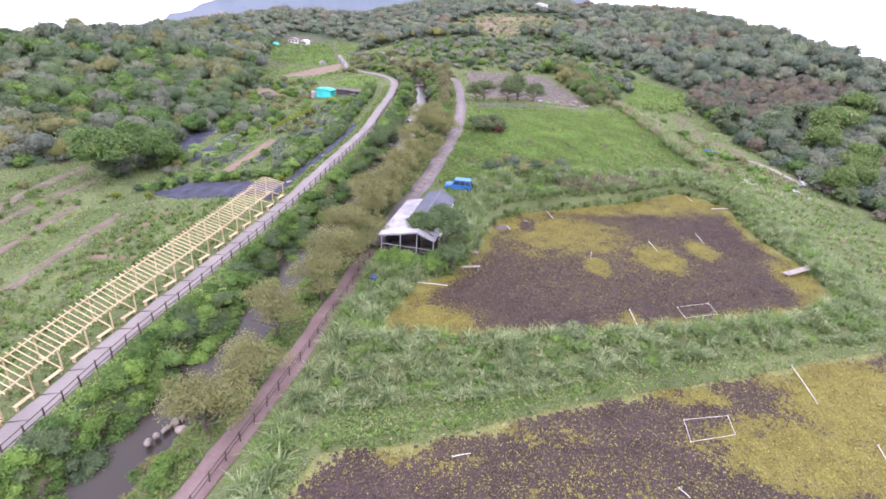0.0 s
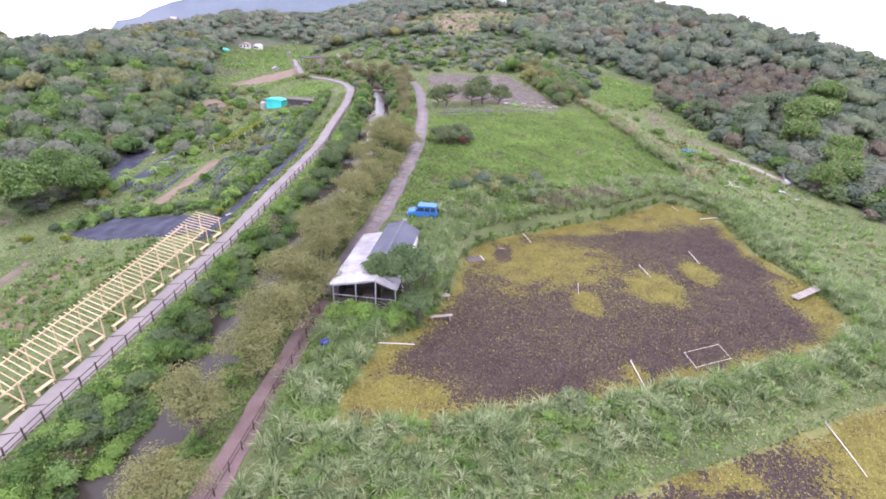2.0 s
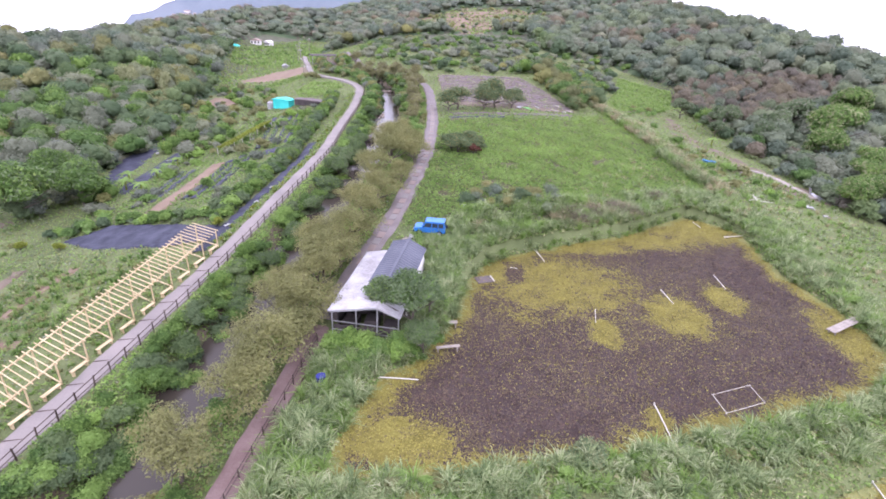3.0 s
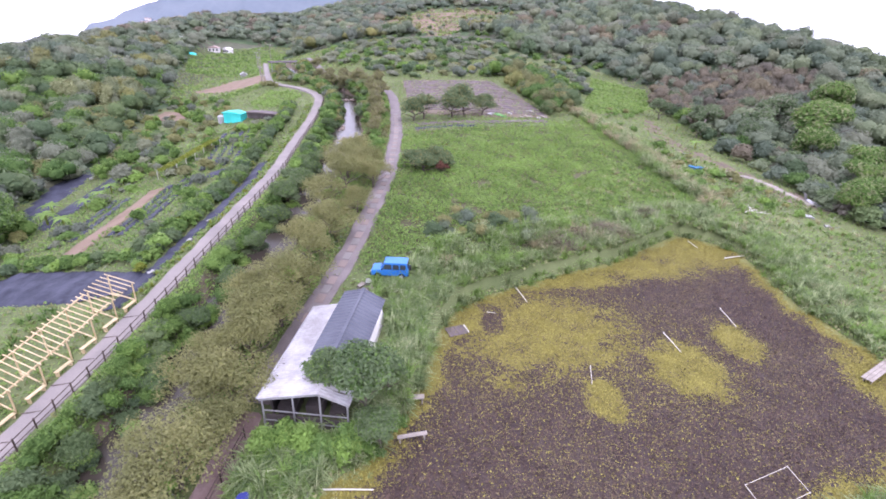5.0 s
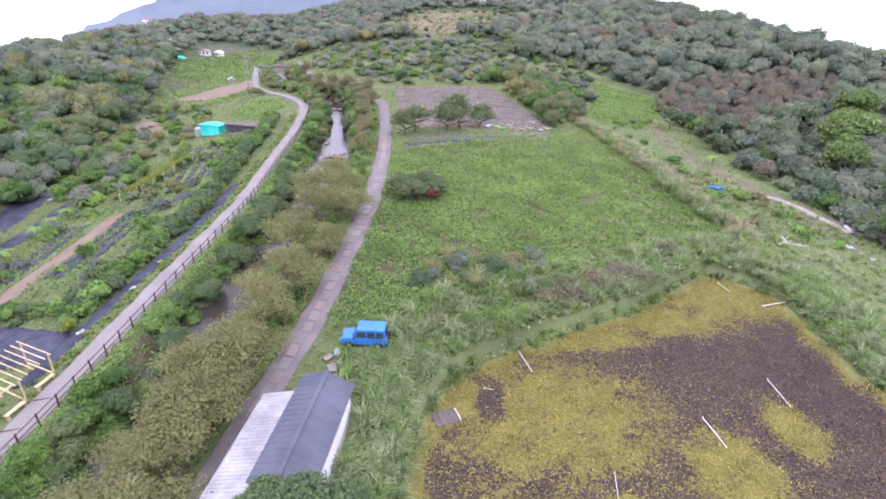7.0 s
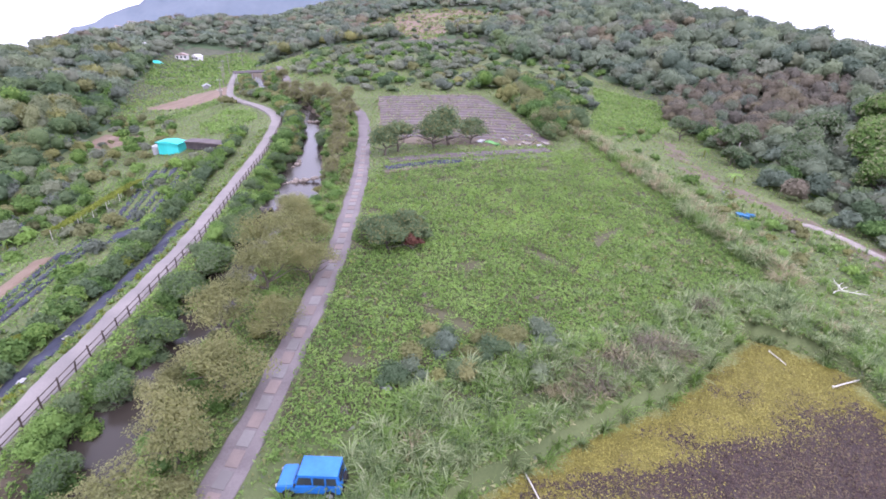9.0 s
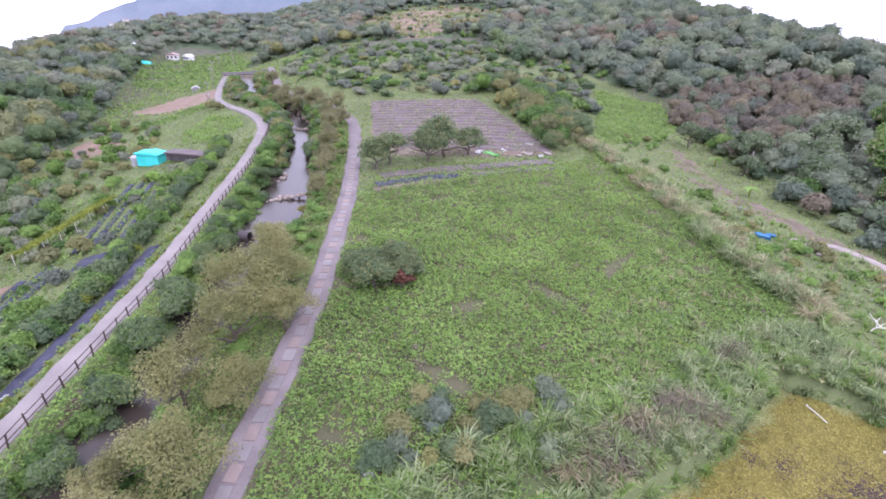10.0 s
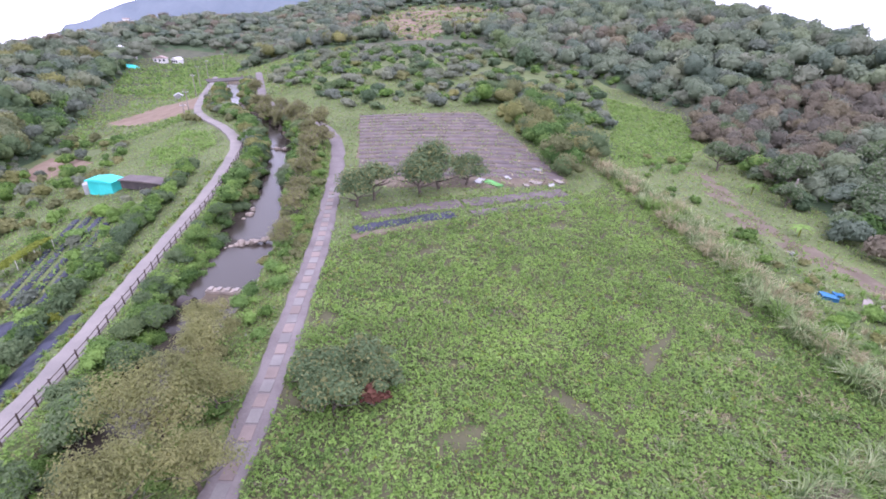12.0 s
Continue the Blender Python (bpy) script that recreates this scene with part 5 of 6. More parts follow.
# ---- open-sided shed ----
def shed():
    m = pose(-1.4, 44.05, 0.62, 0, 0, -9)
    sh = thing("shed", m, "open farm shed with white and slate-grey metal roofs", "shed")
    eave, ridge, top, ex = 2.05, 2.85, 3.3, 0.75

    def sheet(name, mat, x0, z0, x1, z1, y0, y1, label, pitch=0.25, lift=0.0):
        """Corrugated roof sheet from the low edge x0 to the high edge x1."""
        bm = bmesh.new()
        n = max(int((y1 - y0) / (pitch / 2)), 2)
        loops = []
        for i in range(n + 1):
            y, w = y0 + (y1 - y0) * i / n, (0.055 if i % 2 else 0.0) + lift
            loops.append([bm.verts.new((x, y, z + w + t)) for x, z, t in ((x0, z0, 0), ((x0 + x1) / 2, (z0 + z1) / 2, 0), (x1, z1, 0), (x1, z1, -0.04), (x0, z0, -0.04))])
        for a, b in zip(loops, loops[1:]):
            for k in range(5):
                bm.faces.new((a[k], a[(k + 1) % 5], b[(k + 1) % 5], b[k]))
        bm.faces.new(loops[0])
        bm.faces.new(loops[-1][::-1])
        bmesh.ops.recalc_face_normals(bm, faces=bm.faces)
        return part(name, bm, mat, sh, label)

    sheet("roof_panel", M["white"], -3.0, eave, ex, ridge, 0.0, 10.4, "large white corrugated metal roof slope")
    sheet("roof_panel", M["white"], 2.6, eave + 0.15, ex, ridge, 0.0, 3.3, "short white metal roof slope")
    sheet("roof_panel", M["slate"], -0.8, top - 0.3, ex, top + 0.1, 3.2, 11.2, "slate-blue metal roof slope", 0.4, 0.1)
    sheet("roof_panel", M["slate"], 2.4, eave + 0.5, ex, top + 0.1, 3.2, 11.2, "slate-blue metal roof slope", 0.4, 0.1)
    part("ridge_cap", beam(bmesh.new(), (ex, 3.1, top + 0.24), (ex, 11.3, top + 0.24), 0.28, 0.07, 0.02), M["slate"], sh)
    part("gutter", rod(bmesh.new(), (-3.05, 0, eave - 0.03), (-3.05, 10.4, eave - 0.03), 0.07, n=8), M["steel"], sh)
    part("fascia", beam(bmesh.new(), (-2.95, 0.03, eave - 0.1), (ex, 0.03, ridge - 0.1), 0.05, 0.14), M["steel"], sh)
    part("fascia", beam(bmesh.new(), (2.55, 0.03, eave + 0.05), (ex, 0.03, ridge - 0.1), 0.05, 0.14), M["white"], sh)
    for x, h in ((-2.8, eave), (-0.9, eave + 0.5), (0.75, ridge), (2.4, eave + 0.15)):
        for y in (0.15, 5.2, 10.2):
            part("post", rod(bmesh.new(), (x, y, -1.2), (x, y, h - 0.05), 0.06, n=8), M["steel"], sh)
    for h in (0.35, 1.1):
        part("rail", beam(bmesh.new(), (-2.8, 0.15, h), (2.4, 0.15, h), 0.05, 0.07), M["steel"], sh)
    part("back_wall", box(bmesh.new(), -2.8, 2.4, 10.2, 10.32, -0.6, eave), M["plaster"], sh, "pale rendered wall")
    part("side_wall", box(bmesh.new(), 2.26, 2.38, 3.2, 10.2, -1.2, eave + 0.45), M["plaster"], sh, "pale rendered wall")
    part("side_wall", box(bmesh.new(), -2.8, -2.7, 1.2, 10.2, -1.2, 1.2), M["dim"], sh, "dark boarded wall")
    part("inner_wall", box(bmesh.new(), -2.7, 2.26, 3.2, 3.3, -1.2, eave + 0.1), M["dim"], sh, "dark boarded wall")
    # added dark panel: stands in for the shade inside the open front
    part("front_board", box(bmesh.new(), -2.7, 2.3, 0.2, 0.26, -1.2, 0.75, 0.01), M["dim"], sh, "dark panel added for the shaded interior at the lower front")
    part("floor", box(bmesh.new(), -2.8, 2.3, 0.2, 10.2, -1.3, -0.35), M["mud"], sh)
    for x0, x1, h in ((-2.4, -1.2, 0.5), (-0.6, 0.4, 0.75), (0.9, 1.9, 0.4)):
        part("stored_crate", box(bmesh.new(), x0, x1, 1.2, 2.4, -0.36, h, 0.03), M["dim"], sh)


shed()


# ---- blue off-road car parked in the grass ----
def car():
    x, y = 2.95, 59.95
    c = thing("car", pose(x, y, zg(x, y) - 0.02, 0, 0, -6) @ Matrix.Diagonal((0.93, 0.93, 0.9, 1)), "bright blue boxy off-road car parked in tall grass", "car")
    prof = ((-1.72, 0.38), (-1.74, 0.72), (-1.62, 0.9), (-0.82, 0.98), (1.66, 0.98), (1.72, 0.7), (1.7, 0.38))
    bm = bmesh.new()
    a, b = [[bm.verts.new((px, s, pz)) for px, pz in prof] for s in (-0.74, 0.74)]
    bm.faces.new(a), bm.faces.new(b[::-1])
    for i in range(len(a)):
        j = (i + 1) % len(a)
        bm.faces.new((a[i], b[i], b[j], a[j]))
    bmesh.ops.recalc_face_normals(bm, faces=bm.faces)
    bmesh.ops.bevel(bm, geom=list(bm.edges), offset=0.05, segments=2, affect="EDGES")
    body = part("body", bm, M["blue"], c)
    bm = bmesh.new()
    v0 = [bm.verts.new(p) for p in ((-0.82, -0.7, 0.97), (1.66, -0.7, 0.97), (1.66, 0.7, 0.97), (-0.82, 0.7, 0.97))]
    v1 = [bm.verts.new(p) for p in ((-0.5, -0.62, 1.62), (1.55, -0.62, 1.62), (1.55, 0.62, 1.62), (-0.5, 0.62, 1.62))]
    bm.faces.new(v0[::-1]), bm.faces.new(v1)
    for i in range(4):
        bm.faces.new((v0[i], v0[(i + 1) % 4], v1[(i + 1) % 4], v1[i]))
    bmesh.ops.recalc_face_normals(bm, faces=bm.faces)
    bmesh.ops.bevel(bm, geom=list(bm.edges), offset=0.045, segments=2, affect="EDGES")
    cab = part("cabin", bm, M["blue"], c)
    part("roof", box(bmesh.new(), -0.52, 1.58, -0.66, 0.66, 1.6, 1.68, 0.03), M["blue"], c)

    def slab(name, corners, mat, parent):
        bm = bmesh.new()
        f = bm.faces.new([bm.verts.new(p) for p in corners])
        r = bmesh.ops.extrude_face_region(bm, geom=[f])
        bm.normal_update()
        nrm = f.normal.copy()
        bmesh.ops.translate(bm, verts=[v for v in r["geom"] if isinstance(v, bmesh.types.BMVert)], vec=-nrm * 0.015)
        bmesh.ops.recalc_face_normals(bm, faces=bm.faces)
        return part(name, bm, mat, parent)

    slab("windscreen", [(-0.84, -0.56, 1.05), (-0.57, -0.52, 1.55), (-0.57, 0.52, 1.55), (-0.84, 0.56, 1.05)], M["pane"], cab)
    slab("rear_window", [(1.675, -0.5, 1.1), (1.675, 0.5, 1.1), (1.6, 0.48, 1.5), (1.6, -0.48, 1.5)], M["pane"], cab)
    for s in (-1, 1):
        for x0, x1 in ((-0.62, 0.2), (0.28, 0.88), (0.96, 1.5)):
            slab("side_window", [(x0, s * 0.71, 1.04), (x1, s * 0.71, 1.04), (x1 - 0.03, s * 0.655, 1.5), (x0 + 0.15 if x0 < 0 else x0, s * 0.655, 1.5)], M["pane"], cab)
        part("mirror", box(bmesh.new(), -0.72, -0.62, s * 0.86 - 0.08, s * 0.86 + 0.08, 1.05, 1.2, 0.02), M["tyre"], c)
        part("headlight", rod(bmesh.new(), (-1.72, s * 0.55, 0.74), (-1.77, s * 0.55, 0.74), 0.09, n=12), M["white"], c)
        for wx in (-1.1, 1.1):
            w = part("wheel", rod(bmesh.new(), (wx, s * 0.6, 0.33), (wx, s * 0.8, 0.33), 0.33, n=20), M["tyre"], c)
            part("rim", rod(bmesh.new(), (wx, s * 0.8, 0.33), (wx, s * 0.815, 0.33), 0.19, n=14), M["steel"], w)
    part("bumper", box(bmesh.new(), -1.82, -1.7, -0.74, 0.74, 0.38, 0.54, 0.02), M["tyre"], c)
    part("bumper", box(bmesh.new(), 1.68, 1.78, -0.74, 0.74, 0.38, 0.54, 0.02), M["tyre"], c)
    part("spare_wheel", rod(bmesh.new(), (1.72, 0.1, 0.85), (1.9, 0.1, 0.85), 0.3, n=18), M["tyre"], c)


car()


# ---- sticks, pipes and frames lying on the ponds ----
def pole(a, b, level, r, mat, label, name="pole", lift=0.0):
    d = thing(name, Matrix.Translation((a[0], a[1], level)), label, "pole", group="poles on the ponds")
    bx, by, r = b[0] - a[0], b[1] - a[1], r * 0.75
    bm = bmesh.new()
    k = 6
    for i in range(k):
        t0, t1 = i / k, (i + 1) / k
        sag = [0.03 * math.sin(math.pi * t) for t in (t0, t1)]
        rod(bm, (bx * t0, by * t0, r + 0.05 + lift * t0 + sag[0]), (bx * t1, by * t1, r + 0.05 + lift * t1 + sag[1]), r * (1 - 0.25 * t0), r * (1 - 0.25 * t1), 8)
    part("shaft", bm, mat, d)
    part("end_cap", rod(bmesh.new(), (0, 0, 0.0), (0, 0, r * 2 + 0.1), r * 1.15, n=8), mat, d)


BAMBOO = "pale bamboo pole floating on the pond plants"
for a, b, r in (((14.4, 63.0), (15.1, 59.7), 0.07), ((25.5, 54.7), (25.7, 52.1), 0.055), ((32.4, 58.4), (32.2, 55.5), 0.05), ((18.0, 50.5), (17.5, 48.5), 0.035),
                ((38.6, 68.6), (41.4, 69.3), 0.08), ((36.7, 73), (36.9, 71.3), 0.06), ((-0.8, 40.2), (2.7, 40.1), 0.07)):
    pole(a, b, POND_Z, r, M["pipe"], BAMBOO)
pole((18.9, 38.6), (18.8, 34.6), POND_Z, 0.06, M["pipe"], "thick off-white pipe lying across the pond edge")
pole((30.7, 33.6), (30.1, 29.1), POOL_Z, 0.055, M["pipe"], "thick off-white pipe lying across the pond edge")
pole((31.8, 25.4), (31.4, 24.0), POOL_Z, 0.05, M["pipe"], BAMBOO)
pole((17.0, 20.4), (17.4, 19.8), POOL_Z, 0.05, M["pipe"], BAMBOO)
pole((3.9, 21.2), (5.0, 21.6), POOL_Z, 0.04, M["pipe"], BAMBOO)


def float_frame(corners, level, label):
    o = corners[0]
    fr = thing("pipe_square", Matrix.Translation((o[0], o[1], level)), label, "frame", group="square frames on the ponds")
    for a, b in zip(corners, corners[1:] + corners[:1]):
        part("pipe", rod(bmesh.new(), (a[0] - o[0], a[1] - o[1], 0.09), (b[0] - o[0], b[1] - o[1], 0.09), 0.02, n=8), M["pipe"], fr)
    for a in corners:
        part("elbow", rod(bmesh.new(), (a[0] - o[0], a[1] - o[1], 0.0), (a[0] - o[0], a[1] - o[1], 0.13), 0.036, n=8), M["pipe"], fr)


float_frame(((23.5, 39.8), (26.8, 41.0), (26.9, 39.2), (23.6, 38.0)), POND_Z, "square off-white pipe frame floating on the pond")
float_frame(((19.4, 26.2), (22.7, 27.0), (22.4, 25.2), (19.1, 24.2)), POOL_Z, "square off-white pipe frame floating on the pond")


def jetty(x0, y0, x1, y1, level, w, label):
    j = thing("jetty", Matrix.Translation((x0, y0, level)), label, "jetty")
    d = Vector((x1 - x0, y1 - y0, 0))
    s = Vector((-d.y, d.x, 0)).normalized()
    for k in (-1, 0, 1):
        o = s * k * w / 3
        part("plank", beam(bmesh.new(), o + Vector((0, 0, 0.42)), o + d + Vector((0, 0, 0.5)), w / 3.2, 0.05), M["paledead"], j)
    for t in (0.08, 0.9):
        for k in (-1, 1):
            o = s * k * w / 3 + d * t
            part("post", rod(bmesh.new(), o + Vector((0, 0, -0.6)), o + Vector((0, 0, 0.42)), 0.05, n=8), M["paledead"], j)


jetty(37.6, 48.2, 42.0, 50.6, POND_Z, 0.75, "grey weathered plank jetty at the pond edge")
jetty(3.9, 43.5, 5.7, 43.8, POND_Z, 0.3, "small plank stage at the pond edge")
jetty(4.2, 47.0, 5.6, 47.0, POND_Z, 0.45, "short pale plank at the pond edge")


def board(x, y, turn):
    b = thing("floating_board", pose(x, y, POND_Z, 0, 0, turn), "grey-brown weathered board lying on the pond plants", "board")
    for k in range(4):
        part("plank", box(bmesh.new(), -0.8 + 0.4 * k, -0.42 + 0.4 * k, -0.62, 0.66, 0.05, 0.11, 0.01), M["mulch"], b)
    part("edge_strip", box(bmesh.new(), 0.84, 0.92, -0.5, 0.6, 0.06, 0.14), M["pipe"], b)


board(8.4, 55.2, 18)
pole((11.3, 58.0), (12.0, 57.8), POND_Z, 0.04, M["pipe"], BAMBOO)

# ---- trees that stand apart ----
def trunk_mesh(h, r, limbs, spread):
    bm = bmesh.new()
    pts = [Vector((0.04 * i * math.sin(i * 1.7), 0.04 * i * math.cos(i * 1.3), h * i / 5)) for i in range(6)]
    for i in range(5):
        rod(bm, pts[i] - Vector((0, 0, 0.5 if i == 0 else 0.03)), pts[i + 1], r * (1 - 0.13 * i), r * (1 - 0.13 * (i + 1)), 8)
    for k in range(limbs):
        a = k * 2.4
        s = pts[2 + k % 3]
        mid = s + Vector((math.cos(a) * spread * 0.45, math.sin(a) * spread * 0.45, h * 0.22))
        rod(bm, s, mid, r * 0.45, r * 0.3, 6)
        rod(bm, mid, mid + Vector((math.cos(a + 0.4) * spread * 0.4, math.sin(a + 0.4) * spread * 0.4, h * 0.2)), r * 0.3, r * 0.12, 6)
    return bm


def tree_kind(name, mat, radius, height, trunk, leaves, size, label, category, spots, group="", lobes=8, second=None, core=0.68, kinds=2):
    """Trees of one kind: a few built, the rest copied with a turn and a size of their own. spots: x, y, size."""
    made = []
    for i, (x, y, s) in enumerate(spots):
        m = Matrix.Translation((x, y, zg(x, y) - 0.1)) @ pose(0, 0, 0, 0, 0, 137.5 * i) @ Matrix.Diagonal((s, s, s * (0.92 + 0.16 * ((i * 7) % 5) / 4), 1))
        if len(made) < kinds:
            t = thing(name, Matrix.Identity(4), label, category, group)
            part("trunk", trunk_mesh(trunk + height * 0.35, 0.05 * height * 0.5 + 0.05, 6, radius), M["bark"], t)
            v, f = crown(radius, height, leaves, size, lobes=lobes, fine=3 if core else None, core=core)
            mi = None
            mats = [M[mat]]
            if second:
                mats.append(M[second])
                mi = (rng.uniform(size=len(f)) < 0.25).astype(int)
            cr = new("crown", mesh_from("crown", v + (0, 0, trunk + height * 0.42), f, mats, mi, smooth=True))
            cr.parent = t
            t.matrix_basis = m
            made.append(t)
        else:
            copy_thing(made[i % kinds], m)


tree_kind("tree", "leaf_olive", 2.5, 4.7, 0.8, 7600, 0.125, "olive-brown leafy tree between the stream and the lane", "tree",
          ((-11.6, 22.5, 1.05), (-10.4, 32.2, 1.0), (-8.2, 37.2, 0.95), (-7.9, 41.0, 1.1), (-8.9, 46.5, 0.9), (-6.8, 46.8, 1.0), (-6.4, 52.0, 1.05), (-7.9, 57, 0.85), (-4.9, 57.4, 0.95), (-4.3, 62.0, 1.0), (-3.0, 66.4, 0.95),
           (-4.4, 71.5, 0.95), (-2.6, 76.0, 0.95), (-3.0, 81.5, 1.0), (-2.2, 86.0, 0.95), (-3.2, 90.5, 0.8), (-6.7, 43.5, 0.75), (-6.3, 50.0, 0.85), (-5.2, 54.2, 0.8), (-6.3, 66.5, 0.7), (-0.9, 71.4, 0.7), (0.3, 77.8, 0.75), (-0.2, 82.6, 0.7), (-10.2, 26.6, 0.8), (-9.2, 52.0, 0.85)),
          group="olive trees along the lane", second="leaf_olive_young", core=0, kinds=5, lobes=24)
tree_kind("tree", "leaf_olive", 1.9, 3.7, 0.6, 3000, 0.18, "small olive tree on the lane verge", "tree",
          ((-1.2, 106, 0.85), (-1.2, 113, 0.95), (-1.8, 119, 1.0), (-2.4, 125, 1.05), (-2.8, 131, 1.1), (-3.4, 137, 1.1), (-2.0, 141, 1.15), (0.2, 79.5, 0.5), (-5, 146, 1.25), (-3.2, 149, 1.2), (-6.5, 152, 1.25), (-9, 156, 1.3), (-8.4, 161, 1.2),
           (-13, 163, 1.3), (-13.4, 168, 1.25), (-17, 171, 1.3), (-20, 178, 1.3), (-18.4, 176, 1.2), (-23, 186, 1.2), (-25, 193, 1.2)),
          group="olive trees along the lane", second="leaf_brown", core=0, lobes=18)
tree_kind("tree", "leaf_deep", 2.0, 4.0, 0.9, 4000, 0.22, "dense deep green tree on the stream bank", "tree",
          ((-9.4, 84.5, 0.95), (-9.9, 79.5, 0.9), (-9.3, 90.5, 0.75), (-11.0, 69, 0.72), (-15.6, 45, 0.5), (-10.9, 117, 0.7), (-10.3, 74.5, 0.8), (-9.2, 96, 0.7), (-12.0, 63.5, 0.7), (-12.7, 57.5, 0.66), (-13.8, 51, 0.6)), second="leaf_lush")
tree_kind("tree", "leaf_deep", 2.3, 3.6, 2.6, 5200, 0.19, "broad deep green tree overhanging the shed roof", "tree", ((-0.3, 46.0, 0.8), (1.9, 44.6, 1.0), (3.3, 46.6, 0.7), (2.9, 42.8, 0.65)), second="leaf_lush", kinds=2, lobes=16, core=0.55)
tree_kind("fruit_tree", "leaf_deep", 1.8, 3.2, 0.25, 3400, 0.17, "round dark green fruit tree by the vegetable plot", "tree", ((12.4, 119.2, 1.75), (18.6, 122.6, 1.45), (14.8, 120.8, 1.15), (7.0, 117.2, 1.15), (5.2, 115.4, 0.85)), second="leaf_olive", core=0, lobes=18)
tree_kind("tree", "leaf_lush", 3.0, 4.8, 1.0, 5200, 0.26, "tall rounded green tree above the garden plots", "tree", ((-54.6, 79, 1.7), (-58.5, 92, 1.2), (-49, 84, 0.75)), second="leaf_deep")
tree_kind("tree", "leaf_lush", 3.0, 5.0, 1.2, 5000, 0.28, "bright green broad-crowned tree at the wood's edge", "tree", ((73, 92, 1.25), (70, 86, 1.0), (65, 83.5, 0.8), (76, 107, 1.4), (83, 116, 1.55), (92, 127, 1.6), (100, 136, 1.5), (78, 98, 1.2)), second="leaf_bamboo", lobes=14)
tree_kind("tree", "leaf_deep", 3.0, 5.2, 1.0, 4000, 0.3, "grey-green rounded tree at the wood's edge", "tree", ((70, 117, 1.15), (76, 124, 1.3), (67, 128, 1.0), (85, 132, 1.2), (62.5, 122, 0.6), (60.5, 136, 0.75)), second="leaf_wood", lobes=14)
tree_kind("bush", "leaf_deep", 1.7, 2.5, 0.2, 3400, 0.15, "rounded green bush in the fallow field", "bush", ((5.3, 84.4, 1.3), (7.9, 85.4, 1.25), (6.3, 82.6, 0.95), (8.9, 83.9, 0.85)), second="leaf_olive", kinds=2, lobes=11, core=0.6)
tree_kind("bush", "leaf_deep", 1.3, 1.6, 0.15, 2600, 0.13, "soft green willow bush at the pond edge", "bush", ((13.1, 33.4, 1.0), (11.6, 33.0, 0.75)), second="leaf_bamboo", kinds=1, core=0, lobes=14)
tree_kind("bush", "leaf_red", 0.6, 0.9, 0.35, 260, 0.2, "small rust-red dying bush", "bush", ((8.5, 82.7, 1.6),), kinds=1)
tree_kind("bush", "leaf_lime", 1.0, 1.5, 0.3, 400, 0.26, "yellow-green bush in the hedge", "bush", ((-21.8, 76, 1.0), (-19.4, 88, 0.9), (-21.5, 66.3, 0.7), (-20.3, 97, 0.9), (-41, 66.8, 0.7), (-47.5, 69, 0.8)), group="yellow-green bushes")

# ---- beds, sheets and plots ----
def drape(name, poly, mat, lift, label, category, cell=0.8, ruffle=0.05, kind=""):
    """A sheet lying on the ground inside an outline, with edges turned down."""
    p = np.array(poly)
    (x0, y0), (x1, y1) = p.min(0), p.max(0)
    xs, ys = np.arange(x0, x1 + cell, cell), np.arange(y0, y1 + cell, cell)
    x, y = np.meshgrid(xs, ys)
    z = ground_z(x, y) + lift + ruffle * np.sin(x * 2.1 + y) * np.cos(y * 1.7)
    z = np.where(inside(poly, x, y), z, z - lift - 0.25)
    i = (np.arange(len(ys) - 1)[:, None] * len(xs) + np.arange(len(xs) - 1)).ravel()
    f = np.stack([i, i + 1, i + len(xs) + 1, i + len(xs)], 1)
    keep = inside(poly, x, y).ravel()[f].sum(1) >= 1
    ob = new(name, mesh_from(name, np.stack([x, y, z], -1).reshape(-1, 3), f[keep], [mat], smooth=True))
    return tagged(ob, label, category, kind=kind)


FILM = "dark blue-grey plastic sheeting laid over the ground"
drape("ground_sheeting", SHEET, M["plastic"], 0.16, FILM, "plastic sheet", cell=0.3)
drape("ground_sheeting", STRIP, M["plastic"], 0.14, "dark plastic strip along the road edge", "plastic sheet", cell=0.3)
for b in BEDS[8:]:
    drape("ground_sheeting", b, M["plastic"], 0.2, FILM, "plastic sheet")
for k, b in enumerate(BEDS[:8]):
    drape("soil_bed", b, M["redsoil" if k in (0, 1, 6, 7) else "soil"], 0.14, "bare reddish soil bed among the crops" if k in (0, 1, 6, 7) else "bare brown soil strip between crop rows", "soil bed", cell=0.4)
for x0, y0, x1, y1, w in ((-4, 322, 52, 312, 5), (2, 345, 60, 335, 6), (0, 372, 66, 362, 7), (12, 405, 66, 396, 8)):
    drape("soil_bed", ((x0, y0), (x1, y1), (x1, y1 + w), (x0, y0 + w)), M["redsoil"], 0.25, "bare red-brown terrace on the far slope", "soil bed", cell=2.5)
drape("soil_bed", PLOT, M["soil"], 0.08, "brown tilled soil under the vegetable plot", "soil bed")


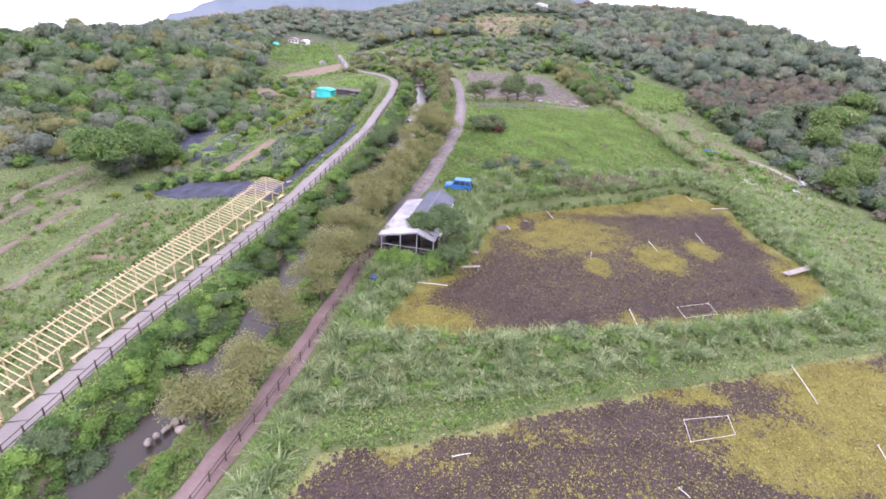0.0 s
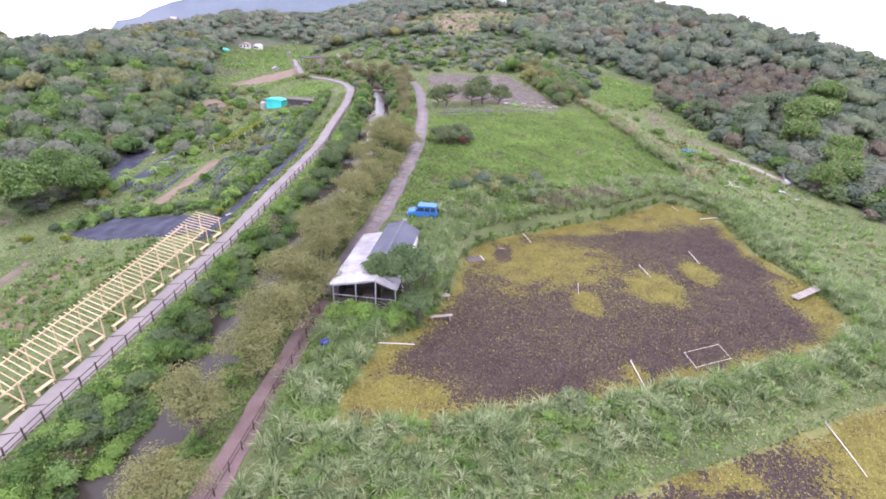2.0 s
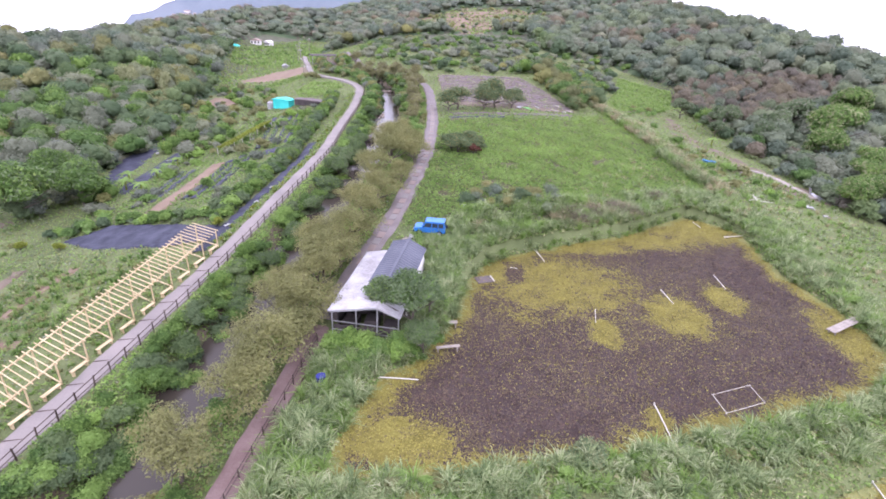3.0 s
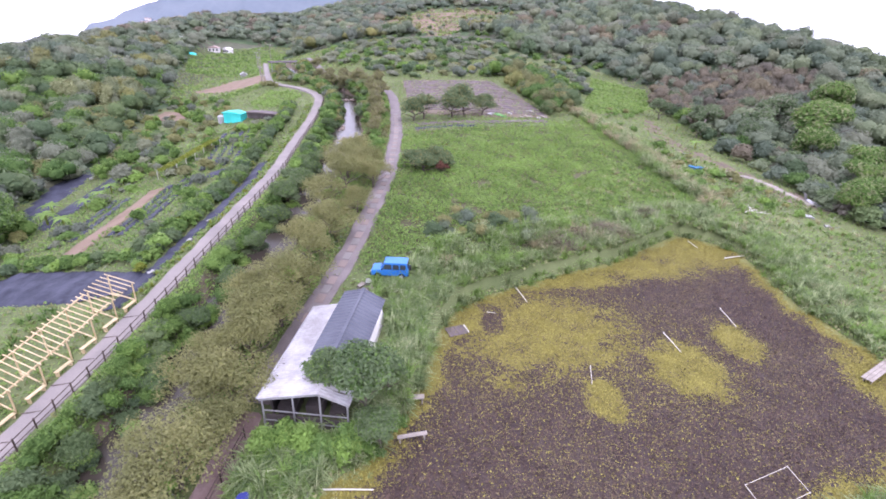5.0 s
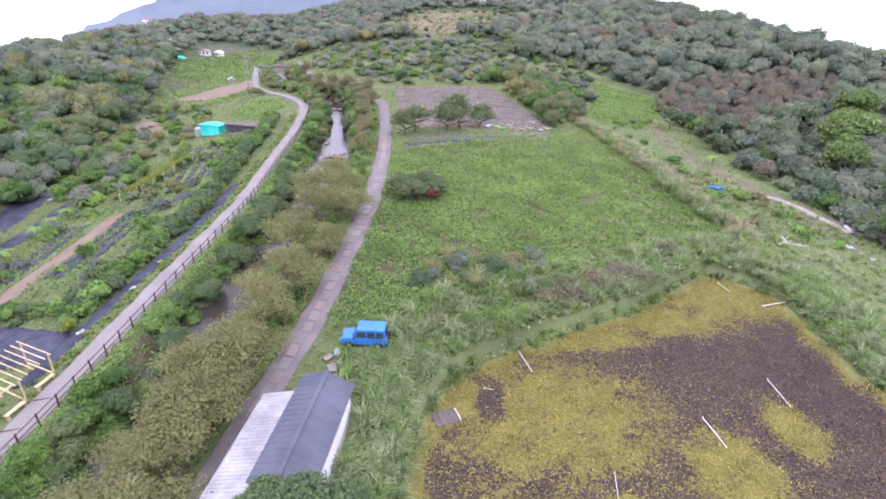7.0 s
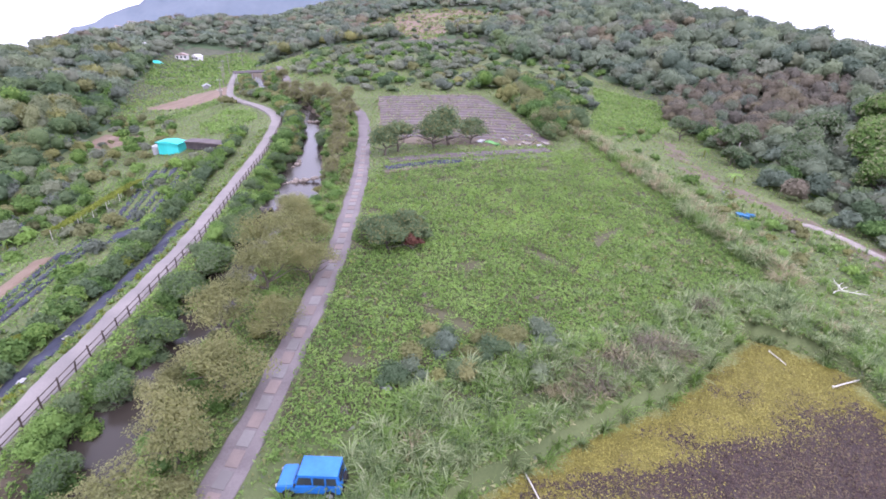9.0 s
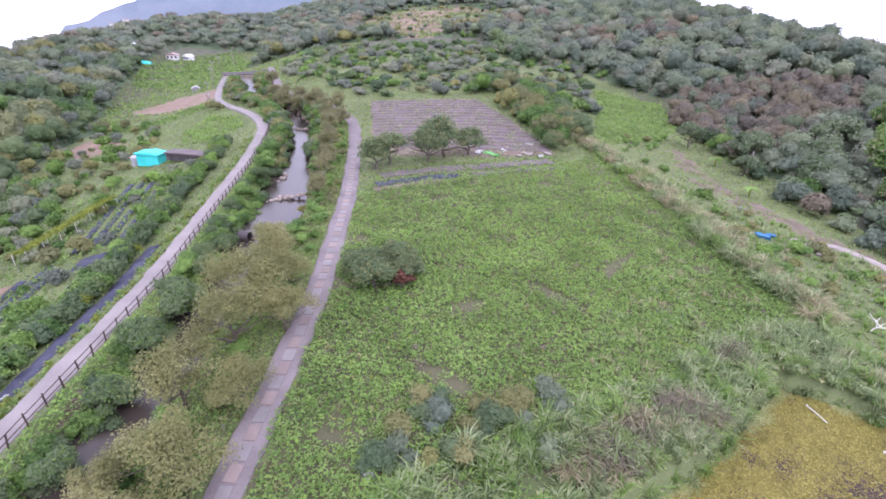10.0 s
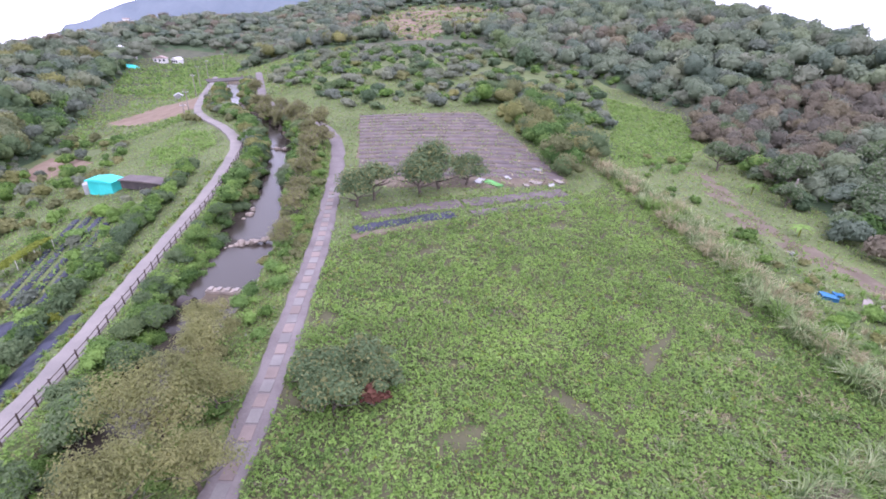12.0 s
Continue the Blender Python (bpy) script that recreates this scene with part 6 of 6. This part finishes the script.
def mulched_bed(a, b, half, mat, label, group):
    """One raised bed under plastic film, arched across and uneven along."""
    n = max(int(math.hypot(b[0] - a[0], b[1] - a[1]) / 0.9), 3)
    t = np.linspace(0, 1, n)
    x, y = a[0] + (b[0] - a[0]) * t, a[1] + (b[1] - a[1]) * t
    d = math.atan2(b[1] - a[1], b[0] - a[0])
    rows = []
    for s, h in ((-1, -0.05), (-0.85, 0.06), (-0.3, 0.11), (0.3, 0.11), (0.85, 0.06), (1, -0.05)):
        w = half * s * (1 + 0.08 * np.sin(9 * t + s))
        px, py = x - math.sin(d) * w, y + math.cos(d) * w
        rows.append(np.stack([px, py, ground_z(px, py) + h + 0.1 + 0.03 * np.sin(t * 31 + s * 3)], 1))
    v = np.stack(rows, 1).reshape(-1, 3)
    f = [(i * 6 + k, i * 6 + 6 + k, i * 6 + 7 + k, i * 6 + k + 1) for i in range(n - 1) for k in range(5)]
    return tagged(new("mulched_bed", mesh_from("mulched_bed", v, f, [mat], smooth=True)), label, "garden bed", group)


def edge_x(poly, y):
    xs = [ax + (y - ay) * (bx - ax) / (by - ay) for (ax, ay), (bx, by) in zip(poly, poly[1:] + poly[:1]) if (ay > y) != (by > y)]
    return (min(xs) + 0.4, max(xs) - 0.4) if len(xs) > 1 else None


for k, y in enumerate(np.arange(126.4, 159.6, 2.05)):
    e = edge_x(PLOT, y)
    if e:
        mulched_bed((e[0], y), (e[1], y + rng.normal() * 0.15), 0.72, M["mulch"], "long raised bed under dull purple-grey film", "beds of the vegetable plot")
crop_rows("crop_rows", ((-100, 200), (-70, 232), (-48, 226), (-42, 205), (-50, 226), (-62, 232), (-72, 206), (-64, 190), (-76, 180)), 3.0, radians(20), ("leaf_weed", "turf"), "strips of green crops above the red field", size=(0.4, 0.8), per_m=7, band=1.8)
mulched_bed((5.9, 112.3), (17, 116), 1.15, M["mulch"], "raised bed under dull plastic film", "beds below the fruit trees")
mulched_bed((17.5, 116), (31, 121.2), 1.15, M["mulch"], "raised bed under dull plastic film", "beds below the fruit trees")
mulched_bed((5.4, 108.6), (16, 112.6), 0.9, M["plastic"], "raised bed under dark plastic film", "beds below the fruit trees")
mulched_bed((18, 112.8), (32, 118.4), 0.8, M["mulch"], "raised bed under dull plastic film", "beds below the fruit trees")
mulched_bed((5.2, 106.6), (13.5, 109.8), 0.7, M["soil"], "bare brown raised bed beside the field", "beds below the fruit trees")
for x in (-31.8, -30.2, -28.6, -37.4, -39.2):
    mulched_bed((x, 78 + rng.uniform(0, 4)), (x - 0.8, 96 + rng.uniform(0, 6)), 0.55, M["plastic"], "narrow raised garden bed under dark film", "narrow beds in the garden")
for x in (-31, -29.2, -27.4, -25.6):
    mulched_bed((x + 1.5, 104), (x - 1.5, 126), 0.5, M["plastic"], "narrow raised garden bed under dark film", "narrow beds in the garden")
cover("plot_seedlings", PLOT, 17, (0.12, 0.28), 0.5, ("leaf_weed", "leaf_brown", "drygrass"), "small seedlings and weeds on the plot", "seedlings", weights=(0.3, 0.45, 0.25), keep=lambda x, y: wave(x * 1.3, y * 0.9) > 0.3)
cover("strip_weeds", ((4, 106), (5, 114), (18, 119), (33, 124), (34, 121), (16, 112)), 14, (0.16, 0.32), 0.4, ("leaf_weed", "turf", "leaf_brown"), "weeds between the lower beds", "weeds", weights=(0.5, 0.35, 0.15))
tall_grass("roadside_grass", tuple([(x - 1.3, y) for x, y in ROAD if 60 <= y <= 145] + [(x - 2.7, y) for x, y in ROAD[::-1] if 60 <= y <= 145]), 2.6, (0.3, 0.6), 24, ("leaf_lime", "turf", "leaf_weed"), (0.3, 0.4, 0.3),
           "yellow-green grass on the road verge", gap=1.2)
tall_grass("roadside_grass", tuple([(x - 1.35, y) for x, y in ROAD if 5 <= y <= 60] + [(x - 4.2, y) for x, y in ROAD[::-1] if 5 <= y <= 60]), 1.0, (0.3, 0.6), 22, ("turf", "leaf_olive", "leaf_weed"), (0.5, 0.2, 0.3),
           "low green grass under the pergola", gap=1.2)


def scrap(x, y, w, d, mat, label, name="plastic_scrap", category="litter", up=0.12):
    """A crumpled scrap of sheet."""
    n = 5
    u, v = np.meshgrid(np.linspace(-w / 2, w / 2, n), np.linspace(-d / 2, d / 2, n))
    a = rng.uniform(0, 3.1)
    px, py = x + u * math.cos(a) - v * math.sin(a), y + u * math.sin(a) + v * math.cos(a)
    z = ground_z(px, py) + up + rng.uniform(0.0, 0.16, px.shape)
    top = np.stack([px, py, z], -1).reshape(-1, 3)
    i = (np.arange(n - 1)[:, None] * n + np.arange(n - 1)).ravel()
    f = np.stack([i, i + 1, i + n + 1, i + n], 1)
    rim = [(k, k + 1) for k in range(n - 1)] + [(k * n + n - 1, (k + 1) * n + n - 1) for k in range(n - 1)] + [(n * n - 1 - k, n * n - 2 - k) for k in range(n - 1)] + [((n - 1 - k) * n, (n - 2 - k) * n) for k in range(n - 1)]
    low = top - (0, 0, up + 0.1)
    f = np.vstack([f, [(b, q, q + n * n, b + n * n) for b, q in rim]])
    return tagged(new(name, mesh_from(name, np.vstack([top, low]), f, [mat])), label, category)


for x, y, w, d, k in ((20.5, 124.0, 1.8, 1.0, "white"), (24.5, 125.6, 1.2, 0.8, "white"), (28.0, 124.2, 1.6, 1.0, "rubble"), (30.0, 123.4, 1.2, 0.8, "white"), (31.4, 125.0, 1.4, 0.9, "rubble"), (26.5, 123.0, 1.0, 0.7, "rubble"),
                      (29.5, 129.5, 1.5, 1.0, "white"), (0.9, 57.6, 0.8, 0.6, "rubble"), (1.5, 58.2, 0.7, 0.5, "rubble"), (0.5, 58.6, 0.6, 0.4, "rubble"), (1.1, 59.0, 0.6, 0.5, "white"), (57.8, 81.8, 1.3, 0.9, "white"), (58.4, 79.0, 0.8, 0.6, "white"), (6.5, 66.0, 0.7, 0.5, "white"), (13.4, 63.9, 0.9, 0.7, "rubble"), (52.5, 107, 0.9, 0.7, "white"),
                      (-18.7, 71.5, 0.6, 0.5, "white"), (-18.3, 76.2, 0.5, 0.4, "white"), (-20.2, 65.6, 0.6, 0.5, "white"), (-52, 112, 0.8, 0.6, "white"), (-46.8, 106, 1.3, 0.4, "white")):
    scrap(x, y, w, d, M[k], "pale crumpled scrap of plastic lying about" if k == "white" else "pale broken rubble on the ground")
scrap(22.2, 123.2, 2.6, 1.2, M["greennet"], "bright green crumpled netting by the plot", name="green_net", category="net")
scrap(49.6, 98.0, 1.5, 0.9, M["bluenet"], "bright blue crumpled net on the grass", name="blue_net", category="net", up=0.3)
scrap(51.0, 98.4, 1.0, 0.6, M["bluenet"], "bright blue crumpled net on the grass", name="blue_net", category="net", up=0.25)


# ---- small buildings ----
def gable_house(name, x, y, turn, w, d, h, roof_h, wall, roof, label, windows=2, category="house"):
    b = thing(name, pose(x, y, zg(x, y) - 0.2, 0, 0, turn), label, category)
    part("wall", box(bmesh.new(), -w / 2, w / 2, -d / 2, d / 2, 0, h), wall, b)
    bm = bmesh.new()
    o = 0.25
    a = [bm.verts.new((sx, sy, sz)) for sy in (-d / 2 - o, d / 2 + o) for sx, sz in ((-w / 2 - o, h), (0, h + roof_h), (w / 2 + o, h), (w / 2 + o, h - 0.12), (-w / 2 - o, h - 0.12))]
    for k in range(5):
        bm.faces.new((a[k], a[(k + 1) % 5], a[5 + (k + 1) % 5], a[5 + k]))
    bm.faces.new(a[:5][::-1]), bm.faces.new(a[5:])
    bmesh.ops.recalc_face_normals(bm, faces=bm.faces)
    part("roof", bm, roof, b)
    for k in range(windows):
        wx = -w / 2 + w * (k + 0.5) / windows
        part("window", box(bmesh.new(), wx - 0.45, wx + 0.45, -d / 2 - 0.05, -d / 2 + 0.02, h * 0.4, h * 0.8), M["pane"], b)
    return b


gable_house("garden_shed", -33.3, 136.2, -18, 4.2, 2.3, 2.2, 0.3, M["teal"], M["teal"], "bright turquoise sheet-metal garden shed", 0, "shed")
gable_house("lean_to", -26.4, 134.0, -18, 7.2, 2.0, 1.3, 0.15, M["dim"], M["mulch"], "long low dark lean-to with a dull brown roof", 0, "shed")


def tank(x, y):
    t = thing("water_tank", pose(x, y, zg(x, y) - 0.1), "white plastic water tank beside the turquoise shed", "tank")
    part("body", rod(bmesh.new(), (0, 0, 0), (0, 0, 1.7), 0.7, n=20), M["white"], t)
    part("lid", rod(bmesh.new(), (0, 0, 1.7), (0, 0, 1.95), 0.66, 0.25, 20), M["white"], t)


tank(-37.0, 138.0)
for x, y, w, d, h in ((-136, 300, 5.5, 4, 3.6), (-131, 304, 4, 3.4, 2.6), (-118, 322, 5, 4, 4.6), (-114, 326, 4, 3.4, 3), (-103, 330, 5.5, 3.4, 2.4), (-97, 334, 4, 3.4, 2.2)):
    gable_house("house", x, y, rng.uniform(-30, 30), w, d, h, 1.0, M["farwhite"], M["farroof"] if w > 5 else M["farwhite"], "white rendered village house below the wooded hill", 3)
gable_house("house", 55, 448, 5, 11, 7, 6, 1.2, M["farwhite"], M["farwhite"], "white house on the terraced ridge", 3)
drape("greenhouse_netting", ((-119, 300), (-106, 310), (-104, 307), (-117, 297)), M["teal"], 0.9, "pale turquoise netting over a far greenhouse", "netting", cell=1.5)
for k in range(30):
    a, r = math.radians(-29.5 + 6.5 * rng.uniform() ** 1.3), rng.uniform(2235, 2290)
    x, y = 6 + r * math.sin(a), 30 + r * math.cos(a)
    hill = float(np.interp(math.degrees(a), [-33, -30, -28, -24, -20], [-200, -110, -70, 0, 60]))
    zz = -340 + (hill + 340) * float(np.interp(r, [2200, 2400], [0.75, 1.0]))
    t = thing("house", pose(x, y, zz - 6, 0, 0, rng.uniform(-40, 40)), "tiny white house of a far hillside town", "house", group="houses of the far town")
    w, h = rng.uniform(6, 11), rng.uniform(7, 11)
    part("wall", box(bmesh.new(), -w / 2, w / 2, -6, 6, 0, h), M["farwhite"], t)
    part("roof", box(bmesh.new(), -w / 2 - 1, w / 2 + 1, -7, 7, h, h + 2), M["farroof"], t)


def bridge():
    b = thing("bridge", pose(-41.5, 233, float(land(-41.5, 233)) - 0.2, 0, 0, 25), "dark netted flat roof spanning the upper stream", "bridge")
    part("deck", box(bmesh.new(), -8, 8, -3.2, 3.2, 1.5, 1.75, 0.03), M["dim"], b)
    for x in (-7.6, -2.5, 2.5, 7.6):
        for y in (-3, 3):
            part("post", rod(bmesh.new(), (x, y, -2), (x, y, 1.5), 0.1, n=8), M["steel"], b)


bridge()


def utility_pole(x, y, h):
    p = thing("utility_pole", pose(x, y, zg(x, y) - 0.2), "slender pale concrete utility pole beside the road", "utility pole", group="utility poles along the road")
    part("shaft", rod(bmesh.new(), (0, 0, 0), (0, 0, h), 0.15, 0.1, 10), M["rubble"], p)
    part("crossarm", box(bmesh.new(), -0.7, 0.7, -0.06, 0.06, h - 0.7, h - 0.58), M["steel"], p)
    for dx in (-0.6, 0.0, 0.6):
        part("insulator", rod(bmesh.new(), (dx, 0, h - 0.58), (dx, 0, h - 0.38), 0.06, n=8), M["farwhite"], p)


for x, y, h in ((-39.9, 186, 4.2), (-44.0, 199.5, 5.5), (-52, 228, 7), (-60, 255, 8), (-66, 282, 8), (-68, 310, 8), (-30, 330, 8), (34, 300, 8)):
    utility_pole(x, y, h)
gable_house("white_dome", -60.5, 236, 20, 2.4, 2.0, 1.2, 0.8, M["white"], M["white"], "small white covered heap at the field edge", 0, "cover")


# ---- weirs, stones and pipes in the stream ----
def boulder(name, x, y, z, r, mat, label, group=""):
    bv, bf = BALLS[3]
    s = rng.uniform(0, 6, 3)
    w = bv * (1 + 0.2 * np.sin(bv[:, :1] * 3 + s[0]) + 0.16 * np.cos(bv[:, 1:2] * 4 + s[1]) + 0.12 * np.sin(bv[:, 2:] * 5 + s[2])) * (r, r * rng.uniform(0.7, 1.1), r * rng.uniform(0.55, 0.8))
    ob = new(name, mesh_from(name, w, bf, [mat]))
    ob.matrix_world = pose(x, y, z, 0, 0, rng.uniform(0, 180))
    return tagged(ob, label, "stone", group)


for (x0, y0), (x1, y1), n in (((-8.8, 111.6), (-4.2, 112.4), 9), ((-12.2, 149), (-7.8, 147.4), 6), ((-8.2, 122.5), (-8.9, 118.6), 3)):
    for k in range(n):
        t = (k + 0.5) / n
        x, y = x0 + (x1 - x0) * t + rng.normal() * 0.1, y0 + (y1 - y0) * t + rng.normal() * 0.15
        boulder("weir_stone", x, y, float(land(x, y)) - 1.62, rng.uniform(0.32, 0.55), M["stone"], "pale boulder of a low stone weir", "stones of the weirs")
for k, y in enumerate(np.arange(93, 118, 1.5)):
    x = float(np.interp(y, [93, 100, 110, 118], [-3.4, -2.7, -2.9, -3.9])) + rng.normal() * 0.12
    boulder("edging_stone", x, y, zg(x, y) + 0.02, rng.uniform(0.2, 0.36), M["stone"], "pale edging stone on the stream bank", "edging stones of the stream")
boulder("boulder", -14.6, 24.4, float(land(-14.6, 24.4)) - 1.6, 0.4, M["stone"], "pale boulder in the near stream")
for k in range(7):
    boulder("boulder", -16.2 + 0.28 * k, 23.2 + 0.62 * k, float(land(-16.2, 25)) - 1.55, rng.uniform(0.25, 0.42), M["stone"], "pale stone of a broken weir in the stream", "stones of the near weir")
we = thing("concrete_weir", pose(-5.9, 101.3, float(land(-5.9, 101.3)) - 1.75, 0, 0, -8), "pale concrete weir sill across the stream", "weir")
part("sill", box(bmesh.new(), -1.6, 1.6, -0.35, 0.35, -0.5, 0.35, 0.06), M["stone"], we)
for k in range(4):
    part("notch_block", box(bmesh.new(), -1.35 + k * 0.8, -0.95 + k * 0.8, -0.3, 0.3, 0.35, 0.5, 0.04), M["rubble"], we)
part("apron", box(bmesh.new(), -1.5, 1.5, -2.4, -0.35, -0.5, 0.08, 0.04), M["mud"], we)
for x, y in ((-8.3, 99.2), (-9.3, 97.6)):
    cpipe = thing("culvert_pipe", pose(x, y, float(land(x, y)) - 1.0, 90, 0, 70), "dark round culvert pipe beside the weir", "pipe", group="culvert pipes")
    bm = bmesh.new()
    rings = [[bm.verts.new((r * math.cos(a), r * math.sin(a), z)) for a in np.linspace(0, 2 * math.pi, 20, endpoint=False)] for r, z in ((0.6, -0.6), (0.6, 0.6), (0.5, 0.6), (0.5, -0.6))]
    for q in range(4):
        for i in range(20):
            bm.faces.new((rings[q][i], rings[q][(i + 1) % 20], rings[(q + 1) % 4][(i + 1) % 20], rings[(q + 1) % 4][i]))
    part("barrel", bm, M["dim"], cpipe)

# ---- right-hand track: slab, tin sheets, dead trunk ----
for x, y, r in ((52.2, 95.6, 0.9), (53.0, 97.2, 0.8), (55.2, 95.6, 0.8), (54.2, 94.6, 0.6)):
    slab_ = thing("broken_slab", pose(x, y, zg(x, y) + 0.12, 7 * r, -9 * r, 40 * r + 15), "pale broken slab beside the dirt track", "slab", group="broken slabs by the track")
    part("slab", box(bmesh.new(), -0.8 * r, 0.7 * r, -0.45 * r, 0.5 * r, -0.12, 0.16, 0.04), M["rubble"], slab_)
    part("chunk", box(bmesh.new(), 0.78 * r, 1.1 * r, -0.3 * r, 0.25 * r, -0.12, 0.12, 0.04), M["rubble"], slab_)
for k, (x, y, a) in enumerate(((62.6, 87.4, 25), (63.5, 87.0, 30), (64.3, 86.4, 22), (62.4, 88.8, 80))):
    tin = thing("tin_sheet", pose(x, y, zg(x, y) + 0.25, 18 if k < 3 else 70, 0, a), "loose grey-white corrugated tin sheet by the wood", "tin sheet", group="tin sheets by the wood")
    bm = bmesh.new()
    rows = [[bm.verts.new((-0.55 + 0.07 * i, y, 0.03 * math.sin(i * 1.57) + t)) for i in range(17)] for y, t in ((-1.3, 0), (1.3, 0), (1.3, -0.02), (-1.3, -0.02))]
    for q in range(4):
        for i in range(16):
            bm.faces.new((rows[q][i], rows[q][i + 1], rows[(q + 1) % 4][i + 1], rows[(q + 1) % 4][i]))
    for i in (0, 16):
        bm.faces.new([rows[q][i] for q in range(4)])
    bmesh.ops.recalc_face_normals(bm, faces=bm.faces)
    bmesh.ops.scale(bm, vec=(0.8, 0.8, 0.8), verts=bm.verts)
    part("sheet", bm, M["steel"], tin)
dt = thing("dead_tree", pose(64.2, 123.5, zg(64.2, 123.5) - 0.3), "bare bleached broken tree trunk", "tree")
bm = bmesh.new()
for k in range(5):
    rod(bm, (0.05 * k, 0.03 * k, k * 0.8), (0.05 * k + 0.05, 0.03 * k + 0.03, k * 0.8 + 0.82), 0.24 - 0.025 * k, 0.215 - 0.025 * k, 9)
part("trunk", bm, M["paledead"], dt)
part("stub", rod(bmesh.new(), (0.1, 0, 2.5), (0.6, 0.2, 3.1), 0.08, 0.04, 7), M["paledead"], dt)
for k, (x, y, a) in enumerate(((48.6, 80.6, 20), (49.8, 80.2, -35), (49.2, 81.6, 75))):
    br = thing("dead_branch", pose(x, y, zg(x, y) + 0.3, 0, 0, a), "bleached bare branch lying in the grass", "branch", group="bleached branches in the grass")
    bm = bmesh.new()
    for i in range(4):
        rod(bm, (0.55 * i - 1.1, 0.09 * (i % 2), 0.05 * i), (0.55 * i - 0.55, 0.09 * ((i + 1) % 2), 0.05 * i + 0.05), 0.06 - 0.01 * i, 0.05 - 0.01 * i, 7)
    part("limb", bm, M["pipe"], br)
    for q in (-1, 1):
        part("twig", rod(bmesh.new(), (-0.2, 0.05, 0.08), (0.45, q * 0.6, 0.3), 0.03, 0.012, 6), M["pipe"], br)
bin_ = thing("barrel", pose(-3.9, 39.2, zg(-3.9, 39.2) - 0.05), "deep blue plastic barrel in the silvergrass", "barrel")
part("body", rod(bmesh.new(), (0, 0, 0), (0, 0, 0.9), 0.32, n=18), M["deepblue"], bin_)
part("lid", rod(bmesh.new(), (0, 0, 0.9), (0, 0, 0.96), 0.34, n=18), M["deepblue"], bin_)


# ---- banana plants and a trellis in the garden ----
def banana(x, y, s):
    b = thing("banana_plant", pose(x, y, zg(x, y) - 0.1, 0, 0, rng.uniform(0, 360)), "pale green banana plant with arching leaves", "banana plant", group="banana plants in the garden")
    b.scale = (s, s, s)
    part("stem", rod(bmesh.new(), (0, 0, 0), (0.05, 0, 1.6), 0.13, 0.08, 9), M["leaf_lime"], b)
    for k in range(7):
        a, tilt = k * 2 * math.pi / 7 + rng.normal() * 0.2, rng.uniform(0.7, 1.3)
        bm = bmesh.new()
        prev = None
        for i in range(6):
            t = i / 5
            r = 1.7 * t
            z = 1.6 + 0.9 * tilt * t - 1.25 * t * t
            w = 0.26 * math.sin(math.pi * min(t + 0.12, 1.0)) + 0.02
            c = Vector((math.cos(a) * r, math.sin(a) * r, z))
            sd = Vector((-math.sin(a), math.cos(a), 0)) * w
            row = [bm.verts.new(c - sd - Vector((0, 0, 0.07))), bm.verts.new(c), bm.verts.new(c + sd - Vector((0, 0, 0.07)))]
            if prev:
                bm.faces.new((prev[0], row[0], row[1], prev[1]))
                bm.faces.new((prev[1], row[1], row[2], prev[2]))
            prev = row
        part("leaf", bm, M["leaf_weed"], b)


for x, y, s in ((-46.1, 90.2, 1.2), (-42, 87.5, 1.1), (-48, 94.5, 1.1), (-49.5, 88.2, 1.2), (-44.0, 96, 0.9), (-43.6, 99, 0.9), (-43.2, 102, 0.9), (-42.8, 105, 0.9), (-42.4, 108, 0.9), (57, 112, 0.9), (60, 126, 0.9)):
    banana(x, y, s)
tr = thing("trellis", Matrix.Identity(4), "low trellis covered in yellow-green vines", "trellis")
for t in np.linspace(0, 1, 7):
    for o in (-0.8, 0.8):
        x, y = -36.2 + 4.6 * t + o, 105 + 13 * t
        part("post", rod(bmesh.new(), (x, y, zg(x, y) - 0.2), (x, y, zg(x, y) + 1.4), 0.05, n=7), M["pipe"], tr)
tx, ty = rng.uniform(-1, 1, 2600), rng.uniform(0, 1, 2600)
tx, ty = -36.2 + 4.6 * ty + tx, 105 + 13 * ty
v, f = leaves_at(np.stack([tx, ty, ground_z(tx, ty) + 1.42 + rng.uniform(-0.1, 0.18, len(tx))], 1), np.array([0, 0, 1.0]) + rng.normal(size=(len(tx), 3)) * 0.4, 0.26)
vine = new("vines", mesh_from("vines", v, f, [M["leaf_lime"]]))
vine.parent = tr


# ---- pavers down the middle of the lane ----
def pavers():
    bm = bmesh.new()
    box(bm, -0.52, 0.52, -0.36, 0.36, -0.03, 0.025, 0.012)
    me = [bpy.data.meshes.new("paver") for _ in range(2)]
    bm.to_mesh(me[0]), bm.to_mesh(me[1])
    bm.free()
    me[0].materials.append(M["paverpink"]), me[1].materials.append(M["pavergrey"])
    s0, s1 = start_of(LANE, 55), start_of(LANE, 122)
    x, y, a = along(LANE, 1.22, s0, s1)
    for i in range(len(x)):
        z, dip = float(np.interp(y[i], ly, lz)), math.degrees(math.atan((np.interp(y[i] + 0.8, ly, lz) - np.interp(y[i] - 0.8, ly, lz)) / 1.6))
        piece("paver", me[i % 2], lane, Matrix.Translation((x[i], y[i], z + 0.012)) @ pose(0, 0, 0, 0, 0, math.degrees(a[i]) + rng.normal() * 1.2) @ pose(0, 0, 0, rng.normal() * 0.3, -dip, 0))


pavers()
